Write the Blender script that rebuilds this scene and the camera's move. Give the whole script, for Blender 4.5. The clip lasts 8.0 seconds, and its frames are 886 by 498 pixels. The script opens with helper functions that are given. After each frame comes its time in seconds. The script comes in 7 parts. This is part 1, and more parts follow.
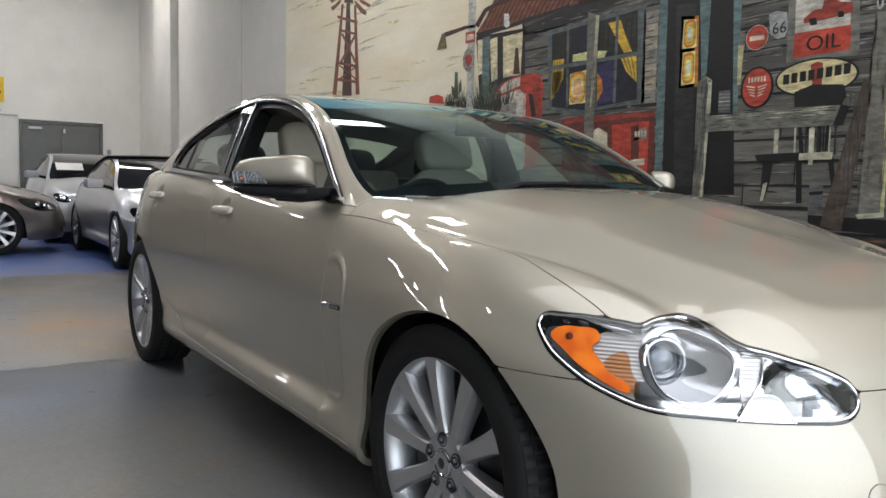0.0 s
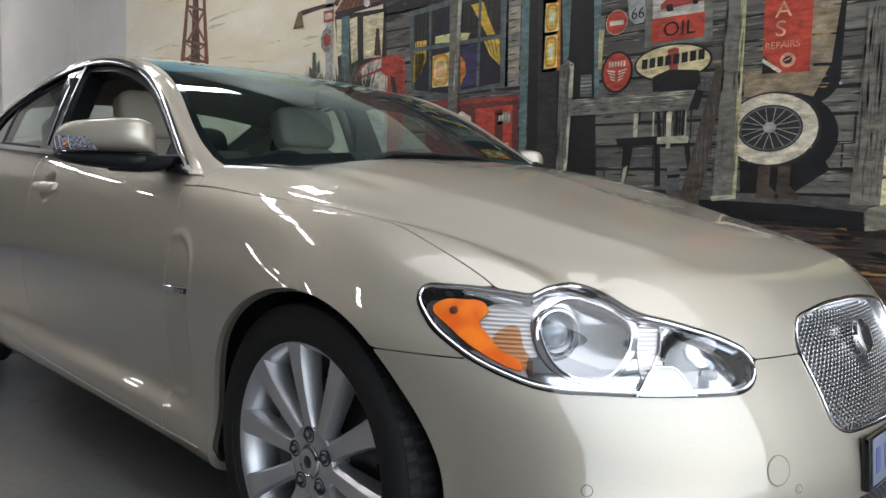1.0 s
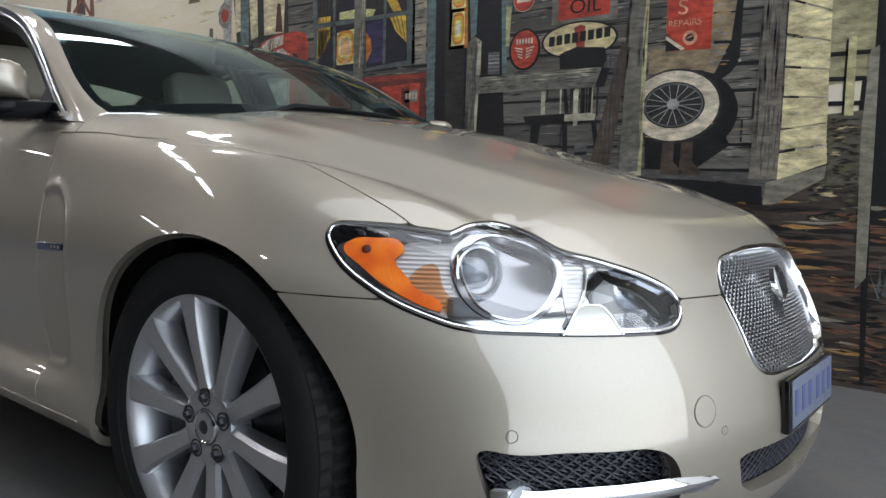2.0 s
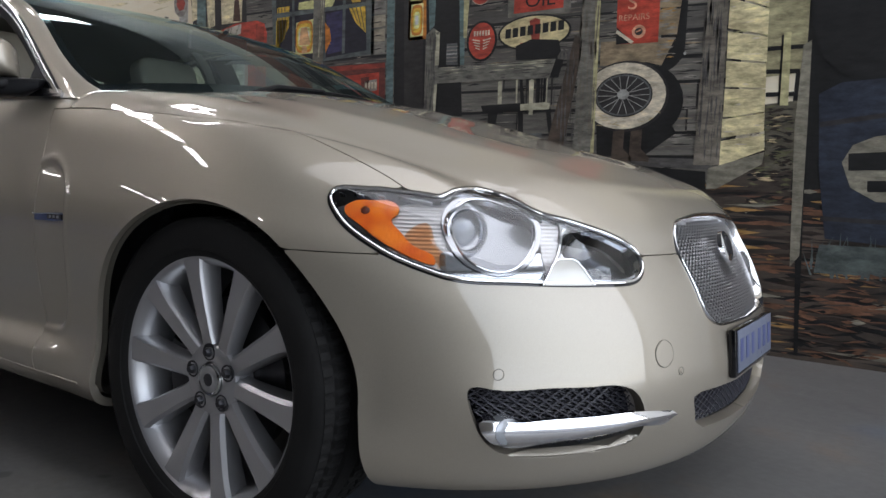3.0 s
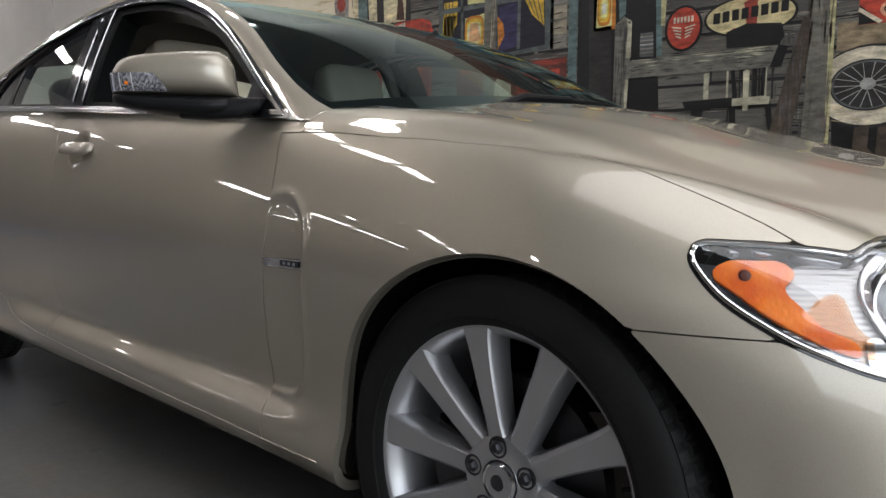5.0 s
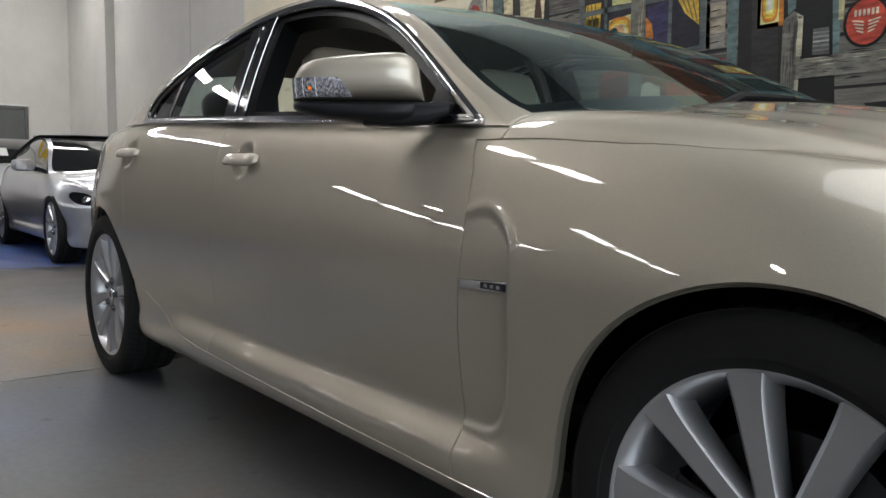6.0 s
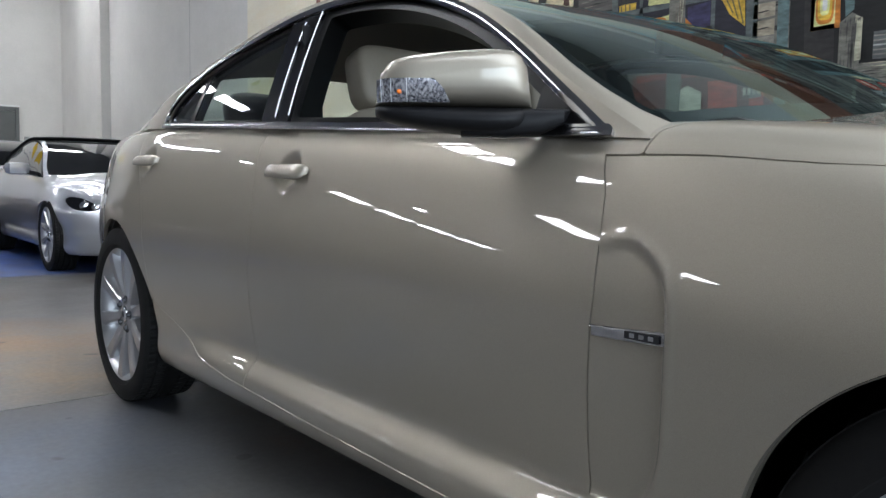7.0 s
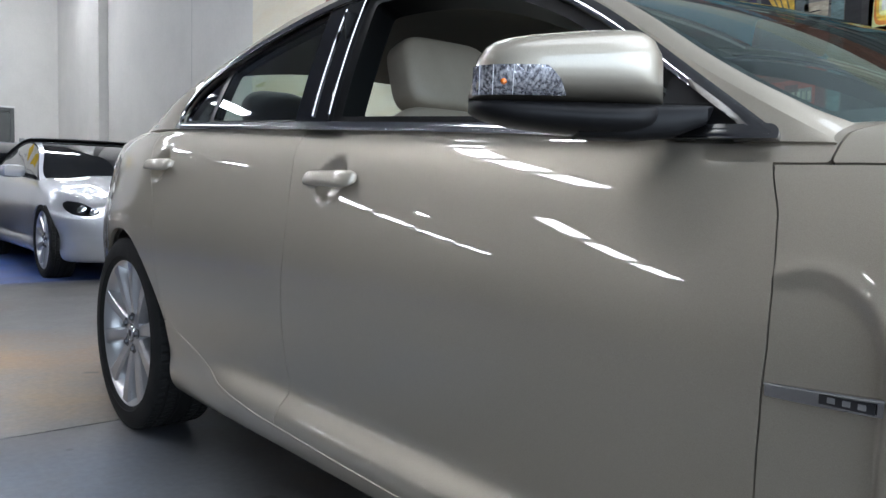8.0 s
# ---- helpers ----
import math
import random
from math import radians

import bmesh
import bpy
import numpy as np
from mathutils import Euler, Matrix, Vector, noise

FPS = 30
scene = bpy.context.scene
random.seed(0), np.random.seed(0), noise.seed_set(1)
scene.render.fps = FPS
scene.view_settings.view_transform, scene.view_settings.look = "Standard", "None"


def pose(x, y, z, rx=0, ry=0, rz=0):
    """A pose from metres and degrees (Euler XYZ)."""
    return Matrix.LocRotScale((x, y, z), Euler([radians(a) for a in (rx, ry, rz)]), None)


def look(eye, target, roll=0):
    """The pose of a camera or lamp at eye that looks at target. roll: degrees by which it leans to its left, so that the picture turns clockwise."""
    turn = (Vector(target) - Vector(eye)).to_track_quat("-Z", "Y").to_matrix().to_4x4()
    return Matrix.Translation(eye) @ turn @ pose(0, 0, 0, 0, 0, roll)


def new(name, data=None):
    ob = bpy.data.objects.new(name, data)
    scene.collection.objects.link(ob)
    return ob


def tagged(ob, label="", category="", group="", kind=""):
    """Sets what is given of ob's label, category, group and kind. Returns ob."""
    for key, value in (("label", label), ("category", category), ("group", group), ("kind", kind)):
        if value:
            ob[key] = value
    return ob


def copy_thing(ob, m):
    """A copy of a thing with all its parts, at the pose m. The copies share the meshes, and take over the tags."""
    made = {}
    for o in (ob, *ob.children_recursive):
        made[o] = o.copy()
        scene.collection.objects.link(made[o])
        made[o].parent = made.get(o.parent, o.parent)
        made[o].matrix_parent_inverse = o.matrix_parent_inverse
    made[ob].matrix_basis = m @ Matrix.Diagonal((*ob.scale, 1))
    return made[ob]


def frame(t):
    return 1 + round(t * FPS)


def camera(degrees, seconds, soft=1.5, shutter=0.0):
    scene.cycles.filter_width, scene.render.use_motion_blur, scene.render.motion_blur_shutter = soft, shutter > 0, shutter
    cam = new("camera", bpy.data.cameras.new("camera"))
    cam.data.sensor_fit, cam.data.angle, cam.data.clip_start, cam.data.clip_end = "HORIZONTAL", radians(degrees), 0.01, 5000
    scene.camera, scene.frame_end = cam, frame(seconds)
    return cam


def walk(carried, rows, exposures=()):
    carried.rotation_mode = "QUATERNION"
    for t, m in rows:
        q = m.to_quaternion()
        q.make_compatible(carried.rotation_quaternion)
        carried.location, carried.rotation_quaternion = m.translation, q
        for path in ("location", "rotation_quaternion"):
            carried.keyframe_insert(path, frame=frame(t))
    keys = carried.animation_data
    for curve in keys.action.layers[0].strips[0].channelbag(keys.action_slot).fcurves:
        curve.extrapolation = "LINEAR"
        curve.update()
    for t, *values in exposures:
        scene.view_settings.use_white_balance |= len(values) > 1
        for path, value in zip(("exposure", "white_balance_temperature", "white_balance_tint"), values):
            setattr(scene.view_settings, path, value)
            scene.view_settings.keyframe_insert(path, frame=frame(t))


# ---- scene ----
cam = camera(60.1, 8.0)
PATH = [
    (0, (1.479, -1.88, 1.001), (-0.169, -0.758, 0.838), 1.3),
    (0.5, (1.435, -1.875, 0.994), (-0.077, -0.574, 0.837), 1.6),
    (1, (1.31, -1.782, 0.928), (-0.103, -0.376, 0.762), 1.6),
    (1.5, (1.239, -1.71, 0.858), (-0.121, -0.254, 0.688), 1.6),
    (2, (1.231, -1.717, 0.81), (0.005, -0.146, 0.648), 1.9),
    (2.2, (1.242, -1.741, 0.8), (0.089, -0.114, 0.639), 1.7),
    (3.3, (1.258, -1.903, 0.749), (0.146, -0.249, 0.58), 2.0),
    (3.5, (1.239, -1.901, 0.753), (0.038, -0.311, 0.581), 2.1),
    (4, (1.082, -1.909, 0.783), (-0.148, -0.341, 0.612), 2.1),
    (4.2, (1.014, -1.902, 0.795), (-0.222, -0.341, 0.613), 1.9),
    (5.3, (0.661, -1.762, 0.833), (-0.775, -0.383, 0.643), 1.0),
    (5.5, (0.619, -1.756, 0.823), (-0.872, -0.435, 0.64), 1.2),
    (6, (0.476, -1.807, 0.829), (-1.073, -0.554, 0.654), 0.7),
    (6.5, (0.313, -1.837, 0.846), (-1.23, -0.575, 0.682), 1.0),
    (7, (0.142, -1.809, 0.858), (-1.39, -0.534, 0.691), 1.0),
    (7.5, (-0.043, -1.774, 0.857), (-1.567, -0.489, 0.699), 1.5),
    (8, (-0.164, -1.763, 0.865), (-1.688, -0.476, 0.713), 1.5),
]
# The film camera's own exposure and white balance on the way.
EXPOSURE = [(0, 0.06, 6430, 11), (1, 0.02, 6300, 12), (2, -0.18, 6200, 12), (3.5, -0.46, 6400, 16), (5.5, -0.04, 6600, 12), (6.5, 0.12, 6150, 10), (8, 0.42, 5800, 10)]
walk(cam, [(t, look(eye, target, roll)) for t, eye, target, roll in PATH], EXPOSURE)

# ---- world and light ----
world = bpy.data.worlds.new("world")
scene.world = world
world.use_nodes = True
sky = world.node_tree.nodes.new("ShaderNodeTexSky")
sky.sky_type, sky.sun_disc, sky.sun_elevation, sky.sun_rotation = "NISHITA", False, radians(38), radians(60)
world.node_tree.nodes["Background"].inputs["Strength"].default_value = 0.12
world.node_tree.links.new(sky.outputs[0], world.node_tree.nodes["Background"].inputs[0])


def area_lamp(name, at, size_x, size_y, power, colour=(1, 1, 1)):
    data = bpy.data.lights.new(name, "AREA")
    data.shape, data.size, data.size_y, data.energy, data.color = "RECTANGLE", size_x, size_y, power, colour
    ob = new(name, data)
    ob.matrix_basis = at
    return ob


# Daylight through the open roller door ahead of the sedan, and from the skylights.
area_lamp("door_daylight", look((6.15, -2.38, 2.33), (0, -2.38, 2.33)), 8.15, 4.6, 420, (0.88, 0.955, 1.0))

# ---- materials ----
def material(name, colour, rough=0.5, metal=0.0, coat=0.0, coat_rough=0.03, spec=0.5, emit=None, strength=0.0, trans=0.0, ior=1.45, alpha=1.0):
    mat = bpy.data.materials.new(name)
    mat.use_nodes = True
    b = mat.node_tree.nodes["Principled BSDF"]
    b.inputs["Base Color"].default_value = (*colour, 1)
    b.inputs["Roughness"].default_value, b.inputs["Metallic"].default_value = rough, metal
    b.inputs["Coat Weight"].default_value, b.inputs["Coat Roughness"].default_value = coat, coat_rough
    b.inputs["Specular IOR Level"].default_value, b.inputs["IOR"].default_value = spec, ior
    b.inputs["Transmission Weight"].default_value, b.inputs["Alpha"].default_value = trans, alpha
    if emit:
        b.inputs["Emission Color"].default_value, b.inputs["Emission Strength"].default_value = (*emit, 1), strength
    return mat


def node(mat, kind, **inputs):
    n = mat.node_tree.nodes.new("ShaderNode" + kind)
    for key, value in inputs.items():
        n.inputs[key.replace("_", " ")].default_value = value
    return n


def link(mat, a, b):
    mat.node_tree.links.new(a, b)


def coords(mat, scale=(1, 1, 1)):
    c, m = node(mat, "TexCoord"), node(mat, "Mapping")
    m.inputs["Scale"].default_value = scale
    link(mat, c.outputs["Object"], m.inputs[0])
    return m.outputs[0]


def noise_at(mat, scale, detail=4.0, rough=0.6, stretch=(1, 1, 1)):
    n = node(mat, "TexNoise", Scale=scale, Detail=detail, Roughness=rough)
    link(mat, coords(mat, stretch), n.inputs["Vector"])
    return n.outputs["Fac"]


def ramp(mat, value, stops):
    r = node(mat, "ValToRGB")
    e = r.color_ramp.elements
    while len(e) < len(stops):
        e.new(0.5)
    for x, (p, c) in zip(e, stops):
        x.position, x.color = p, (*c, 1) if len(c) == 3 else c
    link(mat, value, r.inputs[0])
    return r.outputs[0]


def mixed(mat, fac, a, b, how="MIX"):
    """fac, a, b: sockets or values."""
    m = mat.node_tree.nodes.new("ShaderNodeMix")
    m.data_type, m.blend_type = "RGBA", how
    for i, v in ((0, fac), (6, a), (7, b)):
        if isinstance(v, bpy.types.NodeSocket):
            link(mat, v, m.inputs[i])
        else:
            m.inputs[i].default_value = v if i == 0 else (*v, 1)
    return m.outputs[2]


def shader(mat):
    return mat.node_tree.nodes["Principled BSDF"]


def bump(mat, value, strength=0.2, distance=0.01):
    b = node(mat, "Bump", Strength=strength, Distance=distance)
    link(mat, value, b.inputs["Height"])
    link(mat, b.outputs[0], shader(mat).inputs["Normal"])
    return b


def worn(name, colour, rough=0.5, amount=0.25, scale=3.0, fine=60.0, bumps=0.1, metal=0.0, coat=0.0, stretch=(1, 1, 1)):
    """A surface with stains at a large scale and grain at a small one."""
    mat = material(name, colour, rough, metal, coat)
    big, small = noise_at(mat, scale, 5, 0.65, stretch), noise_at(mat, fine, 3, 0.6, stretch)
    dark = tuple(c * (1 - amount) for c in colour)
    light = tuple(min(1, c * (1 + amount * 0.6)) for c in colour)
    base = ramp(mat, big, [(0.3, dark), (0.7, light)])
    grain = ramp(mat, small, [(0.25, (1 - amount * 0.6,) * 3), (0.75, (1, 1, 1))])
    link(mat, mixed(mat, 1.0, base, grain, "MULTIPLY"), shader(mat).inputs["Base Color"])
    r = ramp(mat, big, [(0.3, (max(0, rough - 0.08),) * 3), (0.7, (min(1, rough + 0.08),) * 3)])
    link(mat, r, shader(mat).inputs["Roughness"])
    if bumps:
        bump(mat, small, bumps, 0.004)
    return mat


PAINT = material("champagne_paint", (0.45, 0.41, 0.345), 0.50, 0.72, 1.0, 0.01)
shader(PAINT).inputs["Coat IOR"].default_value = 1.58
flake = noise_at(PAINT, 900.0, 2, 0.5)
link(PAINT, ramp(PAINT, flake, [(0.3, (0.375, 0.338, 0.278)), (0.7, (0.440, 0.398, 0.328))]), shader(PAINT).inputs["Base Color"])
dust = noise_at(PAINT, 5.0, 4, 0.6)
link(PAINT, ramp(PAINT, dust, [(0.35, (0.0, 0.0, 0.0)), (0.75, (0.022, 0.022, 0.022))]), shader(PAINT).inputs["Coat Roughness"])
BLACK = material("black_plastic", (0.009, 0.009, 0.010), 0.40, spec=0.18)
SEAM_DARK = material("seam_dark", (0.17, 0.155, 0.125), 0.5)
FRAME_BLACK = material("frame_black", (0.004, 0.004, 0.004), 0.30, spec=0.12)
GLOSS_BLACK = material("gloss_black", (0.006, 0.006, 0.007), 0.08, 0, 0.5)
RUBBER = worn("tyre_rubber", (0.013, 0.0127, 0.0125), 0.72, 0.3, 8, 90, 0.15)
shader(RUBBER).inputs["Specular IOR Level"].default_value = 0.22
CHROME = material("chrome", (0.86, 0.86, 0.87), 0.09, 1.0)
TRIM = material("bright_trim", (0.46, 0.46, 0.48), 0.14, 1.0)
DARK_CHROME = material("dark_chrome", (0.36, 0.37, 0.40), 0.12, 1.0)
ALLOY = material("silver_alloy", (0.42, 0.42, 0.43), 0.36, 0.8, 0.5, 0.08)
DARK_METAL = material("dark_metal", (0.06, 0.06, 0.065), 0.4, 0.8)


def clear(name, tint, gloss=1.5, shine=(1, 1, 1)):
    """Thin clear glass: it lets light straight through, tinted, and mirrors by its angle."""
    mat = bpy.data.materials.new(name)
    mat.use_nodes = True
    nodes = mat.node_tree.nodes
    nodes.remove(nodes["Principled BSDF"])
    pas, glo, mix = node(mat, "BsdfTransparent", Color=(*tint, 1)), node(mat, "BsdfGlossy", Roughness=0.0, Color=(*shine, 1)), node(mat, "MixShader")
    face, power, gain = node(mat, "LayerWeight", Blend=0.5), mat.node_tree.nodes.new("ShaderNodeMath"), mat.node_tree.nodes.new("ShaderNodeMath")
    power.operation, power.inputs[1].default_value = "POWER", 5.0
    gain.operation, gain.inputs[1].default_value, gain.inputs[2].default_value = "MULTIPLY_ADD", 0.85, 2 * ((gloss - 1) / (gloss + 1)) ** 2
    link(mat, face.outputs["Facing"], power.inputs[0])
    link(mat, power.outputs[0], gain.inputs[0])
    link(mat, gain.outputs[0], mix.inputs[0])
    link(mat, pas.outputs[0], mix.inputs[1])
    link(mat, glo.outputs[0], mix.inputs[2])
    link(mat, mix.outputs[0], nodes["Material Output"].inputs[0])
    return mat


GLASS = clear("window_glass", (0.84, 0.93, 0.89), 1.32)
SCREEN_GLASS = clear("screen_glass", (0.52, 0.66, 0.66), 1.52, (0.80, 0.97, 1.0))
BLUE_GLASS = clear("blue_shade_glass", (0.10, 0.42, 0.58), 1.25)
tint = node(BLUE_GLASS, "BsdfDiffuse", Color=(0.05, 0.40, 0.55, 1))
film = node(BLUE_GLASS, "MixShader", Fac=0.6)
out = BLUE_GLASS.node_tree.nodes["Material Output"].inputs[0]
link(BLUE_GLASS, out.links[0].from_socket, film.inputs[1])
link(BLUE_GLASS, tint.outputs[0], film.inputs[2])
link(BLUE_GLASS, film.outputs[0], out)
DARK_GLASS = clear("dark_glass", (0.10, 0.11, 0.12))
LENS = clear("lamp_lens", (0.93, 0.94, 0.95), 1.45)
AMBER = material("amber_plastic", (0.85, 0.16, 0.008), 0.18, 0, 0.8)
link(AMBER, ramp(AMBER, noise_at(AMBER, 28.0, 3, 0.5), [(0.35, (0.74, 0.115, 0.005)), (0.65, (0.95, 0.23, 0.012))]), shader(AMBER).inputs["Base Color"])
bump(AMBER, noise_at(AMBER, 160.0, 1, 0.4), 0.25, 0.003)
AMBER_CLEAR = clear("clear_orange", (0.88, 0.60, 0.40), 1.2)
AMBER_DARK = material("amber_shadow", (0.10, 0.015, 0.003), 0.4)
REFLECTOR = material("lamp_reflector", (0.48, 0.485, 0.50), 0.30, 0.65)
CLEAR_CHROME = material("ribbed_reflector", (0.52, 0.50, 0.49), 0.38, 0.75)
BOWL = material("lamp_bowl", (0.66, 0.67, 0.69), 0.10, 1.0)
# Darker copy of the bowl metal; its colour dims the round lamp's inside.
DIMMED_BOWL = material("deep_lamp_bowl", (0.30, 0.305, 0.32), 0.14, 1.0)


def ribbed(mat, way, scale, strength):
    """Fine moulded ribs across a lamp."""
    w = node(mat, "TexWave", Scale=scale)
    w.bands_direction = way
    link(mat, coords(mat), w.inputs["Vector"])
    bump(mat, w.outputs["Fac"], strength, 0.003)


ribbed(CLEAR_CHROME, "Z", 44.0, 0.35)
LENS_BALL = material("lens_glass", (0.55, 0.58, 0.62), 0.02, 0.0, 1.0, 0.0, trans=0.6)
WASHER_WHITE = material("pale_paint", (0.56, 0.55, 0.51), 0.3, 0.4, 1.0)
BRIGHT_MESH = material("bright_mesh", (0.44, 0.44, 0.45), 0.28, 1.0)
MESH_BLACK = material("mesh_black", (0.035, 0.035, 0.045), 0.35)
PLATE_WHITE = worn("plate_white", (0.17, 0.19, 0.25), 0.35, 0.08, 20, 200, 0)
PLATE_BLUE = material("plate_blue", (0.10, 0.12, 0.26), 0.4)
RIBBED_LENS = material("ribbed_lens", (0.60, 0.60, 0.64), 0.16, 0.7, 1.0)
facets = noise_at(RIBBED_LENS, 240.0, 2, 0.6, (1, 1, 0.6))
link(RIBBED_LENS, ramp(RIBBED_LENS, facets, [(0.36, (0.16, 0.16, 0.19)), (0.50, (0.45, 0.45, 0.50)), (0.62, (0.85, 0.85, 0.90))]), shader(RIBBED_LENS).inputs["Base Color"])
bump(RIBBED_LENS, facets, 0.5, 0.004)
RIB_CLEAR = material("clear_rib", (0.86, 0.87, 0.90), 0.12, 0.2, 1.0)
CARPET = worn("dark_carpet", (0.03, 0.028, 0.026), 0.9, 0.3, 10, 200, 0.2)
DASH = worn("dash_leather", (0.035, 0.036, 0.04), 0.55, 0.15, 12, 300, 0.1)
LEATHER = worn("cream_leather", (0.34, 0.295, 0.235), 0.5, 0.12, 6, 220, 0.1)
DARK_LEATHER = worn("dark_leather", (0.03, 0.028, 0.028), 0.5, 0.15, 6, 220, 0.1)
LINING = worn("head_lining", (0.17, 0.155, 0.13), 0.9, 0.1, 8, 250, 0.1)
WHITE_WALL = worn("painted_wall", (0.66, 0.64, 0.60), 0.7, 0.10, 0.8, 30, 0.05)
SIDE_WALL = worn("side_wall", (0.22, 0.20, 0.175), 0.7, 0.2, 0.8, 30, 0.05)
CEILING = worn("ceiling_deck", (0.24, 0.24, 0.24), 0.6, 0.2, 0.6, 20, 0.05)
WALL_SEAM = worn("wall_seam", (0.45, 0.44, 0.42), 0.8, 0.2, 4, 60, 0.05)
FLOOR_JOINT = worn("floor_joint", (0.05, 0.05, 0.05), 0.8, 0.3, 6, 60, 0.1)
WHITE_FRAME = worn("white_frame", (0.7, 0.7, 0.68), 0.5, 0.1, 3, 60, 0.02)
SKYLIGHT = material("skylight_panel", (0.8, 0.8, 0.8), 0.4, emit=(1.0, 0.975, 0.94), strength=25.0)
BAY_LIGHT = material("bay_lamp_disc", (0.8, 0.8, 0.8), 0.4, emit=(1.0, 0.96, 0.9), strength=70.0)
# Weak glow for the added fill sheets over the sedan's front.
GLOW_SHEET = material("milky_roof_sheet", (0.7, 0.7, 0.7), 0.5, emit=(0.96, 0.98, 1.0), strength=2.5)
DOOR_GREY = worn("grey_door_paint", (0.11, 0.115, 0.11), 0.5, 0.15, 2, 60, 0.03)
CABLE_GREY = worn("grey_plastic", (0.3, 0.3, 0.3), 0.5, 0.1, 4, 60, 0.02)
SIGN_YELLOW = worn("yellow_sign", (0.72, 0.48, 0.02), 0.4, 0.15, 4, 60, 0.02)
SIGN_RED = material("sign_red", (0.4, 0.04, 0.02), 0.4)


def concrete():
    """Power-floated concrete with scuffs, tan stains, worn blue paint and a few dark spots; placed blotches also
    brighten it.
    """
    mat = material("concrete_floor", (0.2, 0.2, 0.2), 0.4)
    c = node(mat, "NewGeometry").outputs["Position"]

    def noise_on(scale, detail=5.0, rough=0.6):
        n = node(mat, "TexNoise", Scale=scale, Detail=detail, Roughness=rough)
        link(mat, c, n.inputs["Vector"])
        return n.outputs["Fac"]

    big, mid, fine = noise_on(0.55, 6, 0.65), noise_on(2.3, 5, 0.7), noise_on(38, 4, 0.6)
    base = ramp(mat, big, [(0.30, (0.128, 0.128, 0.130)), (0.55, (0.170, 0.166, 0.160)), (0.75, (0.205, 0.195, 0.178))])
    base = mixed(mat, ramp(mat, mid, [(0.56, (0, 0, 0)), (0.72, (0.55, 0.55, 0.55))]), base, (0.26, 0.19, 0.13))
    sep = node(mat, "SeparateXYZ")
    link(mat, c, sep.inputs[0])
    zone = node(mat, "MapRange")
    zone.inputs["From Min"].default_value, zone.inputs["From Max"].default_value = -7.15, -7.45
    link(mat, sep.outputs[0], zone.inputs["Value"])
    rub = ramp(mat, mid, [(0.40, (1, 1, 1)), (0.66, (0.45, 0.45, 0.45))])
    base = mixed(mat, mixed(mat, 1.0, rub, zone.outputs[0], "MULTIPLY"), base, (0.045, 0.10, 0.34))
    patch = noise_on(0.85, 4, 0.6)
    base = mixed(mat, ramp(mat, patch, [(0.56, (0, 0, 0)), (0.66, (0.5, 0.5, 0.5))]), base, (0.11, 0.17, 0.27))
    # Placed stains and paint remains, toned pale so the colour also brightens this floor.
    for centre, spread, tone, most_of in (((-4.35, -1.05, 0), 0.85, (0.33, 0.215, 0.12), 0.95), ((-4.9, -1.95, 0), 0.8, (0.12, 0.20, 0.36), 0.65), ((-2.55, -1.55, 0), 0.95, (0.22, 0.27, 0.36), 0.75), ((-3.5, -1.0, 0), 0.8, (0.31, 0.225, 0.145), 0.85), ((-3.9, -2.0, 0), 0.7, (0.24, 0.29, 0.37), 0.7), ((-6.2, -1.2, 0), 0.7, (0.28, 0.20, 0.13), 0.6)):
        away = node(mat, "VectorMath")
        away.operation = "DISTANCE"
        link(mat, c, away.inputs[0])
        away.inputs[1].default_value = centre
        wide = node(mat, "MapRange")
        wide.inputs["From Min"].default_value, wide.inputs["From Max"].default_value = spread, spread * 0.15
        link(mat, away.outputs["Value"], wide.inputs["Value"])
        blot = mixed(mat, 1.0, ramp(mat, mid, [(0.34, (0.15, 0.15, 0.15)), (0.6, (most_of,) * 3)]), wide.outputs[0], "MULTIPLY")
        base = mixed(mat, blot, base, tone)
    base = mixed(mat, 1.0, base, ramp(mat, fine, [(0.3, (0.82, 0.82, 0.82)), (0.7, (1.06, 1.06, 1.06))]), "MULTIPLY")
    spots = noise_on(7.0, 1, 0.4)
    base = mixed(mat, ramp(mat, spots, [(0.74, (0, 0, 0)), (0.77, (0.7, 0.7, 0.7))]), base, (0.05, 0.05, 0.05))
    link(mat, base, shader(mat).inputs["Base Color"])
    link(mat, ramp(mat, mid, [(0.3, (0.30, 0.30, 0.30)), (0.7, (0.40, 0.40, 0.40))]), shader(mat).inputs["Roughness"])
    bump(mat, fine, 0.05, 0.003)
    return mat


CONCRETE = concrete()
SILVER = material("silver_paint", (0.50, 0.52, 0.56), 0.32, 0.75, 1.0, 0.03)
BRONZE = material("bronze_grey_paint", (0.24, 0.205, 0.18), 0.32, 0.75, 1.0, 0.03)
SOFT_TOP = worn("soft_top_cloth", (0.014, 0.014, 0.015), 0.85, 0.3, 8, 200, 0.15)
FAR_GLASS = material("far_glass", (0.012, 0.013, 0.015), 0.03, 0, 0.5, 0.0)

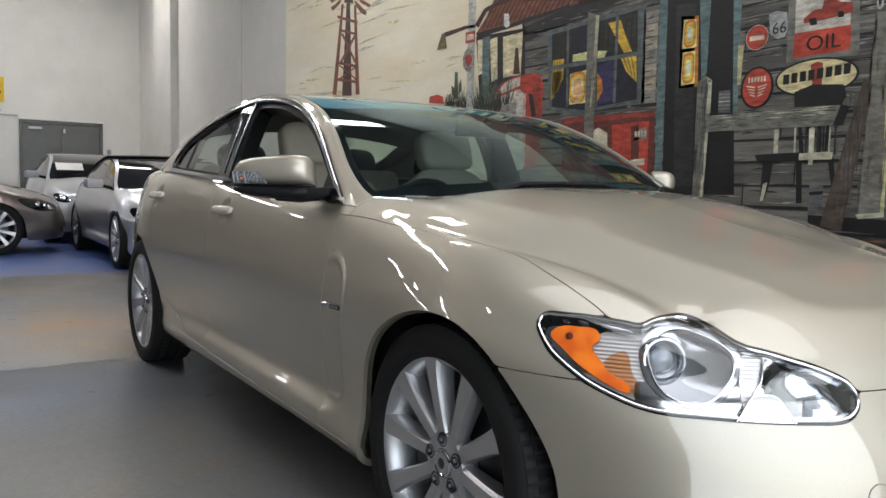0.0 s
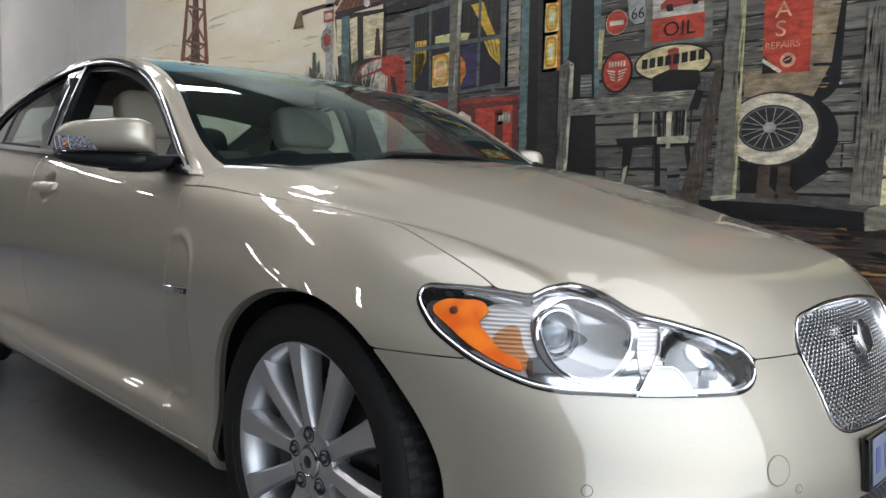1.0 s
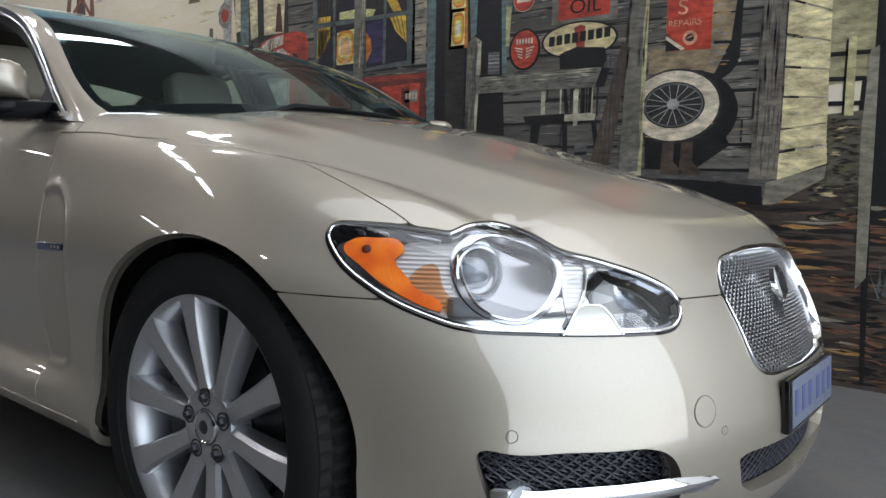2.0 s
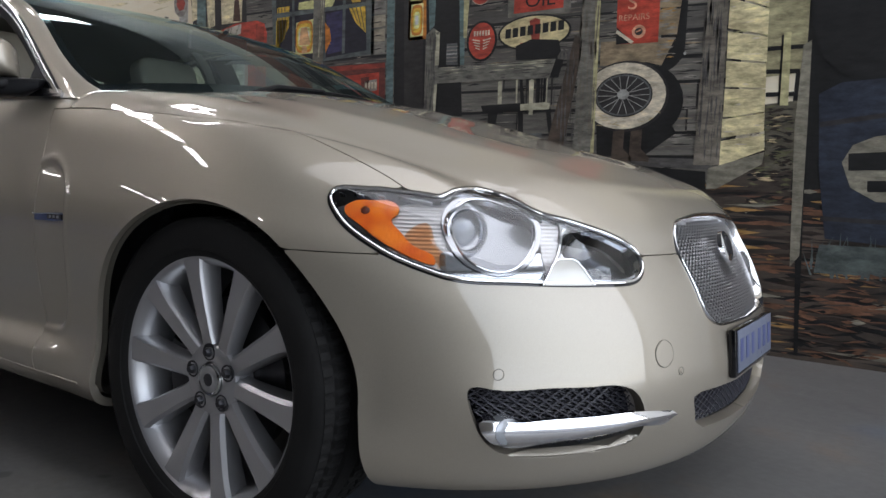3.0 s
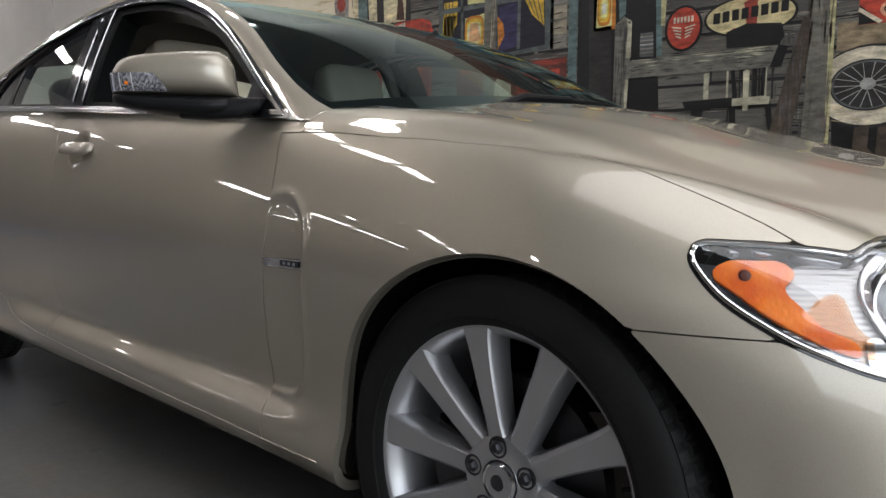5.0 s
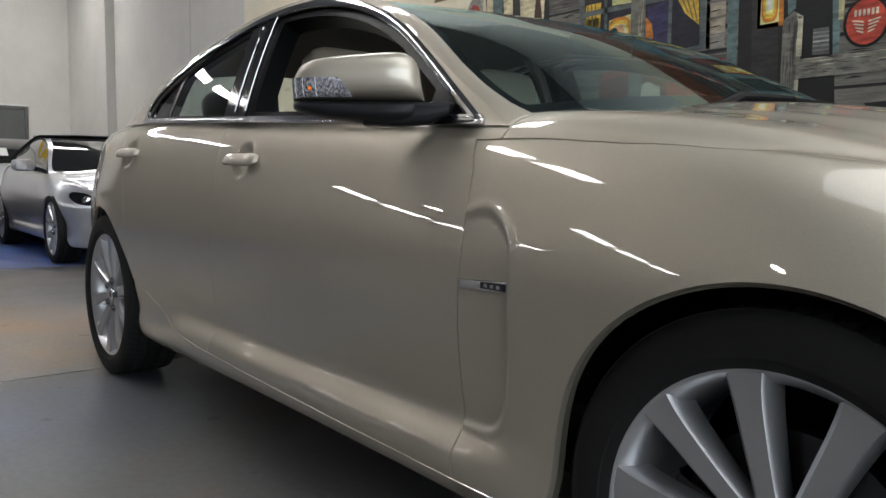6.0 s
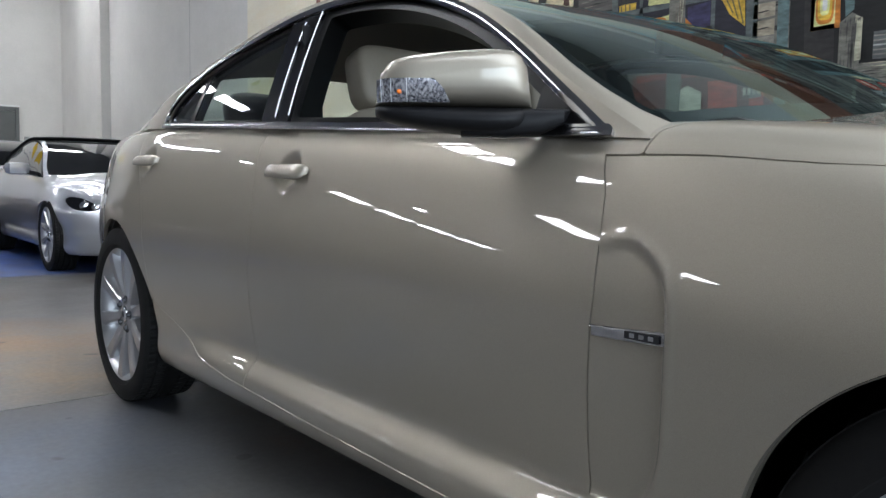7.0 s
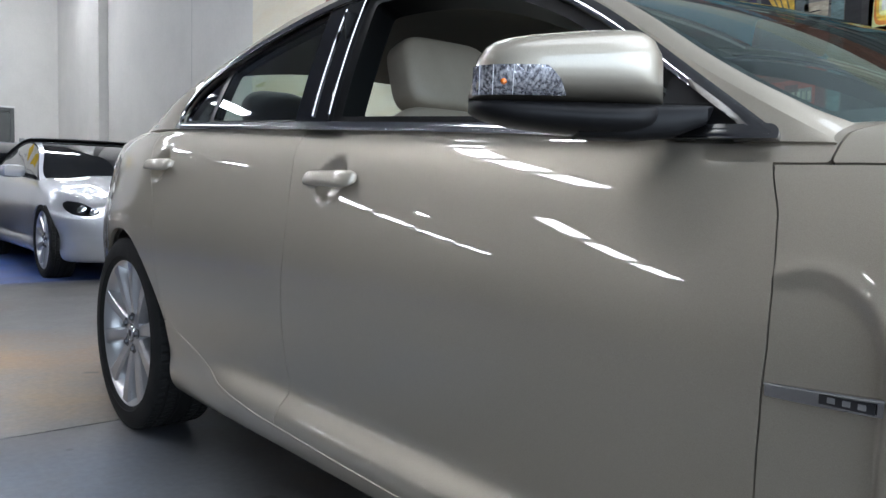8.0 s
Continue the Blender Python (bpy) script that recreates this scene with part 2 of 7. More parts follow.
# ---- mesh tools ----
def cubic(ts, ps, t):
    """A natural cubic spline through ps at ts, read at t."""
    ts, ps, t = np.asarray(ts, float), np.asarray(ps, float), np.asarray(t, float)
    n, h = len(ts), np.diff(ts)
    shape = (-1,) + (1,) * (ps.ndim - 1)
    a, r = np.eye(n), np.zeros_like(ps)
    for i in range(1, n - 1):
        a[i, i - 1 : i + 2] = h[i - 1], 2 * (h[i - 1] + h[i]), h[i]
        r[i] = 6 * ((ps[i + 1] - ps[i]) / h[i] - (ps[i] - ps[i - 1]) / h[i - 1])
    m = np.linalg.solve(a, r.reshape(n, -1)).reshape(ps.shape)
    k = np.clip(np.searchsorted(ts, t) - 1, 0, n - 2)
    d, hk = (t - ts[k]).reshape(shape), h[k].reshape(shape)
    e = hk - d
    return (m[k] * e**3 + m[k + 1] * d**3) / (6 * hk) + (ps[k] / hk - m[k] * hk / 6) * e + (ps[k + 1] / hk - m[k + 1] * hk / 6) * d


def curve(points, count, closed=False):
    """A smooth line of count points through the given ones."""
    p = np.asarray(points, float)
    if closed:
        p = np.concatenate([p[-3:], p, p[:4]])
    s = np.r_[0, np.cumsum(np.linalg.norm(np.diff(p, axis=0), axis=1) + 1e-9)]
    if closed:
        return cubic(s, p, np.linspace(s[3], s[-4], count + 1)[:-1])
    return cubic(s, p, np.linspace(0, s[-1], count))


def inside(line, q, closed=True):
    """Distance of the points q to a closed flat line, positive inside it."""
    a = np.asarray(line, float)
    b = np.roll(a, -1, 0)
    best, odd = np.full(len(q), 1e9), np.zeros(len(q), bool)
    for (ax, ay), (bx, by) in zip(a, b):
        ex, ey = bx - ax, by - ay
        t = np.clip(((q[:, 0] - ax) * ex + (q[:, 1] - ay) * ey) / (ex * ex + ey * ey + 1e-12), 0, 1)
        best = np.minimum(best, np.hypot(q[:, 0] - ax - t * ex, q[:, 1] - ay - t * ey))
        cross = (ay > q[:, 1]) != (by > q[:, 1])
        odd ^= cross & (q[:, 0] < ex * (q[:, 1] - ay) / np.where(ey == 0, 1e-12, ey) + ax)
    return np.where(odd, best, -best)


class Skin:
    """A surface piece: places, normals, two surface coordinates and faces."""

    def __init__(self, v, n, q, f):
        self.v, self.n, self.q, self.f = v, n, q, f

    def cut(self, g):
        """The piece where g(skin) > 0, with a clean edge."""
        val = np.asarray(g(self), float)
        val = np.where(np.abs(val) < 1e-7, 1e-7, val)
        v, n, q, f, made = [], [], [], [], {}
        base = len(self.v)
        keep = val > 0

        def between(i, j):
            key = (min(i, j), max(i, j))
            if key not in made:
                i, j = key
                t = val[i] / (val[i] - val[j])
                made[key] = base + len(v)
                v.append(self.v[i] * (1 - t) + self.v[j] * t)
                n.append(self.n[i] * (1 - t) + self.n[j] * t)
                q.append(self.q[i] * (1 - t) + self.q[j] * t)
            return made[key]

        for face in self.f:
            ins = [keep[i] for i in face]
            if all(ins):
                f.append(face)
            elif any(ins):
                poly = []
                for i, j in zip(face, face[1:] + face[:1]):
                    if keep[i]:
                        poly.append(i)
                    if keep[i] != keep[j]:
                        poly.append(between(i, j))
                if len(poly) > 2:
                    f.append(tuple(poly))
        cat = lambda a, b: np.concatenate([a, np.array(b)]) if b else a
        v, n, q = cat(self.v, v), cat(self.n, n), cat(self.q, q)
        used = np.zeros(len(v), bool)
        for face in f:
            used[list(face)] = True
        to = np.cumsum(used) - 1
        n = n[used] / (np.linalg.norm(n[used], axis=1, keepdims=True) + 1e-12)
        return Skin(v[used], n, q[used], [tuple(int(to[i]) for i in face) for face in f])

    def moved(self, d):
        """The same piece shifted along its normals."""
        return Skin(self.v + self.n * (d if np.isscalar(d) else np.asarray(d)[:, None]), self.n, self.q, self.f)

    def renewed(self):
        """The same piece with normals taken from its faces."""
        n = np.zeros_like(self.v)
        for face in self.f:
            p = self.v[list(face)]
            c = np.cross(p[1] - p[0], p[2] - p[0]) if len(face) == 3 else np.cross(p[2] - p[0], p[-1] - p[1])
            for i in face:
                n[i] += c
        length = np.linalg.norm(n, axis=1, keepdims=True)
        n = np.where(length > 1e-14, n / (length + 1e-20), self.n)
        n = n * np.sign((n * self.n).sum(1, keepdims=True) + 1e-9)
        return Skin(self.v, n, self.q, self.f)

    def border(self):
        seen = {}
        for face in self.f:
            for i, j in zip(face, face[1:] + face[:1]):
                seen[(i, j)] = 1
        return [e for e in seen if (e[1], e[0]) not in seen]


def grid_skin(p, q, flip=False):
    """A skin from a grid of places p[i, j] with surface coordinates q[i, j]."""
    a, b = p.shape[:2]
    du, dv = np.gradient(p, axis=0), np.gradient(p, axis=1)
    n = np.cross(du, dv) * (-1 if flip else 1)
    n /= np.linalg.norm(n, axis=2, keepdims=True) + 1e-12
    f = []
    for i in range(a - 1):
        for j in range(b - 1):
            k = i * b + j
            quad = (k, k + b, k + b + 1, k + 1)
            f.append(quad[::-1] if flip else quad)
    return Skin(p.reshape(-1, 3), n.reshape(-1, 3), q.reshape(-1, 2), f)


def skin_mesh(name, skin, rim=0.0, thick=0.0, mirror=False, both=False):
    """A mesh of a skin with its true normals. rim: turns the border inwards by so much; thick: gives it a back face too."""
    v, n, f = skin.v, skin.n, [tuple(x) for x in skin.f]
    if rim or thick:
        edges = skin.border()
        ids = sorted({i for e in edges for i in e})
        at = {i: len(v) + k for k, i in enumerate(ids)}
        d = max(rim, thick)
        if thick:
            at = {i: len(v) + i for i in range(len(v))}
            f2 = [tuple(at[i] for i in reversed(face)) for face in f]
            v, n = np.concatenate([v, v - n * d]), np.concatenate([n, -n])
            f = f + f2 + [(j, i, at[i], at[j]) for i, j in edges]
        else:
            out = np.zeros_like(v)
            for i, j in edges:
                c = np.cross(v[j] - v[i], n[i])
                out[i] += c
                out[j] += c
            side = out[ids] / (np.linalg.norm(out[ids], axis=1, keepdims=True) + 1e-12)
            top = {i: len(v) + k for k, i in enumerate(ids)}
            at = {i: len(v) + len(ids) + k for k, i in enumerate(ids)}
            v, n = np.concatenate([v, v[ids], v[ids] - n[ids] * d]), np.concatenate([n, side, side])
            f = f + [(top[j], top[i], at[i], at[j]) for i, j in edges]
    if mirror:
        v, n, f = v * (1, -1, 1), n * (1, -1, 1), [face[::-1] for face in f]
    if both:
        k = len(v)
        v, n = np.concatenate([v, v * (1, -1, 1)]), np.concatenate([n, n * (1, -1, 1)])
        f = f + [tuple(i + k for i in reversed(face)) for face in f]
    me = bpy.data.meshes.new(name)
    me.from_pydata([tuple(map(float, p)) for p in v], [], f)
    me.polygons.foreach_set("use_smooth", [True] * len(f))
    count = len(skin.f)
    me.update()
    me.normals_split_custom_set_from_vertices([tuple(map(float, p)) for p in n])
    return me


def mesh_of(bm, name="mesh", smooth=0.0):
    """The mesh of a bmesh; smooth: degrees below which an edge is shaded round."""
    me = bpy.data.meshes.new(name)
    bmesh.ops.recalc_face_normals(bm, faces=bm.faces)
    if smooth:
        for f in bm.faces:
            f.smooth = True
        for e in bm.edges:
            if len(e.link_faces) == 2 and e.calc_face_angle(0) > radians(smooth):
                e.smooth = False
    bm.to_mesh(me)
    bm.free()
    return me


def part(name, shape, material, parent=None, label="", smooth=35.0, at=None):
    """Links a bmesh or a mesh as ONE mesh object, under a thing or part if given."""
    me = mesh_of(shape, name, smooth) if isinstance(shape, bmesh.types.BMesh) else shape
    if material is not None and not me.materials:
        me.materials.append(material)
    ob = new(name, me)
    if parent is not None:
        ob.parent = parent
    if at is not None:
        ob.matrix_basis = at
    if label:
        tagged(ob, label)
    return ob


def empty(name, at=None, label="", category="", group="", kind=""):
    ob = new(name)
    ob.empty_display_size = 0.1
    if at is not None:
        ob.matrix_basis = at
    return tagged(ob, label, category, group, kind)


def box(bm, lo, hi, bevel=0.0, m=None):
    """A box from corner to corner with bevelled edges, added to bm."""
    lo, hi = Vector(lo), Vector(hi)
    made = bmesh.ops.create_cube(bm, size=1.0)["verts"]
    for v in made:
        v.co = Vector(((hi[i] - lo[i]) * v.co[i] + (hi[i] + lo[i]) / 2 for i in range(3)))
    if bevel:
        edges = {e for v in made for e in v.link_edges}
        made = bmesh.ops.bevel(bm, geom=list(edges), offset=bevel, segments=2, profile=0.6, affect="EDGES", clamp_overlap=True)["verts"]
    if m is not None:
        bmesh.ops.transform(bm, matrix=m, verts=made)
    return bm


def turned(bm, profile, segments=48, axis="y", m=None, arc=(0, 360)):
    """A turned body from (radius, along) points round an axis."""
    full = arc[1] - arc[0] >= 360
    rings = []
    for k in range(segments if full else segments + 1):
        a = radians(arc[0] + (arc[1] - arc[0]) * k / segments)
        c, s = math.cos(a), math.sin(a)
        ring = []
        for r, h in profile:
            co = {"y": (r * c, h, r * s), "z": (r * c, r * s, h), "x": (h, r * c, r * s)}[axis]
            ring.append(bm.verts.new(m @ Vector(co) if m is not None else co))
        rings.append(ring)
    for k in range(len(rings) if full else len(rings) - 1):
        a, b = rings[k], rings[(k + 1) % len(rings)]
        for i in range(len(profile) - 1):
            bm.faces.new((a[i], a[i + 1], b[i + 1], b[i]))
    return bm


def tube(bm, points, radius, sides=8, closed=False, flat=1.0):
    """A round bar along points; radius may be a list."""
    pts = [Vector(p) for p in points]
    rings, up = [], None
    for k, p in enumerate(pts):
        a = pts[k - 1] if k or closed else p
        b = pts[(k + 1) % len(pts)] if k < len(pts) - 1 or closed else p
        d = (b - a).normalized()
        if up is None:
            up = d.orthogonal().normalized()
        up = (up - d * up.dot(d)).normalized()
        side = d.cross(up)
        r = radius[k] if isinstance(radius, (list, tuple)) else radius
        rings.append([bm.verts.new(p + (up * math.cos(2 * math.pi * i / sides) * flat + side * math.sin(2 * math.pi * i / sides)) * r) for i in range(sides)])
    for k in range(len(rings) if closed else len(rings) - 1):
        a, b = rings[k], rings[(k + 1) % len(rings)]
        for i in range(sides):
            bm.faces.new((a[i], a[(i + 1) % sides], b[(i + 1) % sides], b[i]))
    if not closed:
        bm.faces.new(rings[0][::-1])
        bm.faces.new(rings[-1])
    return bm


def slab(bm, outline, depth, bevel=0.0, m=None):
    """A flat plate in x, y with the given outline, from z 0 to depth."""
    made = [bm.verts.new((x, y, 0)) for x, y in outline]
    face = bm.faces.new(made)
    top = bmesh.ops.extrude_face_region(bm, geom=[face])
    tv = [g for g in top["geom"] if isinstance(g, bmesh.types.BMVert)]
    for v in tv:
        v.co.z += depth
    both = made + tv
    if bevel:
        edges = [e for e in {e for v in tv for e in v.link_edges} if all(u in tv for u in e.verts)]
        out = bmesh.ops.bevel(bm, geom=edges, offset=bevel, segments=2, affect="EDGES", clamp_overlap=True)
        both = list({v for v in both if v.is_valid} | set(out["verts"]))
    if m is not None:
        bmesh.ops.transform(bm, matrix=m, verts=both)
    return bm

# ---- the sedan's surfaces (x ahead from the front axle, y to its left, z up) ----
AXLES = (0.0, -0.64, -1.7, -2.909, -3.6)
# Rails from the sill to the middle of the bonnet: nose x, rear x, half width, then heights at the nose, half way to the axle, at AXLES and at the tail.
RAILS = (
    (0.780, -3.95, 0.790, 0.182, 0.184, 0.190, 0.200, 0.205, 0.205, 0.230, 0.25),
    (0.838, -4.02, 0.856, 0.198, 0.195, 0.205, 0.213, 0.216, 0.212, 0.240, 0.27),
    (0.866, -4.07, 0.897, 0.256, 0.258, 0.260, 0.268, 0.270, 0.275, 0.285, 0.31),
    (0.874, -4.08, 0.899, 0.310, 0.312, 0.312, 0.316, 0.320, 0.325, 0.340, 0.36),
    (0.874, -4.09, 0.865, 0.385, 0.380, 0.375, 0.368, 0.370, 0.380, 0.390, 0.42),
    (0.870, -4.09, 0.871, 0.420, 0.422, 0.420, 0.415, 0.415, 0.420, 0.440, 0.47),
    (0.858, -4.10, 0.889, 0.480, 0.490, 0.495, 0.500, 0.500, 0.500, 0.510, 0.53),
    (0.825, -4.10, 0.902, 0.570, 0.590, 0.625, 0.645, 0.655, 0.665, 0.670, 0.66),
    (0.807, -4.10, 0.8935, 0.605, 0.630, 0.683, 0.715, 0.735, 0.753, 0.750, 0.725),
    (0.788, -4.09, 0.8674, 0.640, 0.674, 0.755, 0.815, 0.850, 0.872, 0.850, 0.79),
    (0.757, -4.06, 0.808, 0.700, 0.750, 0.862, 0.932, 0.975, 1.020, 1.000, 0.92),
    (0.722, -4.02, 0.745, 0.735, 0.792, 0.898, 0.964, 1.015, 1.060, 1.040, 0.98),
    (0.660, -3.98, 0.610, 0.765, 0.820, 0.902, 0.972, 1.020, 1.065, 1.060, 1.03),
    (0.560, -3.90, 0.410, 0.800, 0.850, 0.922, 0.995, 1.025, 1.070, 1.075, 1.06),
    (0.420, -3.80, 0.200, 0.838, 0.878, 0.935, 1.005, 1.030, 1.070, 1.080, 1.07),
    (0.200, -3.60, 0.001, 0.890, 0.914, 0.940, 1.010, 1.030, 1.070, 1.080, 1.08),
)


def swell(x, k):
    """How far the flanks stand out at the wheels; low down they tuck in ahead of the rear wheel."""
    return 0.022 * np.exp(-((x / 0.42) ** 2)) + (0.022 if k > 6 else -0.012 + 0.005 * k if k > 3 else -0.012) * np.exp(-(((x + 2.80) / 0.40) ** 2))


def rail(k, s):
    """Places along rail k. s: 0..1 round the nose, 1..2 along the flank, 2..3 round the tail."""
    nose, tail, half, *h = RAILS[k]
    front, rear = 0.0, -3.35
    n1 = 2.35
    a = np.clip(s, 0, 1) * np.pi / 2
    b = np.clip(s - 2, 0, 1) * np.pi / 2
    x1, w1 = nose * np.cos(a) ** (2 / n1), np.sin(a) ** (2 / n1)
    x3, w3 = rear + (tail - rear) * np.sin(b) ** (2 / 2.6), np.cos(b) ** (2 / 2.6)
    x = np.where(s <= 1, x1, np.where(s <= 2, front + (rear - front) * (s - 1), x3))
    w = half * np.where(s <= 1, w1, np.where(s <= 2, 1.0, w3))
    w = w + np.where(half > 0.5, swell(x, k) * np.clip(np.where(s <= 1, w1 * 3 - 2, np.where(s > 2, w3 * 3 - 2, 1)), 0, 1) * (1.0 if k < 10 else 0.5 if k == 10 else 0.0), 0)
    w = w * cubic(np.array((-4.2, -3.8, -3.5, -3.2, -2.9, -2.6, -2.3, 1.0)), np.array((0.68, 0.79, 0.885, 0.955, 0.992, 1.0, 1.0, 1.0)), x)
    if k in (2, 3, 4, 5):
        plain = np.clip((x + 0.62) / 0.22, 0, 1) + np.clip((-2.05 - x) / 0.25, 0, 1)
        w = w + (0, 0, -0.010, -0.016, 0.011, 0.007)[k] * plain * np.clip(w / 0.8, 0, 1)
    if 3 <= k <= 6:
        w = w + (0.022, 0.036, 0.029, 0.014)[k - 3] * np.clip((x - 0.40) / 0.2, 0, 1) * np.clip(w / 0.5, 0, 1)
    keys = np.array([tail, -3.6 if tail < -3.65 else tail + 0.01, -2.909, -1.7, -0.64, 0.0, nose * 0.5, nose])
    z = cubic(keys, np.array([h[7], h[6], h[5], h[4], h[3], h[2], h[1], h[0]]), x)
    return np.stack([x, w, z], -1)


def body_grid():
    at = lambda a, b, n: 1 + np.linspace(a, b, n + 1)[:-1] / 3.35
    s = np.r_[np.linspace(0, 1, 100)[:-1] ** 0.9, at(0, 0.44, 24), at(0.44, 0.64, 64), at(0.64, 1.55, 45), at(1.55, 1.70, 24), at(1.70, 2.55, 45), at(2.55, 2.72, 24), at(2.72, 3.35, 32), np.linspace(2, 3, 46)]
    rails = np.stack([rail(k, s) for k in range(len(RAILS))])
    ref = rails[:, 180]
    v = np.r_[0, np.cumsum(np.linalg.norm(np.diff(ref, axis=0), axis=1))]
    t = np.concatenate([np.linspace(v[k], v[k + 1], 13)[:-1] for k in range(len(v) - 1)] + [v[-1:]])
    p = cubic(v, rails, t)
    p[..., 1] = np.abs(p[..., 1])
    # The crease that runs back over the bonnet from the round lamps.
    edge = np.interp(p[..., 0], (-0.3, -0.1, 0.03, 0.10, 0.19, 0.27, 0.37, 0.50, 0.60), (0.80, 0.785, 0.752, 0.722, 0.676, 0.642, 0.618, 0.600, 0.57))
    fade = np.clip((p[..., 0] + 0.42) / 0.42, 0, 1) * np.clip((0.66 - p[..., 0]) / 0.16, 0, 1)
    p[..., 2] += 0.004 * fade * (p[..., 2] > 0.70) / (1 + np.exp(-(edge - p[..., 1]) / 0.011)) * np.clip(p[..., 1] / 0.3, 0.35, 1)
    # The flat middle of the bonnet, its side slopes, the valley beside the lamp lobes and the lobes themselves.
    ridge = np.interp(p[..., 0], (-0.60, -0.30, 0.08, 0.20, 0.40, 0.60, 0.72), (0.56, 0.56, 0.52, 0.47, 0.42, 0.37, 0.30))
    dale = np.maximum(edge - 0.01, ridge + 0.06)
    ridge_fade = np.clip((p[..., 0] + 0.62) / 0.25, 0, 1) * np.clip((0.74 - p[..., 0]) / 0.25, 0, 1) * np.clip((p[..., 2] - 0.70) / 0.06, 0, 1)
    down = np.clip((p[..., 1] - ridge) / (dale - ridge), 0, 1)
    down = 0.85 * down + 0.15 * down * down * (3 - 2 * down)
    lobe = np.clip((p[..., 1] - dale) / 0.085, 0, 1)
    lobe = lobe * lobe * (3 - 2 * lobe)
    slope_fade = np.clip((p[..., 0] + 0.60) / 0.45, 0, 1) * np.clip((0.66 - p[..., 0]) / 0.16, 0, 1)
    p[..., 2] += ridge_fade * (0.014 * (1 - down) - 0.023 * slope_fade * down * (1 - lobe))
    path = np.r_[0, np.cumsum(np.linalg.norm(np.diff(rails[7][:, :2], axis=0), axis=1))]
    q = np.stack(np.broadcast_arrays(path[None, :], t[:, None]), -1)
    p = p * (1, -1, 1)
    return grid_skin(p, q), p, path


BODY, SHEET, PATH_U = body_grid()


def on_body(u, z, d=0.0):
    """The place on the flank or nose at a distance u round the nose and a height z, d metres out from it."""
    def at(u, z):
        i = int(np.clip(np.searchsorted(PATH_U, abs(u)) - 1, 0, len(PATH_U) - 2))
        t = (abs(u) - PATH_U[i]) / (PATH_U[i + 1] - PATH_U[i])
        half = len(SHEET) * 12 // 15
        cols = [np.array([np.interp(z, SHEET[:half, k, 2], SHEET[:half, k, a]) for a in range(3)]) for k in (i, i + 1)]
        p = cols[0] * (1 - t) + cols[1] * t
        return p * (1, -1 if u < 0 else 1, 1)

    p = at(u, z)
    if d:
        n = np.cross(at(u + 0.004, z) - at(u - 0.004, z) if abs(u) > 0.004 else np.array((0.0, -1.0, 0.0)), at(u, z + 0.004) - at(u, z - 0.004))
        n /= np.linalg.norm(n) + 1e-12
        if n @ (p * (1, 1, 0) - np.array((-0.6, 0, 0))) < 0:
            n = -n
        p = p + n * d
    return p

# ---- the hall ----
WALL_Y, BACK_X, FRONT_X, SIDE_Y, TOP = 1.955, -15.6, 6.2, -26.0, 5.2


def wall(name, lo, hi, mat, label):
    return tagged(part(name, box(bmesh.new(), lo, hi), mat), label, "wall", kind="structure")


FAR_X, JOG_Y = -27.0, -4.2
floor = tagged(part("floor", box(bmesh.new(), (FAR_X, SIDE_Y, -0.2), (FRONT_X, WALL_Y, -0.012)), FLOOR_JOINT), "smooth grey concrete showroom floor with blue painted area", "floor", kind="structure")
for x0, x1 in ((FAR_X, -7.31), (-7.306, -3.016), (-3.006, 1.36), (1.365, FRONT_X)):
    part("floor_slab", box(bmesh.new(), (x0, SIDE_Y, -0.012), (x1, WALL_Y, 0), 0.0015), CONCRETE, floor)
wall("wall_mural", (BACK_X, WALL_Y, 0), (FRONT_X, WALL_Y + 0.2, TOP), WHITE_WALL, "tall white wall that carries the painted mural")
wall("wall_back", (BACK_X - 0.2, JOG_Y, 0), (BACK_X, WALL_Y + 0.2, TOP), WHITE_WALL, "plain off-white painted concrete wall behind the parked cars")
wall("wall_jog", (FAR_X, JOG_Y, 0), (BACK_X - 0.2, JOG_Y + 0.2, TOP), WHITE_WALL, "plain off-white painted concrete wall")
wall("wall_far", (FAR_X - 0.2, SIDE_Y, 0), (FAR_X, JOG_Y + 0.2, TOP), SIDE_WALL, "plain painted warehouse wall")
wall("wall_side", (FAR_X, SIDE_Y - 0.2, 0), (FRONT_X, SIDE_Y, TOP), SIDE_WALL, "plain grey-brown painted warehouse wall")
# Front wall round the open roller door.
DOOR_Y0, DOOR_Y1, DOOR_TOP = -6.5, 1.75, 4.7
wall("wall_front", (FRONT_X, SIDE_Y, 0), (FRONT_X + 0.2, DOOR_Y0, TOP), WHITE_WALL, "plain white wall beside the roller door")
wall("wall_front_end", (FRONT_X, DOOR_Y1, 0), (FRONT_X + 0.2, WALL_Y + 0.2, TOP), WHITE_WALL, "narrow white wall beside the roller door")
wall("wall_lintel", (FRONT_X, DOOR_Y0, DOOR_TOP), (FRONT_X + 0.2, DOOR_Y1, TOP), WHITE_WALL, "white wall above the open roller door")
tagged(part("ground", box(bmesh.new(), (FRONT_X, -40, -0.25), (60, 40, -0.03)), CONCRETE), "pale concrete yard outside the roller door", "ground", kind="structure")
tagged(part("ceiling", box(bmesh.new(), (FAR_X, SIDE_Y, TOP), (FRONT_X, WALL_Y, TOP + 0.2)), CEILING), "grey metal deck warehouse ceiling", "ceiling", kind="structure")
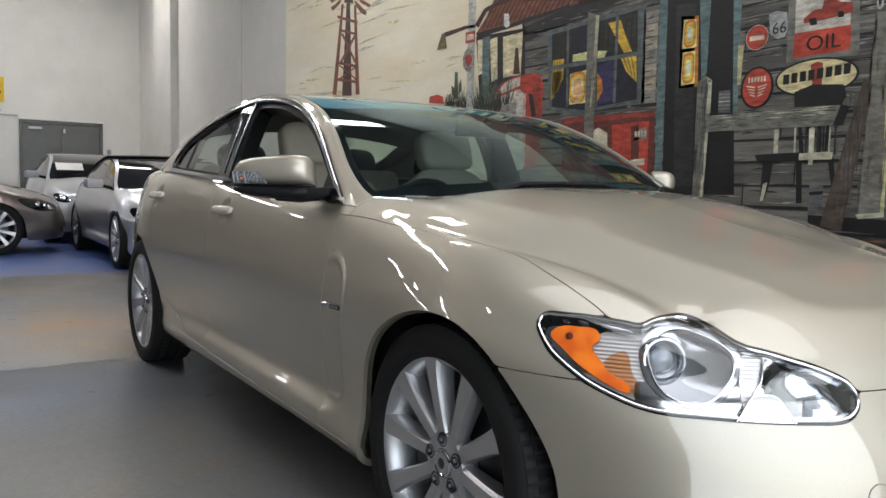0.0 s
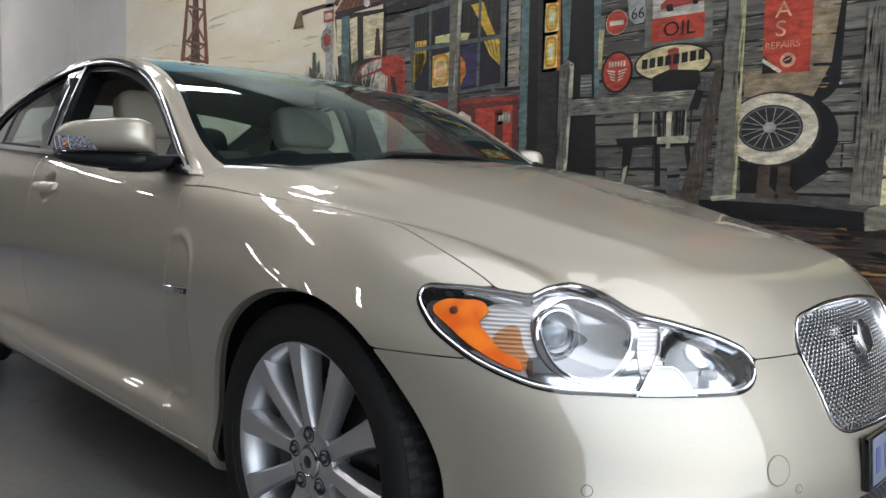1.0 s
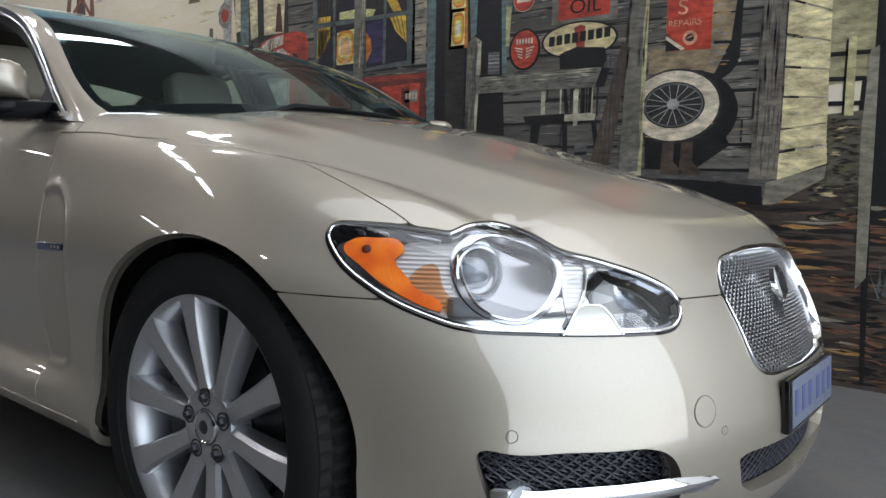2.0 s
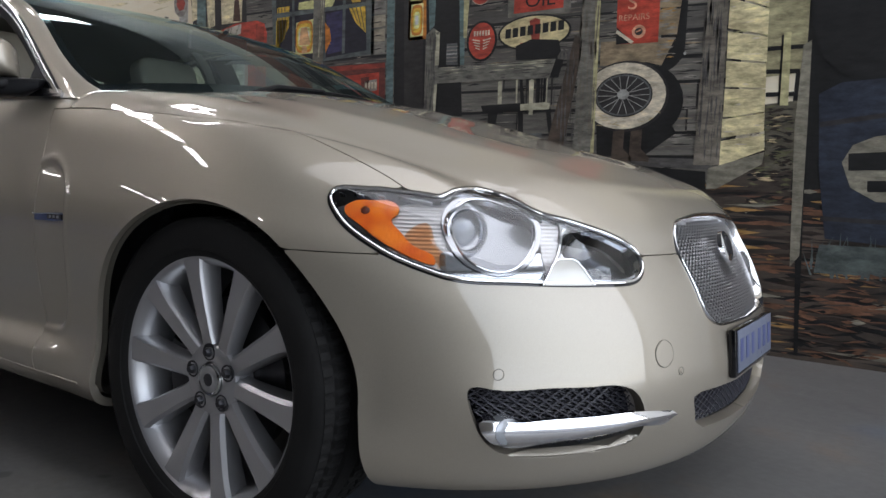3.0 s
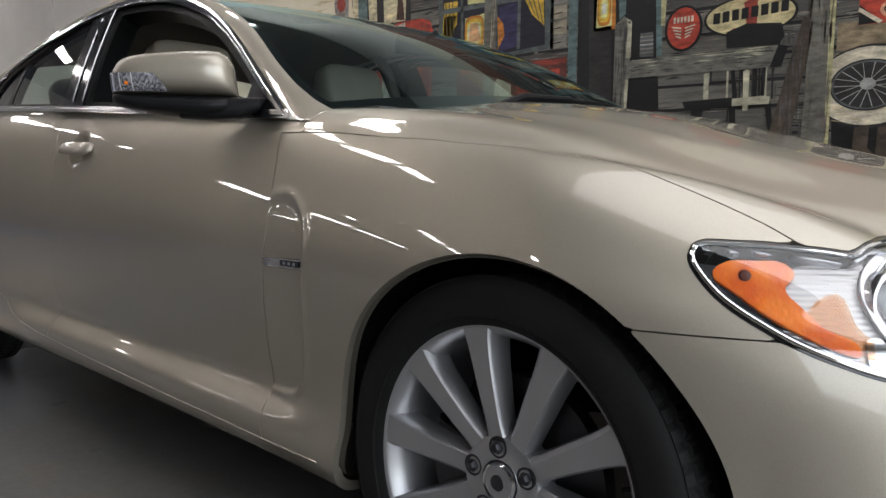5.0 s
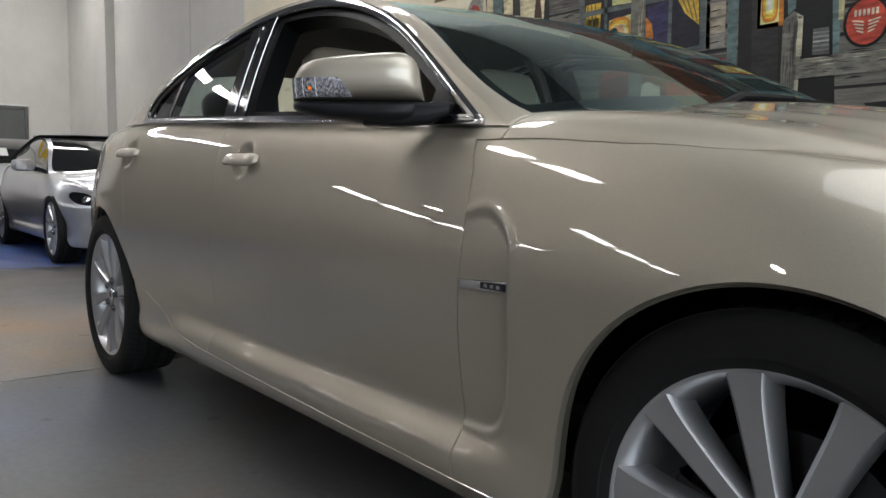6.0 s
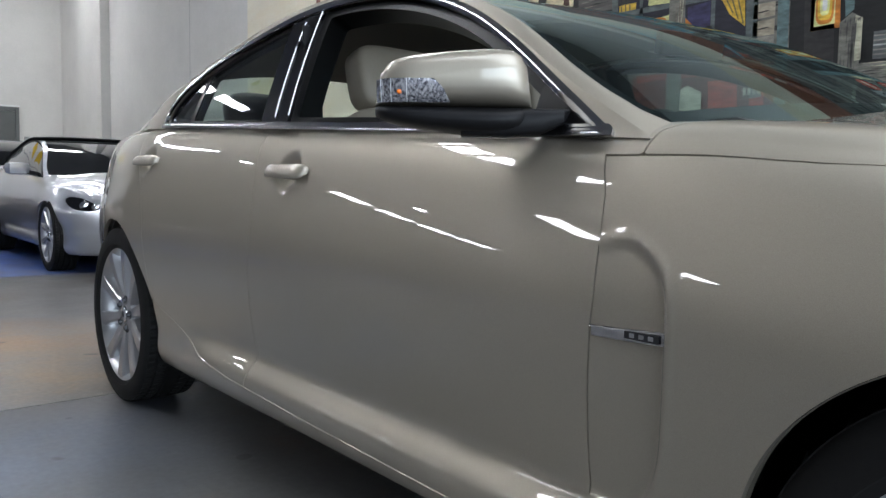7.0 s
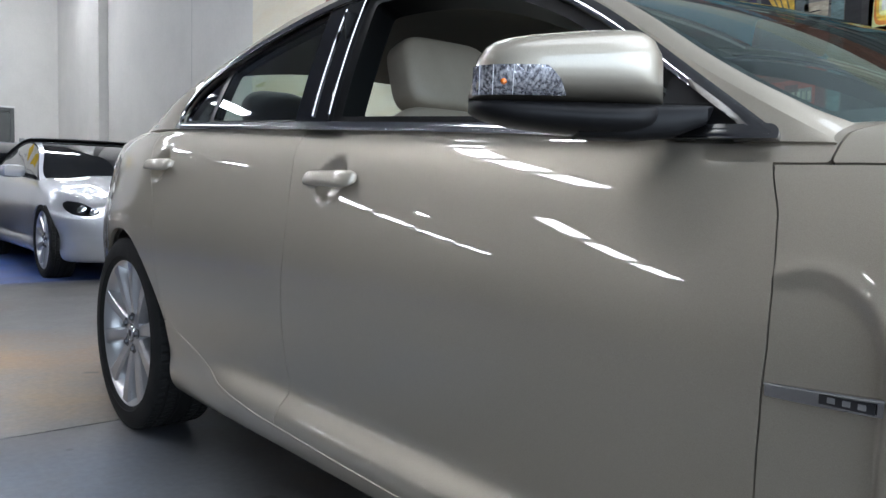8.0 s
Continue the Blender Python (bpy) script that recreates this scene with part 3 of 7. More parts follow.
# Shallow pier and panel joints in the long wall.
wall("wall_pier", (-13.80, WALL_Y - 0.14, 0), (-12.65, WALL_Y, TOP), WHITE_WALL, "white painted concrete pier on the wall")
tagged(part("wall_joint", box(bmesh.new(), (-9.392, WALL_Y - 0.003, 0), (-9.380, WALL_Y - 0.0005, TOP)), WALL_SEAM), "sealed joint between wall panels", "wall joint", kind="structure")

# Skylight strips across the ceiling, in panes.
for x, first, last in ((-4.5, 0, 1), (-5.6, 1, 5), (-8.7, 7, 10), (-13.0, 0, 4), (-15.1, 7, 11)):
    for i in range(first, last):
        y = 1.55 - 1.42 * i
        sk = part("skylight", box(bmesh.new(), (x - 0.26, y - 1.25, TOP - 0.035), (x + 0.26, y, TOP - 0.01), 0.006), WHITE_FRAME)
        tagged(sk, "translucent skylight pane in the metal ceiling", "skylight", "skylight strips", kind="structure")
        part("pane", box(bmesh.new(), (x - 0.23, y - 1.14, TOP - 0.045), (x + 0.23, y - 0.09, TOP - 0.036), 0.002), SKYLIGHT, sk)

# Round high-bay lamps under the ceiling.
for x, y in ((-12.1, -8.8), (-13.4, -5.1), (-2.5, -6.5)):
    bay = tagged(part("ceiling_lamp", turned(bmesh.new(), [(0.0, TOP - 0.12), (0.06, TOP - 0.12), (0.09, TOP - 0.2), (0.17, TOP - 0.33), (0.165, TOP - 0.33), (0.08, TOP - 0.21)], 32, "z", Matrix.Translation((x, y, 0))), ALLOY), "round high-bay lamp with a metal shade under the ceiling", "ceiling lamp", "ceiling lamps")
    part("lamp_disc", turned(bmesh.new(), [(0.0, TOP - 0.318), (0.13, TOP - 0.316), (0.155, TOP - 0.305)], 32, "z", Matrix.Translation((x, y, 0))), BAY_LIGHT, bay)
    part("lamp_stem", tube(bmesh.new(), [(x, y, TOP - 0.125), (x, y, TOP)], 0.02, 8), ALLOY, bay)

# Added unseen glowing sheets under the ceiling, to brighten the bonnet and the mural.
for i in range(6):
    x = -0.60 + 0.98 * i
    sheet = part("roof_sheet", box(bmesh.new(), (x, -2.4, TOP - 0.03), (x + 0.965, 1.90, TOP - 0.01), 0.006), GLOW_SHEET)
    tagged(sheet, "added glowing ceiling sheet, out of view, that brightens the bonnet and mural", "roof sheet", "roof sheets", kind="structure")

# Grey double door in the back wall.
def back_door():
    door = empty("door_1", pose(BACK_X, 0, 0), "grey painted steel double door in the back wall", "door", kind="structure")
    y0, y1, h = -0.23, 1.16, 2.05
    for name, lo, hi in (("door_jamb", (0, y0 - 0.06, 0), (0.06, y0, h + 0.07)), ("door_jamb", (0, y1, 0), (0.06, y1 + 0.06, h + 0.07)), ("door_head", (0, y0, h), (0.06, y1, h + 0.07))):
        part(name, box(bmesh.new(), lo, hi, 0.006), DOOR_GREY, door)
    mid = (y0 + y1) / 2
    for a, b in ((y0 + 0.004, mid - 0.003), (mid + 0.003, y1 - 0.004)):
        leaf = part("door_leaf", box(bmesh.new(), (0.005, a, 0.01), (0.04, b, h - 0.004), 0.003), DOOR_GREY, door)
    part("door_closer", box(bmesh.new(), (0.04, y0 + 0.10, h - 0.11), (0.075, y0 + 0.34, h - 0.06), 0.006), ALLOY, door)
    part("door_latch", box(bmesh.new(), (0.04, mid + 0.02, h - 0.16), (0.055, mid + 0.06, h - 0.08), 0.004), ALLOY, door)
    part("door_strip", box(bmesh.new(), (0, y0 - 0.08, h + 0.075), (0.02, y1 + 0.08, h + 0.105), 0.003), WHITE_FRAME, door)


back_door()
tagged(part("cable_duct", box(bmesh.new(), (BACK_X, -4.6, 2.175), (BACK_X + 0.03, -0.30, 2.20), 0.004), CABLE_GREY), "thin grey cable duct along the back wall", "cable duct")
tagged(part("door_sensor", box(bmesh.new(), (BACK_X, 1.30, 1.50), (BACK_X + 0.05, 1.38, 1.60), 0.01), CABLE_GREY), "small grey switch box on the back wall", "switch box")
sign = tagged(part("yellow_sign", box(bmesh.new(), (BACK_X, -1.35, 2.42), (BACK_X + 0.02, -0.525, 2.90), 0.004), SIGN_YELLOW), "yellow warning sign on the back wall", "sign")
part("sign_bar", box(bmesh.new(), (BACK_X + 0.021, -0.78, 2.58), (BACK_X + 0.024, -0.58, 2.64), 0.001), SIGN_RED, sign)
tagged(part("wall_lamp", tube(bmesh.new(), [(BACK_X + 0.04, -0.72, 2.26), (BACK_X + 0.10, -0.66, 2.30), (BACK_X + 0.06, -0.60, 2.26)], 0.02, 8), ALLOY), "small silver wall fitting beside the door", "wall fitting")


# ---- the painted mural, flat on the wall ----
def lin(c):
    return tuple((v / 255 / 12.92 if v < 10.3 else ((v / 255 + 0.055) / 1.055) ** 2.4) for v in c)


INKS = {
    "rust": (120, 72, 52), "rust_dark": (72, 50, 42), "dark": (44, 42, 42), "near_black": (24, 24, 25), "sky": (205, 192, 158),
    "teal": (92, 112, 112), "silver": (170, 170, 165), "bronze": (110, 98, 62), "bulb": (232, 222, 205), "red_sign": (172, 66, 50),
    "cream": (196, 186, 165), "grey_sign": (135, 130, 124), "red_dull": (140, 58, 46), "cactus": (78, 84, 72), "white_dull": (186, 180, 168),
    "frame_blue": (84, 92, 92), "navy": (30, 30, 42), "dark_curtain": (44, 42, 36), "yellow": (206, 166, 58), "glow": (255, 226, 140),
    "peach": (214, 160, 118), "amber_paint": (190, 118, 44), "post_grey": (112, 110, 102), "post_light": (172, 168, 146), "red_dark": (98, 50, 44),
    "plank_light": (150, 140, 122), "yellow_dull": (176, 170, 128), "can_grey": (92, 94, 94), "wood_brown": (72, 62, 54), "white_grey": (150, 150, 148),
    "cream_yellow": (198, 184, 140), "porch": (82, 80, 78), "wood_grey": (112, 106, 96), "cream_board": (206, 192, 150), "stone_light": (126, 122, 108),
    "yellow_green": (150, 144, 112), "earth_green": (88, 84, 72), "navy_drum": (40, 46, 58), "pale_teal": (80, 88, 86), "banner_ink": (206, 150, 122), "tan_board": (138, 122, 98), "grey_board": (128, 124, 116), "violet": (52, 48, 84), "smoke": (182, 164, 128), "blush": (224, 196, 148), "ochre": (152, 118, 70), "soil_red": (104, 74, 56), "soil_dark": (46, 38, 33), "moss": (92, 92, 66),
}
INK_MATS = {}


def ink(name):
    if name not in INK_MATS:
        c = tuple(min(0.85, v * 1.36) for v in lin(INKS[name]))
        mat = worn("mural_" + name, c, 0.5, 0.42, 6.0, 70.0, 0.06, stretch=(1, 1, 2.2))
        dabs = ramp(mat, noise_at(mat, 24.0, 4, 0.65, (0.55, 1, 1.6)), [(0.34, (0.58, 0.57, 0.56)), (0.52, (0.95, 0.95, 0.95)), (0.70, (1.22, 1.21, 1.18))])
        link(mat, mixed(mat, 1.0, shader(mat).inputs["Base Color"].links[0].from_socket, dabs, "MULTIPLY"), shader(mat).inputs["Base Color"])
        INK_MATS[name] = mat
    return INK_MATS[name]


mural = empty("mural", pose(0, WALL_Y, 0), "hand-painted desert filling station mural on the wall", "mural", kind="structure")


def mural_shape(name, colour, layer, *points, mat=None):
    bm = bmesh.new()
    y = -0.002 - 0.0012 * layer
    bm.faces.new([bm.verts.new((x, y, z)) for x, z in points])
    for f in bm.faces:
        f.normal_update()
        if f.normal.y > 0:
            f.normal_flip()
    me = bpy.data.meshes.new(name)
    bm.to_mesh(me)
    bm.free()
    return part(name, me, mat or ink(colour), mural)


def mural_ring(name, colour, layer, cx, cz, rx, rz, n=28):
    return mural_shape(name, colour, layer, *[(cx + rx * math.cos(2 * math.pi * i / n), cz + rz * math.sin(2 * math.pi * i / n)) for i in range(n)])


def mural_text(text, colour, layer, x, z, size, wide=1.0):
    data = bpy.data.curves.new("lettering", "FONT")
    data.body, data.size, data.align_x, data.align_y = text, size, "CENTER", "CENTER"
    ob = bpy.data.objects.new("lettering", data)
    scene.collection.objects.link(ob)
    bpy.context.view_layer.update()
    me = bpy.data.meshes.new_from_object(ob)
    bpy.data.objects.remove(ob)
    me.name = "lettering"
    return part("lettering", me, ink(colour), mural, at=pose(x, -0.002 - 0.0012 * layer, z, 90, 0, 0) @ Matrix.Diagonal((wide, 1, 1, 1)))


# Sky with soft streaked clouds, then the ground.
SKY_PAINT = worn("mural_sky_wash", (0.82, 0.77, 0.63), 0.55, 0.12, 0.9, 24.0, 0.03, stretch=(0.7, 1, 2.4))
big = noise_at(SKY_PAINT, 0.8, 6, 0.7, (0.6, 1, 2.2))
base = shader(SKY_PAINT).inputs["Base Color"].links[0].from_socket
link(SKY_PAINT, mixed(SKY_PAINT, ramp(SKY_PAINT, big, [(0.42, (0, 0, 0)), (0.68, (1, 1, 1))]), base, (0.70, 0.58, 0.38)), shader(SKY_PAINT).inputs["Base Color"])
EARTH_PAINT = worn("mural_earth", (0.085, 0.066, 0.052), 0.6, 0.7, 2.4, 18.0, 0.05, stretch=(0.8, 1, 4.0))
mural_shape("sky", "sky", 0, (-7.76, 0.0), (2.45, 0.0), (2.45, 3.35), (-7.76, 3.35), mat=SKY_PAINT)
mural_shape("earth", "rust", 1, (-7.76, 0.0), (2.45, 0.0), (2.45, 0.80), (-7.76, 0.80), mat=EARTH_PAINT)
mural_shape("yard_shade", "near_black", 1.6, (0.56, 0.62), (2.45, 0.62), (2.45, 2.3), (0.62, 2.3))
mural_shape("earth_bank", "rust", 1.7, (0.30, 0.0), (0.60, 0.0), (0.60, 0.98), (0.30, 0.98), mat=EARTH_PAINT)
mural_shape("yard_earth", "rust", 1.8, (0.56, 0.0), (2.45, 0.0), (2.45, 0.62), (0.58, 0.62), mat=EARTH_PAINT)
mural_shape("building_front", "dark", 1.5, (-3.14, 0.78), (0.34, 0.78), (0.34, 2.72), (-3.14, 2.72))
mural_shape("roof_edge", "rust", 2.2, (-3.3, 2.66), (0.50, 2.66), (0.62, 2.95), (-3.0, 2.95))
BOARD_PAINT = worn("mural_boards", (0.205, 0.200, 0.186), 0.55, 0.55, 5.0, 50.0, 0.05, stretch=(0.5, 1, 5.0))
rnd = node(BOARD_PAINT, "ObjectInfo").outputs["Random"]
base = shader(BOARD_PAINT).inputs["Base Color"].links[0].from_socket
link(BOARD_PAINT, mixed(BOARD_PAINT, 1.0, base, ramp(BOARD_PAINT, rnd, [(0.0, (0.45, 0.44, 0.43)), (1.0, (1.15, 1.10, 1.02))]), "MULTIPLY"), shader(BOARD_PAINT).inputs["Base Color"])
pick = random.Random(4)
z = 0.80
while z < 2.6:
    x = -3.12
    while x < 0.30:
        end = min(0.30, x + pick.uniform(0.5, 1.6))
        dip = [pick.uniform(-0.006, 0.006) for _ in range(4)]
        mural_shape("painted_board", "dark", 1.9, (x + 0.006, z + 0.006 + dip[0]), (end - 0.004, z + 0.006 + dip[1]), (end - 0.004, z + 0.116 + dip[2]), (x + 0.006, z + 0.116 + dip[3]), mat=BOARD_PAINT)
        mural_shape("board_gap", "near_black", 2.0, (x, z - 0.004), (end, z - 0.003 + dip[1]), (end, z + 0.010 + dip[1]), (x, z + 0.008 + dip[0]))
        for _ in range(2):
            kx, kz, kl = pick.uniform(x, end), z + pick.uniform(0.03, 0.10), pick.uniform(0.04, 0.14)
            mural_shape("board_crack", "near_black", 2.0, (kx, kz), (min(end, kx + kl), kz + 0.004), (min(end, kx + kl * 0.6), kz + 0.012))
        x = end
    z += 0.124
mural_shape("awning", "rust", 2, (-3.733, 2.268), (-3.592, 2.382), (-3.385, 2.652), (-2.359, 2.626), (-2.341, 2.294), (-2.616, 2.306), (-2.915, 2.294), (-3.276, 2.278))
for i in range(22):
    x = -3.66 + 0.058 * i
    mural_shape("awning_rib", "rust_dark", 2.5, (x, 2.285), (x + 0.022, 2.285), (x + 0.30, 2.62), (x + 0.285, 2.62))
mural_shape("awning_edge", "dark", 3, (-3.733, 2.268), (-3.276, 2.278), (-2.616, 2.306), (-2.615, 2.282), (-3.275, 2.243), (-3.708, 2.228))
mural_shape("eave", "dark", 2, (-3.137, 2.222), (-1.817, 2.396), (-1.809, 2.257), (-3.099, 2.11))
mural_shape("porch_dark", "dark", 2, (-3.732, 2.24), (-3.104, 2.216), (-3.079, 1.683), (-3.244, 1.588), (-3.652, 1.661))
mural_shape("porch_opening", "sky", 3, (-3.707, 2.209), (-3.63, 2.207), (-3.618, 1.933), (-3.694, 1.918))
mural_shape("porch_opening", "sky", 3, (-3.539, 2.194), (-3.443, 2.198), (-3.428, 1.868), (-3.508, 1.849))
mural_shape("porch_opening", "sky", 3, (-3.371, 2.188), (-3.129, 2.191), (-3.141, 1.869), (-3.356, 1.869))
mural_shape("porch_post", "teal", 4, (-3.638, 2.217), (-3.54, 2.221), (-3.529, 1.652), (-3.629, 1.668))
mural_shape("tower_far", "rust_dark", 4, (-3.212, 2.083), (-3.178, 2.078), (-3.148, 1.874), (-3.23, 1.882))
mural_shape("pole", "silver", 4, (-3.844, 2.839), (-3.733, 2.815), (-3.746, 1.658), (-3.843, 1.674))
mural_shape("lamp_arm", "rust_dark", 4, (-4.236, 2.333), (-4.193, 2.346), (-3.88, 2.355), (-3.744, 2.343), (-3.743, 2.315), (-3.871, 2.326), (-4.173, 2.304))
mural_shape("lamp_bell", "bronze", 5, (-4.237, 2.343), (-4.183, 2.325), (-4.152, 2.204), (-4.312, 2.206), (-4.279, 2.271))
mural_shape("arm_curve", "rust_dark", 5, (-3.744, 2.343), (-3.625, 2.451), (-3.427, 2.477), (-3.286, 2.486), (-3.284, 2.451), (-3.418, 2.441), (-3.593, 2.418), (-3.696, 2.308))
mural_shape("bulb", "bulb", 5, (-3.364, 2.366), (-3.301, 2.355), (-3.289, 2.262), (-3.331, 2.252), (-3.36, 2.274))
mural_shape("pole_sign", "red_sign", 5, (-3.878, 2.299), (-3.742, 2.292), (-3.738, 2.2), (-3.874, 2.205))
mural_shape("pole_sign_band", "cream", 6, (-3.861, 2.278), (-3.757, 2.271), (-3.755, 2.225), (-3.859, 2.226))
mural_shape("ring_sign", "grey_sign", 5, (-3.84, 2.163), (-3.783, 2.146), (-3.741, 2.085), (-3.746, 2.016), (-3.791, 1.97), (-3.848, 1.967), (-3.898, 2.01), (-3.91, 2.087), (-3.879, 2.14))
mural_shape("ring_sign_face", "red_dull", 6, (-3.838, 2.116), (-3.789, 2.1), (-3.771, 2.061), (-3.793, 2.017), (-3.841, 2.013), (-3.876, 2.055), (-3.87, 2.101))
mural_shape("cactus", "cactus", 4, (-4.023, 1.986), (-3.98, 1.981), (-3.962, 1.75), (-4.03, 1.756))
mural_shape("cactus", "cactus", 4, (-4.069, 1.875), (-4.026, 1.852), (-4.014, 1.774), (-4.067, 1.807))
mural_shape("cactus", "cactus", 4, (-3.959, 1.874), (-3.928, 1.919), (-3.915, 1.822), (-3.964, 1.789))


def mural_strokes(name, colour, layer, x0, x1, z0, tall, count, seed, wide=0.012, lean=0.5):
    """Scrub painted as many short pointed strokes."""
    pick, bm = random.Random(seed), bmesh.new()
    y = -0.002 - 0.0012 * layer
    for _ in range(count):
        x, z = pick.uniform(x0, x1), z0 + pick.uniform(-0.03, 0.06)
        h, a = tall * pick.uniform(0.35, 1.0), pick.uniform(-lean, lean)
        bm.faces.new([bm.verts.new(p) for p in ((x - wide / 2, y, z), (x + wide / 2, y, z), (x + h * a, y - 0.0004, z + h))])
    return tagged(part(name, bm, ink(colour), mural), kind="stuff")


mural_strokes("scrub", "cactus", 3, -4.17, -3.84, 1.66, 0.16, 90, 3)
mural_strokes("scrub", "dark", 3.3, -4.17, -3.84, 1.64, 0.12, 60, 5)
mural_strokes("scrub", "cactus", 4, -3.72, -3.25, 1.62, 0.30, 110, 7, 0.014)
mural_strokes("scrub", "dark", 4.3, -3.72, -3.25, 1.60, 0.20, 80, 9, 0.014)
mural_shape("windmill_leg", "rust", 3, (-6.212, 2.951), (-6.158, 2.941), (-6.312, 1.988), (-6.412, 1.997))
mural_shape("windmill_leg", "rust", 3, (-5.92, 2.887), (-5.869, 2.878), (-5.767, 1.942), (-5.856, 1.949))
mural_shape("windmill_leg", "rust_dark", 3, (-6.092, 2.953), (-6.012, 2.938), (-5.946, 1.945), (-6.174, 1.964))
mural_shape("windmill_bar", "rust", 4, (-6.306, 2.846), (-5.826, 2.708), (-5.838, 2.68), (-6.305, 2.816))
mural_shape("windmill_bar", "rust", 4, (-6.219, 2.687), (-5.861, 2.591), (-5.86, 2.567), (-6.218, 2.656))
mural_shape("windmill_bar", "rust", 4, (-6.293, 2.35), (-5.813, 2.251), (-5.813, 2.222), (-6.307, 2.321))
mural_shape("windmill_bar", "rust", 4, (-6.359, 2.178), (-5.783, 2.084), (-5.783, 2.055), (-6.373, 2.149))
mural_shape("windmill_brace", "rust", 4, (-6.218, 2.638), (-6.163, 2.63), (-5.839, 2.278), (-5.891, 2.284))
mural_shape("windmill_brace", "rust", 4, (-5.899, 2.579), (-5.848, 2.571), (-6.183, 2.318), (-6.251, 2.326))
mural_shape("windmill_brace", "rust", 4, (-6.278, 2.305), (-6.223, 2.299), (-5.809, 2.098), (-5.86, 2.103))
mural_shape("windmill_brace", "rust", 4, (-5.864, 2.245), (-5.813, 2.239), (-6.233, 2.141), (-6.302, 2.148))
mural_shape("windmill_hub", "rust_dark", 5, (-6.121, 3.065), (-5.963, 3.035), (-5.934, 2.913), (-6.145, 2.951))
mural_shape("windmill_blade", "rust", 5, (-6.477, 2.961), (-6.351, 2.976), (-6.241, 3.016), (-6.2, 2.985), (-6.308, 2.944), (-6.419, 2.914))
mural_shape("windmill_blade", "rust", 5, (-5.909, 2.943), (-5.806, 2.878), (-5.63, 2.767), (-5.654, 2.737), (-5.753, 2.776), (-5.882, 2.88))
mural_shape("windmill_blade", "rust", 5, (-5.833, 2.952), (-5.609, 2.854), (-5.536, 2.818), (-5.583, 2.804), (-5.756, 2.88))
mural_shape("windmill_blade", "rust", 5, (-6.537, 3.071), (-6.283, 3.06), (-6.228, 3.026), (-6.45, 3.006))
mural_shape("far_pump", "red_sign", 3, (-4.417, 1.807), (-4.288, 1.816), (-4.197, 1.789), (-4.186, 1.724), (-4.424, 1.752))
mural_shape("fuel_pump_body", "red_sign", 3, (-3.452, 1.745), (-3.39, 1.82), (-3.209, 1.863), (-2.989, 1.865), (-2.905, 1.84), (-2.876, 1.77), (-2.892, 1.187), (-3.053, 1.146), (-3.479, 1.194))
mural_shape("fuel_pump_white", "white_dull", 4, (-3.402, 1.776), (-3.319, 1.83), (-3.14, 1.856), (-3.144, 1.787), (-3.357, 1.746))
mural_shape("fuel_pump_panel", "white_dull", 4, (-3.385, 1.722), (-3.149, 1.762), (-3.094, 1.723), (-3.08, 1.146), (-3.359, 1.148))
mural_shape("fuel_pump_dial", "grey_sign", 5, (-3.36, 1.648), (-3.179, 1.67), (-3.179, 1.522), (-3.362, 1.542))
mural_shape("fuel_pump_hose", "dark", 5, (-3.041, 1.723), (-2.988, 1.705), (-2.942, 1.547), (-2.993, 1.537))
mural_shape("window_frame", "frame_blue", 3, (-2.846, 2.156), (-1.918, 2.187), (-1.901, 1.563), (-2.634, 1.527), (-2.805, 1.579))
mural_shape("pane", "navy", 4, (-2.795, 2.12), (-2.44, 2.137), (-2.42, 1.549), (-2.769, 1.597))
mural_shape("pane", "navy", 4, (-2.343, 2.136), (-1.986, 2.157), (-1.964, 1.59), (-2.313, 1.564))
mural_shape("curtain", "dark_curtain", 5, (-2.783, 2.118), (-2.55, 2.131), (-2.598, 1.957), (-2.774, 1.931))
mural_shape("curtain", "dark_curtain", 5, (-2.311, 2.124), (-1.995, 2.144), (-1.981, 1.893), (-2.116, 1.903), (-2.301, 1.942))
mural_shape("curtain", "yellow", 6, (-2.774, 1.931), (-2.655, 1.933), (-2.659, 1.79), (-2.772, 1.646))
mural_shape("curtain", "yellow", 6, (-2.781, 1.843), (-2.662, 1.846), (-2.703, 1.714), (-2.784, 1.655))
mural_shape("curtain", "yellow", 6, (-2.125, 1.882), (-1.98, 1.878), (-1.97, 1.698), (-2.06, 1.772))
mural_shape("curtain", "yellow", 6, (-2.238, 2.112), (-2.128, 2.116), (-2.083, 2.015), (-2.019, 1.898), (-2.087, 1.899))
mural_shape("glow", "glow", 5, (-2.591, 1.814), (-2.424, 1.827), (-2.412, 1.602), (-2.591, 1.6))
mural_shape("glow", "glow", 5, (-2.569, 1.946), (-2.43, 1.951), (-2.239, 1.934), (-2.267, 1.885), (-2.572, 1.899))
mural_shape("lamp_shade", "peach", 6, (-2.543, 1.778), (-2.487, 1.776), (-2.453, 1.66), (-2.56, 1.661))
mural_shape("lamp_foot", "peach", 6, (-2.526, 1.658), (-2.492, 1.655), (-2.478, 1.607), (-2.534, 1.604))
mural_shape("glow", "amber_paint", 5, (-2.325, 1.794), (-2.281, 1.751), (-2.266, 1.674), (-2.315, 1.595))
for x0, z0, x1, z1 in ((-2.765, 1.925, -2.745, 1.66), (-2.735, 1.93, -2.715, 1.70), (-2.705, 1.93, -2.690, 1.74), (-2.10, 1.878, -2.045, 1.775), (-2.065, 1.878, -2.015, 1.74), (-2.03, 1.878, -1.985, 1.715)):
    mural_shape("curtain_fold", "bronze", 6.4, (x0, z0), (x0 + 0.010, z0), (x1 + 0.008, z1), (x1, z1))
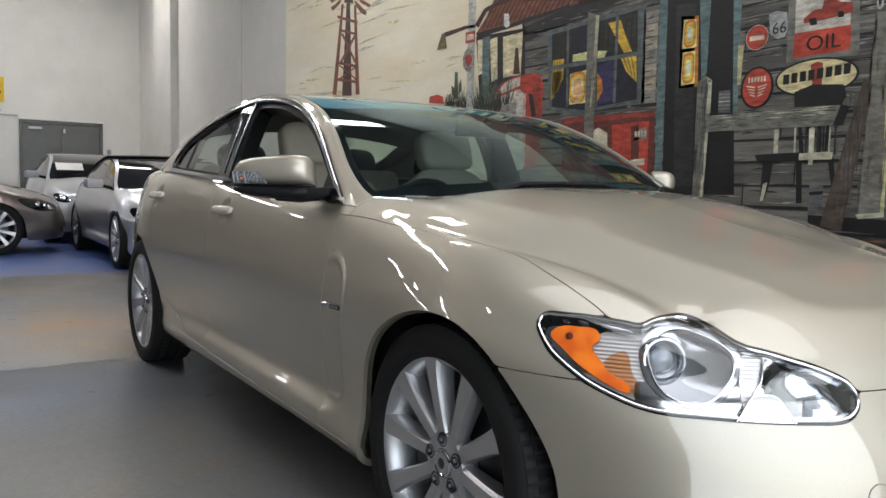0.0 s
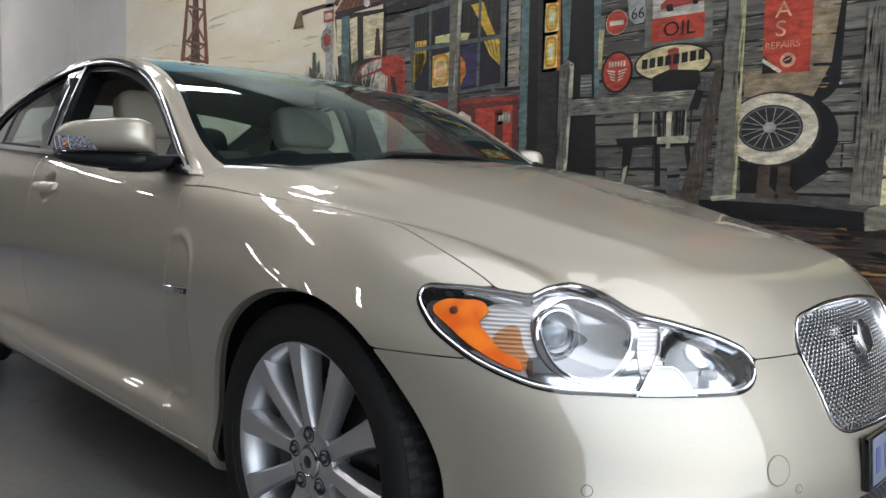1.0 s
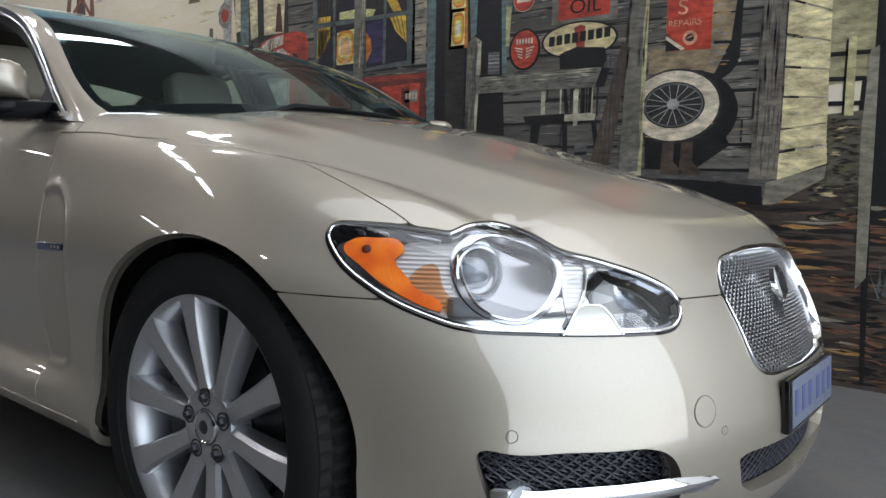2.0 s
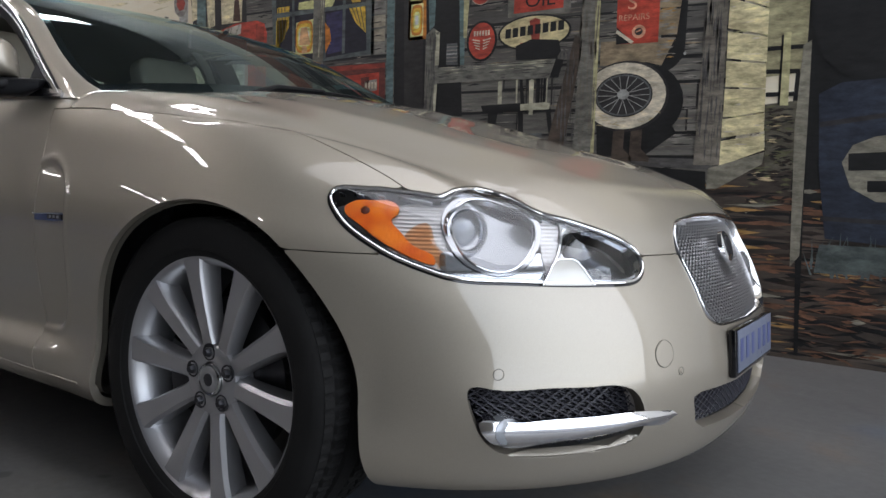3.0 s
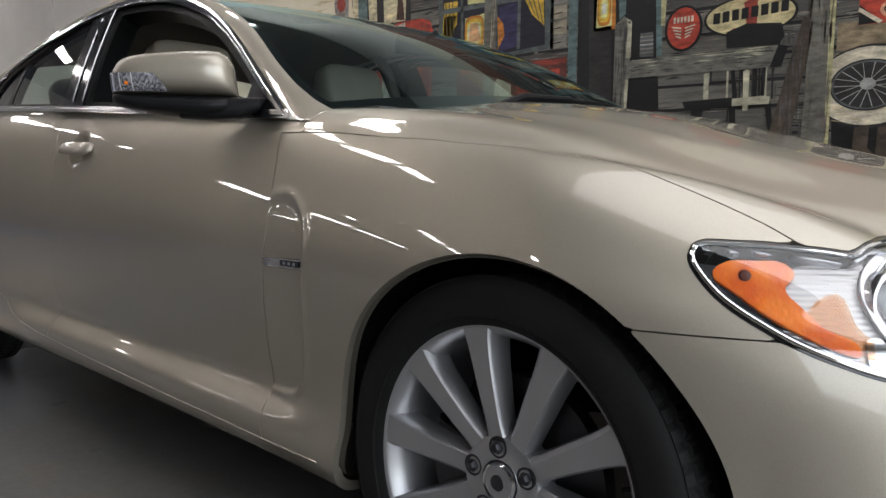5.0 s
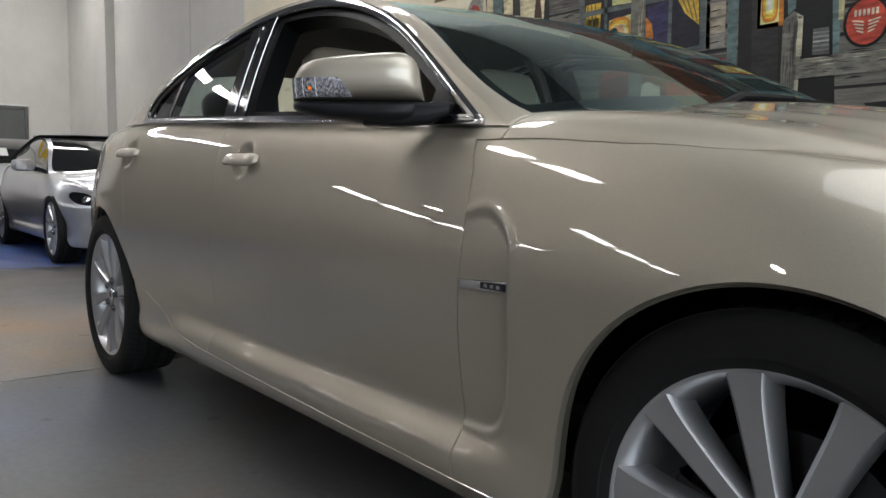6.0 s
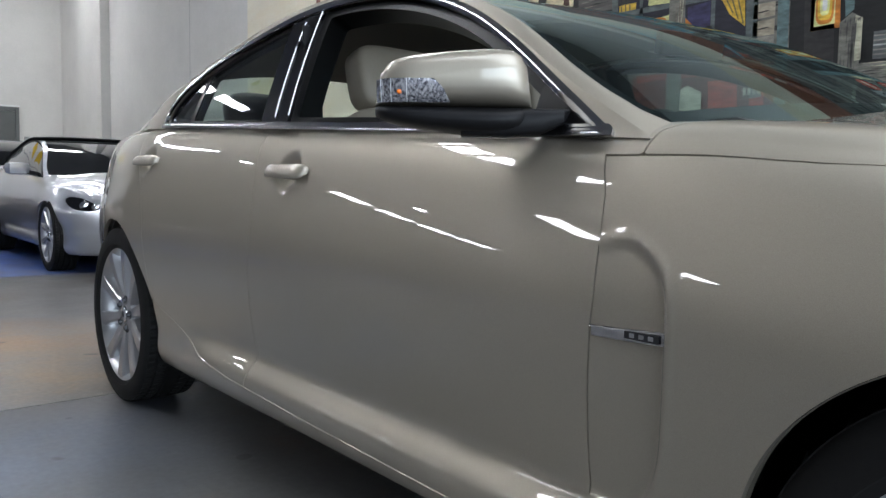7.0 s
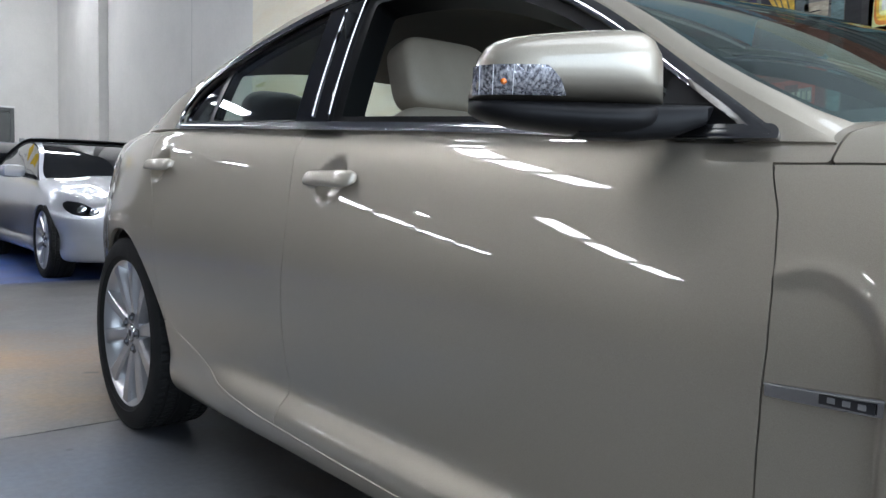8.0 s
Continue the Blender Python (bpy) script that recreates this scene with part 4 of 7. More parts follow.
for x0, x1 in ((-2.775, -2.56), (-2.30, -2.0)):
    for i in range(6):
        x = x0 + (x1 - x0) * (i + 0.3) / 6
        mural_shape("curtain_fold", "near_black", 5.4, (x, 2.12), (x + 0.012, 2.12), (x + 0.006, 1.95), (x - 0.004, 1.95))
mural_shape("pump_edge", "white_dull", 5, (-3.085, 1.72), (-3.07, 1.72), (-3.06, 1.16), (-3.075, 1.16))
mural_shape("pump_side", "red_dull", 4, (-2.99, 1.84), (-2.905, 1.82), (-2.895, 1.20), (-2.98, 1.17))
mural_shape("mullion_h", "frame_blue", 7, (-2.802, 1.894), (-1.971, 1.891), (-1.97, 1.866), (-2.801, 1.861))
mural_shape("mullion_v", "frame_blue", 7, (-2.636, 2.136), (-2.613, 2.137), (-2.596, 1.585), (-2.62, 1.582))
mural_shape("mullion_v", "frame_blue", 7, (-2.169, 2.145), (-2.144, 2.144), (-2.144, 1.582), (-2.169, 1.58))
mural_shape("porch_post", "post_grey", 8, (-2.428, 2.219), (-2.319, 2.177), (-2.339, 1.258), (-2.427, 1.252))
mural_shape("post_light", "post_light", 9, (-2.351, 2.183), (-2.319, 2.177), (-2.356, 1.567), (-2.377, 1.569))
mural_shape("drinks_cooler", "red_dark", 3, (-2.662, 1.501), (-1.811, 1.507), (-1.793, 1.032), (-2.644, 1.144))
mural_shape("cooler_top", "red_dull", 4, (-2.633, 1.507), (-1.811, 1.5), (-1.809, 1.472), (-2.631, 1.467))
mural_shape("cooler_script", "cream", 5, (-2.336, 1.405), (-2.295, 1.426), (-2.209, 1.384), (-2.204, 1.285), (-2.266, 1.272), (-2.342, 1.297))
mural_shape("drinks_machine", "red_sign", 5, (-2.171, 1.434), (-1.853, 1.446), (-1.852, 1.096), (-2.155, 1.141))
mural_shape("machine_mid", "red_dark", 6, (-2.002, 1.418), (-1.935, 1.422), (-1.918, 1.118), (-1.986, 1.125))
mural_shape("machine_face", "grey_sign", 6, (-1.972, 1.395), (-1.869, 1.404), (-1.865, 1.333), (-1.977, 1.322))
for i in range(4):
    mural_shape("sign_bar", "cream", 7, (-1.965 + 0.026 * i, 1.345), (-1.948 + 0.026 * i, 1.346), (-1.948 + 0.026 * i, 1.385), (-1.965 + 0.026 * i, 1.384))
mural_shape("machine_bar", "cream", 7, (-1.999, 1.199), (-1.877, 1.211), (-1.874, 1.168), (-1.997, 1.158))
pick = random.Random(12)
for i in range(7):
    z0 = 1.560 + 0.083 * i
    mural_shape("boards_light", "plank_light" if i % 3 else "grey_board", 3, (-1.93, z0 + pick.uniform(-0.006, 0.006)), (-1.815, z0 + pick.uniform(-0.006, 0.006)), (-1.815, z0 + 0.074), (-1.93, z0 + 0.072 + pick.uniform(-0.008, 0.004)))
    mural_shape("board_crack", "near_black", 3.4, (-1.93, z0 + 0.030), (-1.86, z0 + 0.036), (-1.84, z0 + 0.032), (-1.88, z0 + 0.027))
mural_shape("teal_post", "teal", 4, (-1.809, 2.257), (-1.748, 2.245), (-1.737, 0.98), (-1.791, 0.996))
mural_shape("doorway", "near_black", 3, (-1.748, 2.245), (-1.283, 2.185), (-1.225, 0.991), (-1.728, 0.98))
mural_shape("door_leaf", "dark", 4, (-1.681, 2.131), (-1.54, 2.119), (-1.501, 1.036), (-1.643, 1.034))
mural_shape("door_pane", "glow", 5, (-1.617, 2.033), (-1.527, 2.025), (-1.517, 1.859), (-1.623, 1.86))
mural_shape("door_pane", "glow", 5, (-1.614, 1.838), (-1.524, 1.84), (-1.52, 1.647), (-1.619, 1.643))
mural_shape("door_rim", "amber_paint", 4, (-1.639, 2.057), (-1.512, 2.042), (-1.495, 1.625), (-1.635, 1.624))
mural_shape("teal_post", "teal", 5, (-1.515, 2.232), (-1.428, 2.214), (-1.436, 1.698), (-1.473, 1.669))
mural_shape("teal_post", "teal", 5, (-1.285, 2.217), (-1.227, 2.205), (-1.217, 1.454), (-1.246, 1.456))
mural_shape("teal_light", "yellow_dull", 6, (-1.233, 1.833), (-1.196, 1.822), (-1.205, 1.61), (-1.227, 1.612))
mural_shape("fence_post", "post_grey", 7, (-1.496, 1.645), (-1.443, 1.686), (-1.394, 1.654), (-1.416, 0.97), (-1.496, 0.961))
mural_shape("fence_post", "post_light", 8, (-1.426, 1.671), (-1.394, 1.654), (-1.394, 1.465), (-1.422, 1.461))
mural_shape("fence_post", "post_light", 8, (-1.423, 1.349), (-1.403, 1.348), (-1.42, 0.97), (-1.44, 0.969))
mural_shape("fence_foot", "post_light", 8, (-1.52, 0.947), (-1.399, 0.957), (-1.398, 0.937), (-1.511, 0.927))
mural_shape("jar", "can_grey", 6, (-1.344, 1.585), (-1.269, 1.585), (-1.261, 1.457), (-1.344, 1.462))
mural_shape("rail", "post_grey", 8, (-1.413, 1.447), (-0.617, 1.453), (-0.657, 1.354), (-1.407, 1.355))
mural_shape("rail_end", "near_black", 9, (-0.623, 1.454), (-0.577, 1.445), (-0.604, 1.352), (-0.657, 1.354))
mural_shape("sub_dark", "near_black", 4, (-1.399, 1.348), (-1.233, 1.353), (-1.211, 0.991), (-1.401, 0.987))
mural_shape("chair_back", "near_black", 9, (-0.875, 1.538), (-0.778, 1.569), (-0.612, 1.554), (-0.596, 1.491), (-0.623, 1.454), (-0.87, 1.46))
mural_shape("chair_bar", "near_black", 6, (-0.844, 1.353), (-0.826, 1.352), (-0.804, 1.215), (-0.83, 1.216))
mural_shape("chair_bar", "near_black", 6, (-0.795, 1.353), (-0.779, 1.352), (-0.761, 1.214), (-0.78, 1.215))
mural_shape("chair_bar", "near_black", 6, (-0.733, 1.353), (-0.715, 1.352), (-0.712, 1.213), (-0.731, 1.214))
mural_shape("chair_bar", "near_black", 6, (-0.692, 1.356), (-0.674, 1.355), (-0.677, 1.218), (-0.695, 1.219))
mural_shape("chair_leg", "near_black", 6, (-1.039, 1.196), (-0.972, 1.207), (-0.995, 1.042), (-1.024, 0.955), (-1.045, 0.96))
mural_shape("chair_leg", "near_black", 6, (-0.847, 1.193), (-0.815, 1.192), (-0.8, 0.955), (-0.832, 0.954))
mural_shape("chair_leg", "near_black", 6, (-0.675, 1.19), (-0.646, 1.195), (-0.625, 1.046), (-0.648, 1.046))
mural_shape("chair_arm", "near_black", 7, (-1.046, 1.202), (-0.829, 1.21), (-0.827, 1.175), (-1.058, 1.172))
mural_shape("chair_seat", "post_light", 8, (-0.829, 1.21), (-0.648, 1.218), (-0.651, 1.183), (-0.827, 1.18))
mural_shape("chair_front", "post_light", 8, (-0.782, 1.344), (-0.751, 1.348), (-0.751, 1.156), (-0.776, 1.156))
mural_shape("chair_lleg", "post_light", 7, (-0.98, 1.347), (-0.954, 1.349), (-0.952, 1.219), (-0.979, 1.219))
mural_shape("chair_lleg", "post_light", 7, (-1.03, 1.054), (-1.003, 1.066), (-1.024, 0.961), (-1.045, 0.96))
mural_shape("can", "can_grey", 7, (-0.763, 1.051), (-0.69, 1.057), (-0.689, 0.941), (-0.756, 0.939))
mural_shape("can_band", "near_black", 8, (-0.761, 1.015), (-0.688, 1.022), (-0.687, 1.005), (-0.759, 0.998))
mural_shape("plank_lean", "wood_brown", 7, (-0.518, 1.572), (-0.468, 1.54), (-0.581, 0.82), (-0.695, 0.842))
mural_ring("roundsign", "red_sign", 5, -1.118, 1.857, 0.066, 0.065)
mural_ring("roundsign_rim", "cream", 4.8, -1.118, 1.857, 0.069, 0.068)
mural_shape("roundsign_bar", "cream", 6, (-1.163, 1.867), (-1.073, 1.866), (-1.072, 1.841), (-1.162, 1.842))
mural_shape("shield", "white_grey", 5, (-1.053, 1.971), (-1.007, 1.981), (-0.947, 1.965), (-0.935, 1.881), (-0.952, 1.836), (-0.997, 1.831), (-1.039, 1.861))
mural_shape("oil_frame", "post_grey", 4, (-0.943, 2.204), (-0.575, 2.177), (-0.549, 1.695), (-0.937, 1.698))
mural_shape("oil_white", "white_dull", 5, (-0.903, 2.166), (-0.618, 2.16), (-0.602, 1.84), (-0.895, 1.845))
mural_shape("oil_red", "red_sign", 6, (-0.895, 1.845), (-0.597, 1.845), (-0.595, 1.723), (-0.899, 1.717))
mural_shape("truck", "red_dull", 7, (-0.849, 1.914), (-0.802, 1.946), (-0.754, 1.949), (-0.745, 1.987), (-0.692, 1.988), (-0.656, 1.965), (-0.599, 1.955), (-0.59, 1.904), (-0.651, 1.898), (-0.798, 1.888), (-0.847, 1.89))
mural_shape("truck_wheel", "near_black", 8, (-0.818, 1.908), (-0.781, 1.908), (-0.773, 1.873), (-0.809, 1.873))
mural_shape("truck_wheel", "near_black", 8, (-0.67, 1.918), (-0.641, 1.918), (-0.634, 1.889), (-0.662, 1.888))
mural_ring("oval_dark", "near_black", 5, -0.768, 1.606, 0.226, 0.098, 44)
mural_ring("oval", "cream_yellow", 6, -0.768, 1.606, 0.213, 0.088, 44)
for i in range(8):
    x = -0.945 + 0.0465 * i
    mural_shape("sign_bar", "near_black", 7, (x, 1.583 + 0.003 * i), (x + 0.034, 1.585 + 0.003 * i), (x + 0.034, 1.637 + 0.003 * i), (x, 1.635 + 0.003 * i))
mural_shape("sign_bar", "red_dull", 7, (-0.85, 1.553), (-0.70, 1.560), (-0.71, 1.538), (-0.84, 1.534))
mural_shape("oval_red", "red_dull", 6.5, (-0.796, 1.67), (-0.761, 1.683), (-0.73, 1.673), (-0.729, 1.559), (-0.777, 1.558))
mural_ring("round_dark", "near_black", 5, -1.102, 1.583, 0.102, 0.115, 36)
mural_ring("round_sign", "red_sign", 6, -1.102, 1.584, 0.088, 0.103, 36)
for i in range(4):
    for k in (-1, 1):
        z = 1.532 + 0.016 * i
        mural_shape("feather", "cream", 7, (-1.102 + k * 0.010, z), (-1.102 + k * (0.040 + 0.008 * i), z + 0.012), (-1.102 + k * (0.038 + 0.008 * i), z + 0.018), (-1.102 + k * 0.010, z + 0.008))
for i in range(6):
    x = -1.156 + 0.019 * i
    mural_shape("sign_bar", "cream", 7, (x, 1.612), (x + 0.012, 1.613), (x + 0.012, 1.642), (x, 1.641))
mural_shape("shade_right", "near_black", 2.5, (-0.071, 1.826), (0.075, 1.804), (0.071, 1.43), (0.031, 1.382), (-0.04, 1.335))
mural_shape("post", "post_grey", 7, (-0.479, 1.886), (-0.386, 1.872), (-0.384, 0.907), (-0.502, 0.897))
mural_shape("post_b_light", "yellow_dull", 8, (-0.409, 1.876), (-0.381, 1.872), (-0.379, 0.921), (-0.397, 0.917))
mural_shape("post_b_foot", "post_light", 8, (-0.515, 0.908), (-0.38, 0.924), (-0.378, 0.901), (-0.502, 0.886))
mural_shape("banner", "red_sign", 5, (-0.292, 1.858), (-0.067, 1.84), (-0.065, 1.502), (-0.286, 1.505))
mural_shape("banner_top", "red_sign", 5, (-0.293, 2.044), (-0.065, 2.027), (-0.067, 1.84), (-0.292, 1.858))
mural_shape("banner_cut", "near_black", 6, (-0.286, 1.591), (-0.195, 1.508), (-0.286, 1.505))
mural_shape("banner_edge", "cream", 6.5, (-0.285, 1.58), (-0.19, 1.513), (-0.205, 1.503), (-0.29, 1.564))
mural_ring("banner_dot", "banner_ink", 6, -0.168, 1.562, 0.036, 0.034, 24)
mural_ring("banner_hole", "dark", 6.6, -0.168, 1.562, 0.021, 0.018, 20)
mural_shape("banner_mark", "banner_ink", 7, (-0.182, 1.556), (-0.156, 1.566), (-0.155, 1.573), (-0.183, 1.563))
mural_shape("porch_floor", "porch", 6, (-0.765, 0.94), (0.227, 0.92), (0.23, 0.871), (-0.113, 0.883), (-0.762, 0.895))
mural_shape("porch_edge", "near_black", 6, (-0.762, 0.895), (-0.113, 0.883), (0.208, 0.86), (0.213, 0.779), (-0.108, 0.803), (-0.758, 0.829))
mural_shape("tyre_shadow", "near_black", 4, (-0.375, 1.131), (-0.203, 1.048), (-0.029, 1.179), (0.053, 1.049), (-0.116, 0.928), (-0.362, 0.921))
mural_shape("big_post", "wood_grey", 7, (0.17, 1.757), (0.266, 1.745), (0.271, 0.893), (0.147, 0.891))
mural_shape("cream_board", "cream_board", 6, (0.274, 1.684), (0.452, 1.615), (0.454, 1.497), (0.273, 1.542))
mural_shape("cream_board", "cream_board", 6, (0.27, 1.845), (0.447, 1.772), (0.451, 1.625), (0.274, 1.694))
mural_shape("cream_board", "cream_board", 6, (0.274, 1.527), (0.455, 1.487), (0.457, 1.373), (0.274, 1.4))
mural_shape("cream_board", "cream_board", 6, (0.274, 1.389), (0.455, 1.365), (0.46, 1.253), (0.277, 1.266))
mural_shape("cream_board", "cream_board", 6, (0.275, 1.256), (0.46, 1.248), (0.462, 1.143), (0.275, 1.122))
mural_shape("cream_board", "cream_board", 6, (0.273, 1.112), (0.462, 1.138), (0.465, 1.053), (0.273, 1.023))
mural_shape("cream_board", "cream_board", 6, (0.272, 1.008), (0.466, 1.043), (0.473, 0.967), (0.271, 0.888))
mural_shape("step_light", "stone_light", 7, (0.221, 0.876), (0.473, 0.957), (0.467, 0.901), (0.267, 0.78), (0.216, 0.776))
mural_shape("field", "yellow_green", 2, (0.432, 1.676), (0.624, 1.678), (0.625, 1.318), (0.452, 1.303))
mural_shape("fence", "near_black", 4, (0.448, 1.443), (0.617, 1.444), (0.618, 1.425), (0.449, 1.423))
mural_shape("fence", "near_black", 4, (0.455, 1.338), (0.602, 1.334), (0.603, 1.315), (0.456, 1.318))
mural_shape("fence", "near_black", 4, (0.461, 1.233), (0.608, 1.232), (0.61, 1.212), (0.462, 1.213))
mural_shape("field_post", "yellow_dull", 5, (0.524, 1.5), (0.555, 1.503), (0.562, 1.17), (0.526, 1.171))
mural_shape("field_post_shade", "near_black", 4, (0.515, 1.491), (0.526, 1.495), (0.528, 1.171), (0.516, 1.176))
mural_shape("hill", "earth_green", 3, (0.46, 1.178), (0.611, 1.193), (0.621, 1.026), (0.608, 0.879), (0.48, 0.851))
mural_shape("wall_post", "stone_light", 5, (0.609, 1.44), (0.643, 1.461), (0.65, 1.075), (0.656, 0.483), (0.618, 0.429), (0.596, 1.076))
mural_shape("hanging_tyre", "near_black", 6, (0.623, 1.702), (0.814, 1.701), (0.833, 1.283), (0.756, 1.311), (0.672, 1.411), (0.638, 1.534))
mural_shape("drum", "navy_drum", 5, (0.688, 1.218), (0.776, 1.265), (1.095, 1.286), (1.15, 0.547), (0.756, 0.569), (0.711, 0.875))
mural_shape("drum_rib", "dark", 6, (0.701, 1.092), (1.105, 1.149), (1.107, 1.13), (0.703, 1.069))
mural_shape("drum_rib", "dark", 6, (0.73, 0.67), (1.142, 0.662), (1.143, 0.643), (0.732, 0.65))
mural_shape("drum_logo", "stone_light", 6, (0.801, 0.914), (0.84, 0.99), (0.926, 1.027), (1.072, 1.045), (1.238, 0.978), (1.25, 0.814), (1.095, 0.742), (0.946, 0.743), (0.842, 0.802))
mural_shape("drum_bar", "near_black", 7, (0.825, 0.952), (1.199, 0.973), (1.205, 0.889), (0.83, 0.877))
mural_shape("drum_bar", "near_black", 7, (0.907, 0.834), (1.046, 0.837), (1.049, 0.789), (0.91, 0.784))
mural_shape("drum_pale", "pale_teal", 4, (0.735, 0.541), (1.15, 0.547), (1.159, 0.426), (0.72, 0.41))
mural_shape("panel_joint", "near_black", 4, (0.617, 0.873), (0.653, 0.874), (0.679, 0.035), (0.662, 0.032))
# The whitewall wheel leaning on the boards.
mural_ring("tyre", "near_black", 5, -0.165, 1.205, 0.245, 0.205)
mural_ring("tyre_rim", "dark", 6, -0.225, 1.238, 0.232, 0.182)
mural_ring("whitewall", "cream", 6.5, -0.230, 1.240, 0.222, 0.170)
mural_ring("wheel_gap", "near_black", 7, -0.232, 1.244, 0.156, 0.112)
mural_ring("wheel_edge", "can_grey", 7.2, -0.232, 1.244, 0.149, 0.106)
mural_ring("wheel_dish", "dark", 7.4, -0.232, 1.244, 0.140, 0.098)
for i in range(18):
    a = 2 * math.pi * i / 18
    b = a + (0.35 if i % 2 else -0.35)
    p, q = (-0.232 + 0.02 * math.cos(b), 1.246 + 0.014 * math.sin(b)), (-0.232 + 0.138 * math.cos(a), 1.244 + 0.096 * math.sin(a))
    nx, nz = -(q[1] - p[1]), q[0] - p[0]
    ln = math.hypot(nx, nz) / 0.0016
    mural_shape("wheel_spoke", "silver", 7.8, (p[0] - nx / ln, p[1] - nz / ln), (q[0] - nx / ln, q[1] - nz / ln), (q[0] + nx / ln, q[1] + nz / ln), (p[0] + nx / ln, p[1] + nz / ln))
mural_ring("wheel_hub", "silver", 8, -0.232, 1.248, 0.032, 0.026)
for x in (-0.245, -0.150):
    mural_shape("painted_boot", "wood_brown", 8, (x - 0.03, 1.06), (x + 0.03, 1.07), (x + 0.028, 0.97), (x + 0.075, 0.925), (x + 0.07, 0.905), (x - 0.035, 0.91))
mural_text("OIL", "near_black", 8, -0.735, 1.776, 0.105, 1.15)
mural_text("66", "near_black", 6.5, -0.985, 1.885, 0.085)
for ch, x, zc in (("L", -0.186, 1.885), ("A", -0.200, 1.797), ("S", -0.208, 1.708)):
    mural_text(ch, "banner_ink", 7, x, zc, 0.105, 1.15)
mural_text("REPAIRS", "banner_ink", 7, -0.197, 1.634, 0.044, 1.05)


def mural_dashes(name, colour, layer, x0, x1, z0, z1, count, seed, long=(0.04, 0.22), thick=(0.003, 0.010), lean=0.04):
    """Dry brush marks, pointed at both ends and mostly level."""
    pick, bm = random.Random(seed), bmesh.new()
    y = -0.002 - 0.0012 * layer
    for _ in range(count):
        x, z, ln, th = pick.uniform(x0, x1), pick.uniform(z0, z1), pick.uniform(*long), pick.uniform(*thick)
        a, b = max(x0, x - ln / 2), min(x1, x + ln / 2)
        rise = (b - a) * pick.uniform(-lean, lean)
        m = a + (b - a) * pick.uniform(0.25, 0.75)
        bm.faces.new([bm.verts.new((px, y - 0.0003 * pick.random(), pz)) for px, pz in ((a, z), (m, z - th / 2 + rise / 2), (b, z + rise), (m, z + th / 2 + rise / 2))])
    return tagged(part(name, bm, ink(colour), mural), kind="stuff")


# Brushwork on the boards, the sky and the ground.
for colour, count, seed in (("near_black", 420, 21), ("grey_board", 300, 22), ("wood_grey", 300, 23), ("tan_board", 90, 24)):
    mural_dashes("board_brushwork", colour, 2.06 + 0.01 * (seed - 21), -3.1, 0.16, 0.95, 2.24, count, seed)
mural_dashes("board_brushwork", "grey_board", 2.12, -0.56, 0.14, 1.0, 2.2, 150, 25, (0.05, 0.2), (0.006, 0.02))
for colour, count, seed in (("blush", 14, 31), ("sky", 20, 32), ("white_dull", 10, 33)):
    mural_dashes("cloud_brushwork", colour, 0.3 + 0.06 * (seed - 30), -7.7, -3.9, 1.75, 3.2, count, seed, (0.15, 0.9), (0.010, 0.045), 0.10)
for colour, count, seed in (("soil_dark", 360, 41), ("soil_red", 260, 42), ("ochre", 90, 43), ("near_black", 200, 44), ("stone_light", 40, 45)):
    mural_dashes("earth_brushwork", colour, 1.86 + 0.008 * (seed - 40), -0.8, 2.4, 0.02, 0.80, count, seed, (0.04, 0.35), (0.006, 0.030), 0.06)
for colour, count, seed in (("moss", 60, 51), ("soil_dark", 70, 52), ("smoke", 16, 53), ("near_black", 40, 54)):
    mural_dashes("bank_brushwork", colour, 3.2 + 0.05 * (seed - 50), 0.40, 0.60, 0.72, 1.16, count, seed, (0.02, 0.09), (0.005, 0.016), 0.3)
mural_dashes("yard_brushwork", "soil_red", 5.6, 0.665, 1.6, 0.03, 0.42, 120, 61, (0.03, 0.16), (0.006, 0.022), 0.3)
mural_dashes("yard_brushwork", "near_black", 5.7, 0.665, 1.6, 0.03, 0.42, 90, 62, (0.03, 0.16), (0.006, 0.020), 0.3)
mural_strokes("grass_tuft", "pale_teal", 6.3, 0.68, 1.5, 0.42, 0.14, 120, 63, 0.010, 0.4)
# Boards that the painted sun falls on beside the banner, with the slanting shade past them.
for i, (za, zb) in enumerate(((1.895, 1.795), (1.787, 1.668), (1.657, 1.535), (1.520, 1.400))):
    left = -0.075 if i < 3 else -0.37
    e0, e1 = 0.064 - 0.012 * i, 0.052 - 0.012 * i
    mural_shape("sunlit_board", "tan_board", 4.2, (left, zb + 0.002), (e1 if i < 3 else -0.04, zb - 0.002 if i < 3 else zb - 0.012), (e0 - (0.0 if i < 3 else 0.006), za), (left, za + 0.004))
mural_dashes("board_brushwork", "grey_board", 4.3, -0.072, 0.03, 1.42, 1.89, 40, 26, (0.03, 0.10), (0.004, 0.014))
mural_dashes("board_brushwork", "ochre", 4.35, -0.072, 0.02, 1.42, 1.89, 16, 27, (0.03, 0.09), (0.004, 0.012))
mural_ring("painted_nail", "silver", 4.5, 0.073, 1.438, 0.007, 0.008, 10)
def squircle(cx, cz, rx, rz, n=28):
    """A soft-cornered oblong."""
    curl = lambda v: math.copysign(abs(v) ** 0.55, v)
    return [(cx + rx * curl(math.cos(2 * math.pi * i / n)), cz + rz * curl(math.sin(2 * math.pi * i / n))) for i in range(n)]


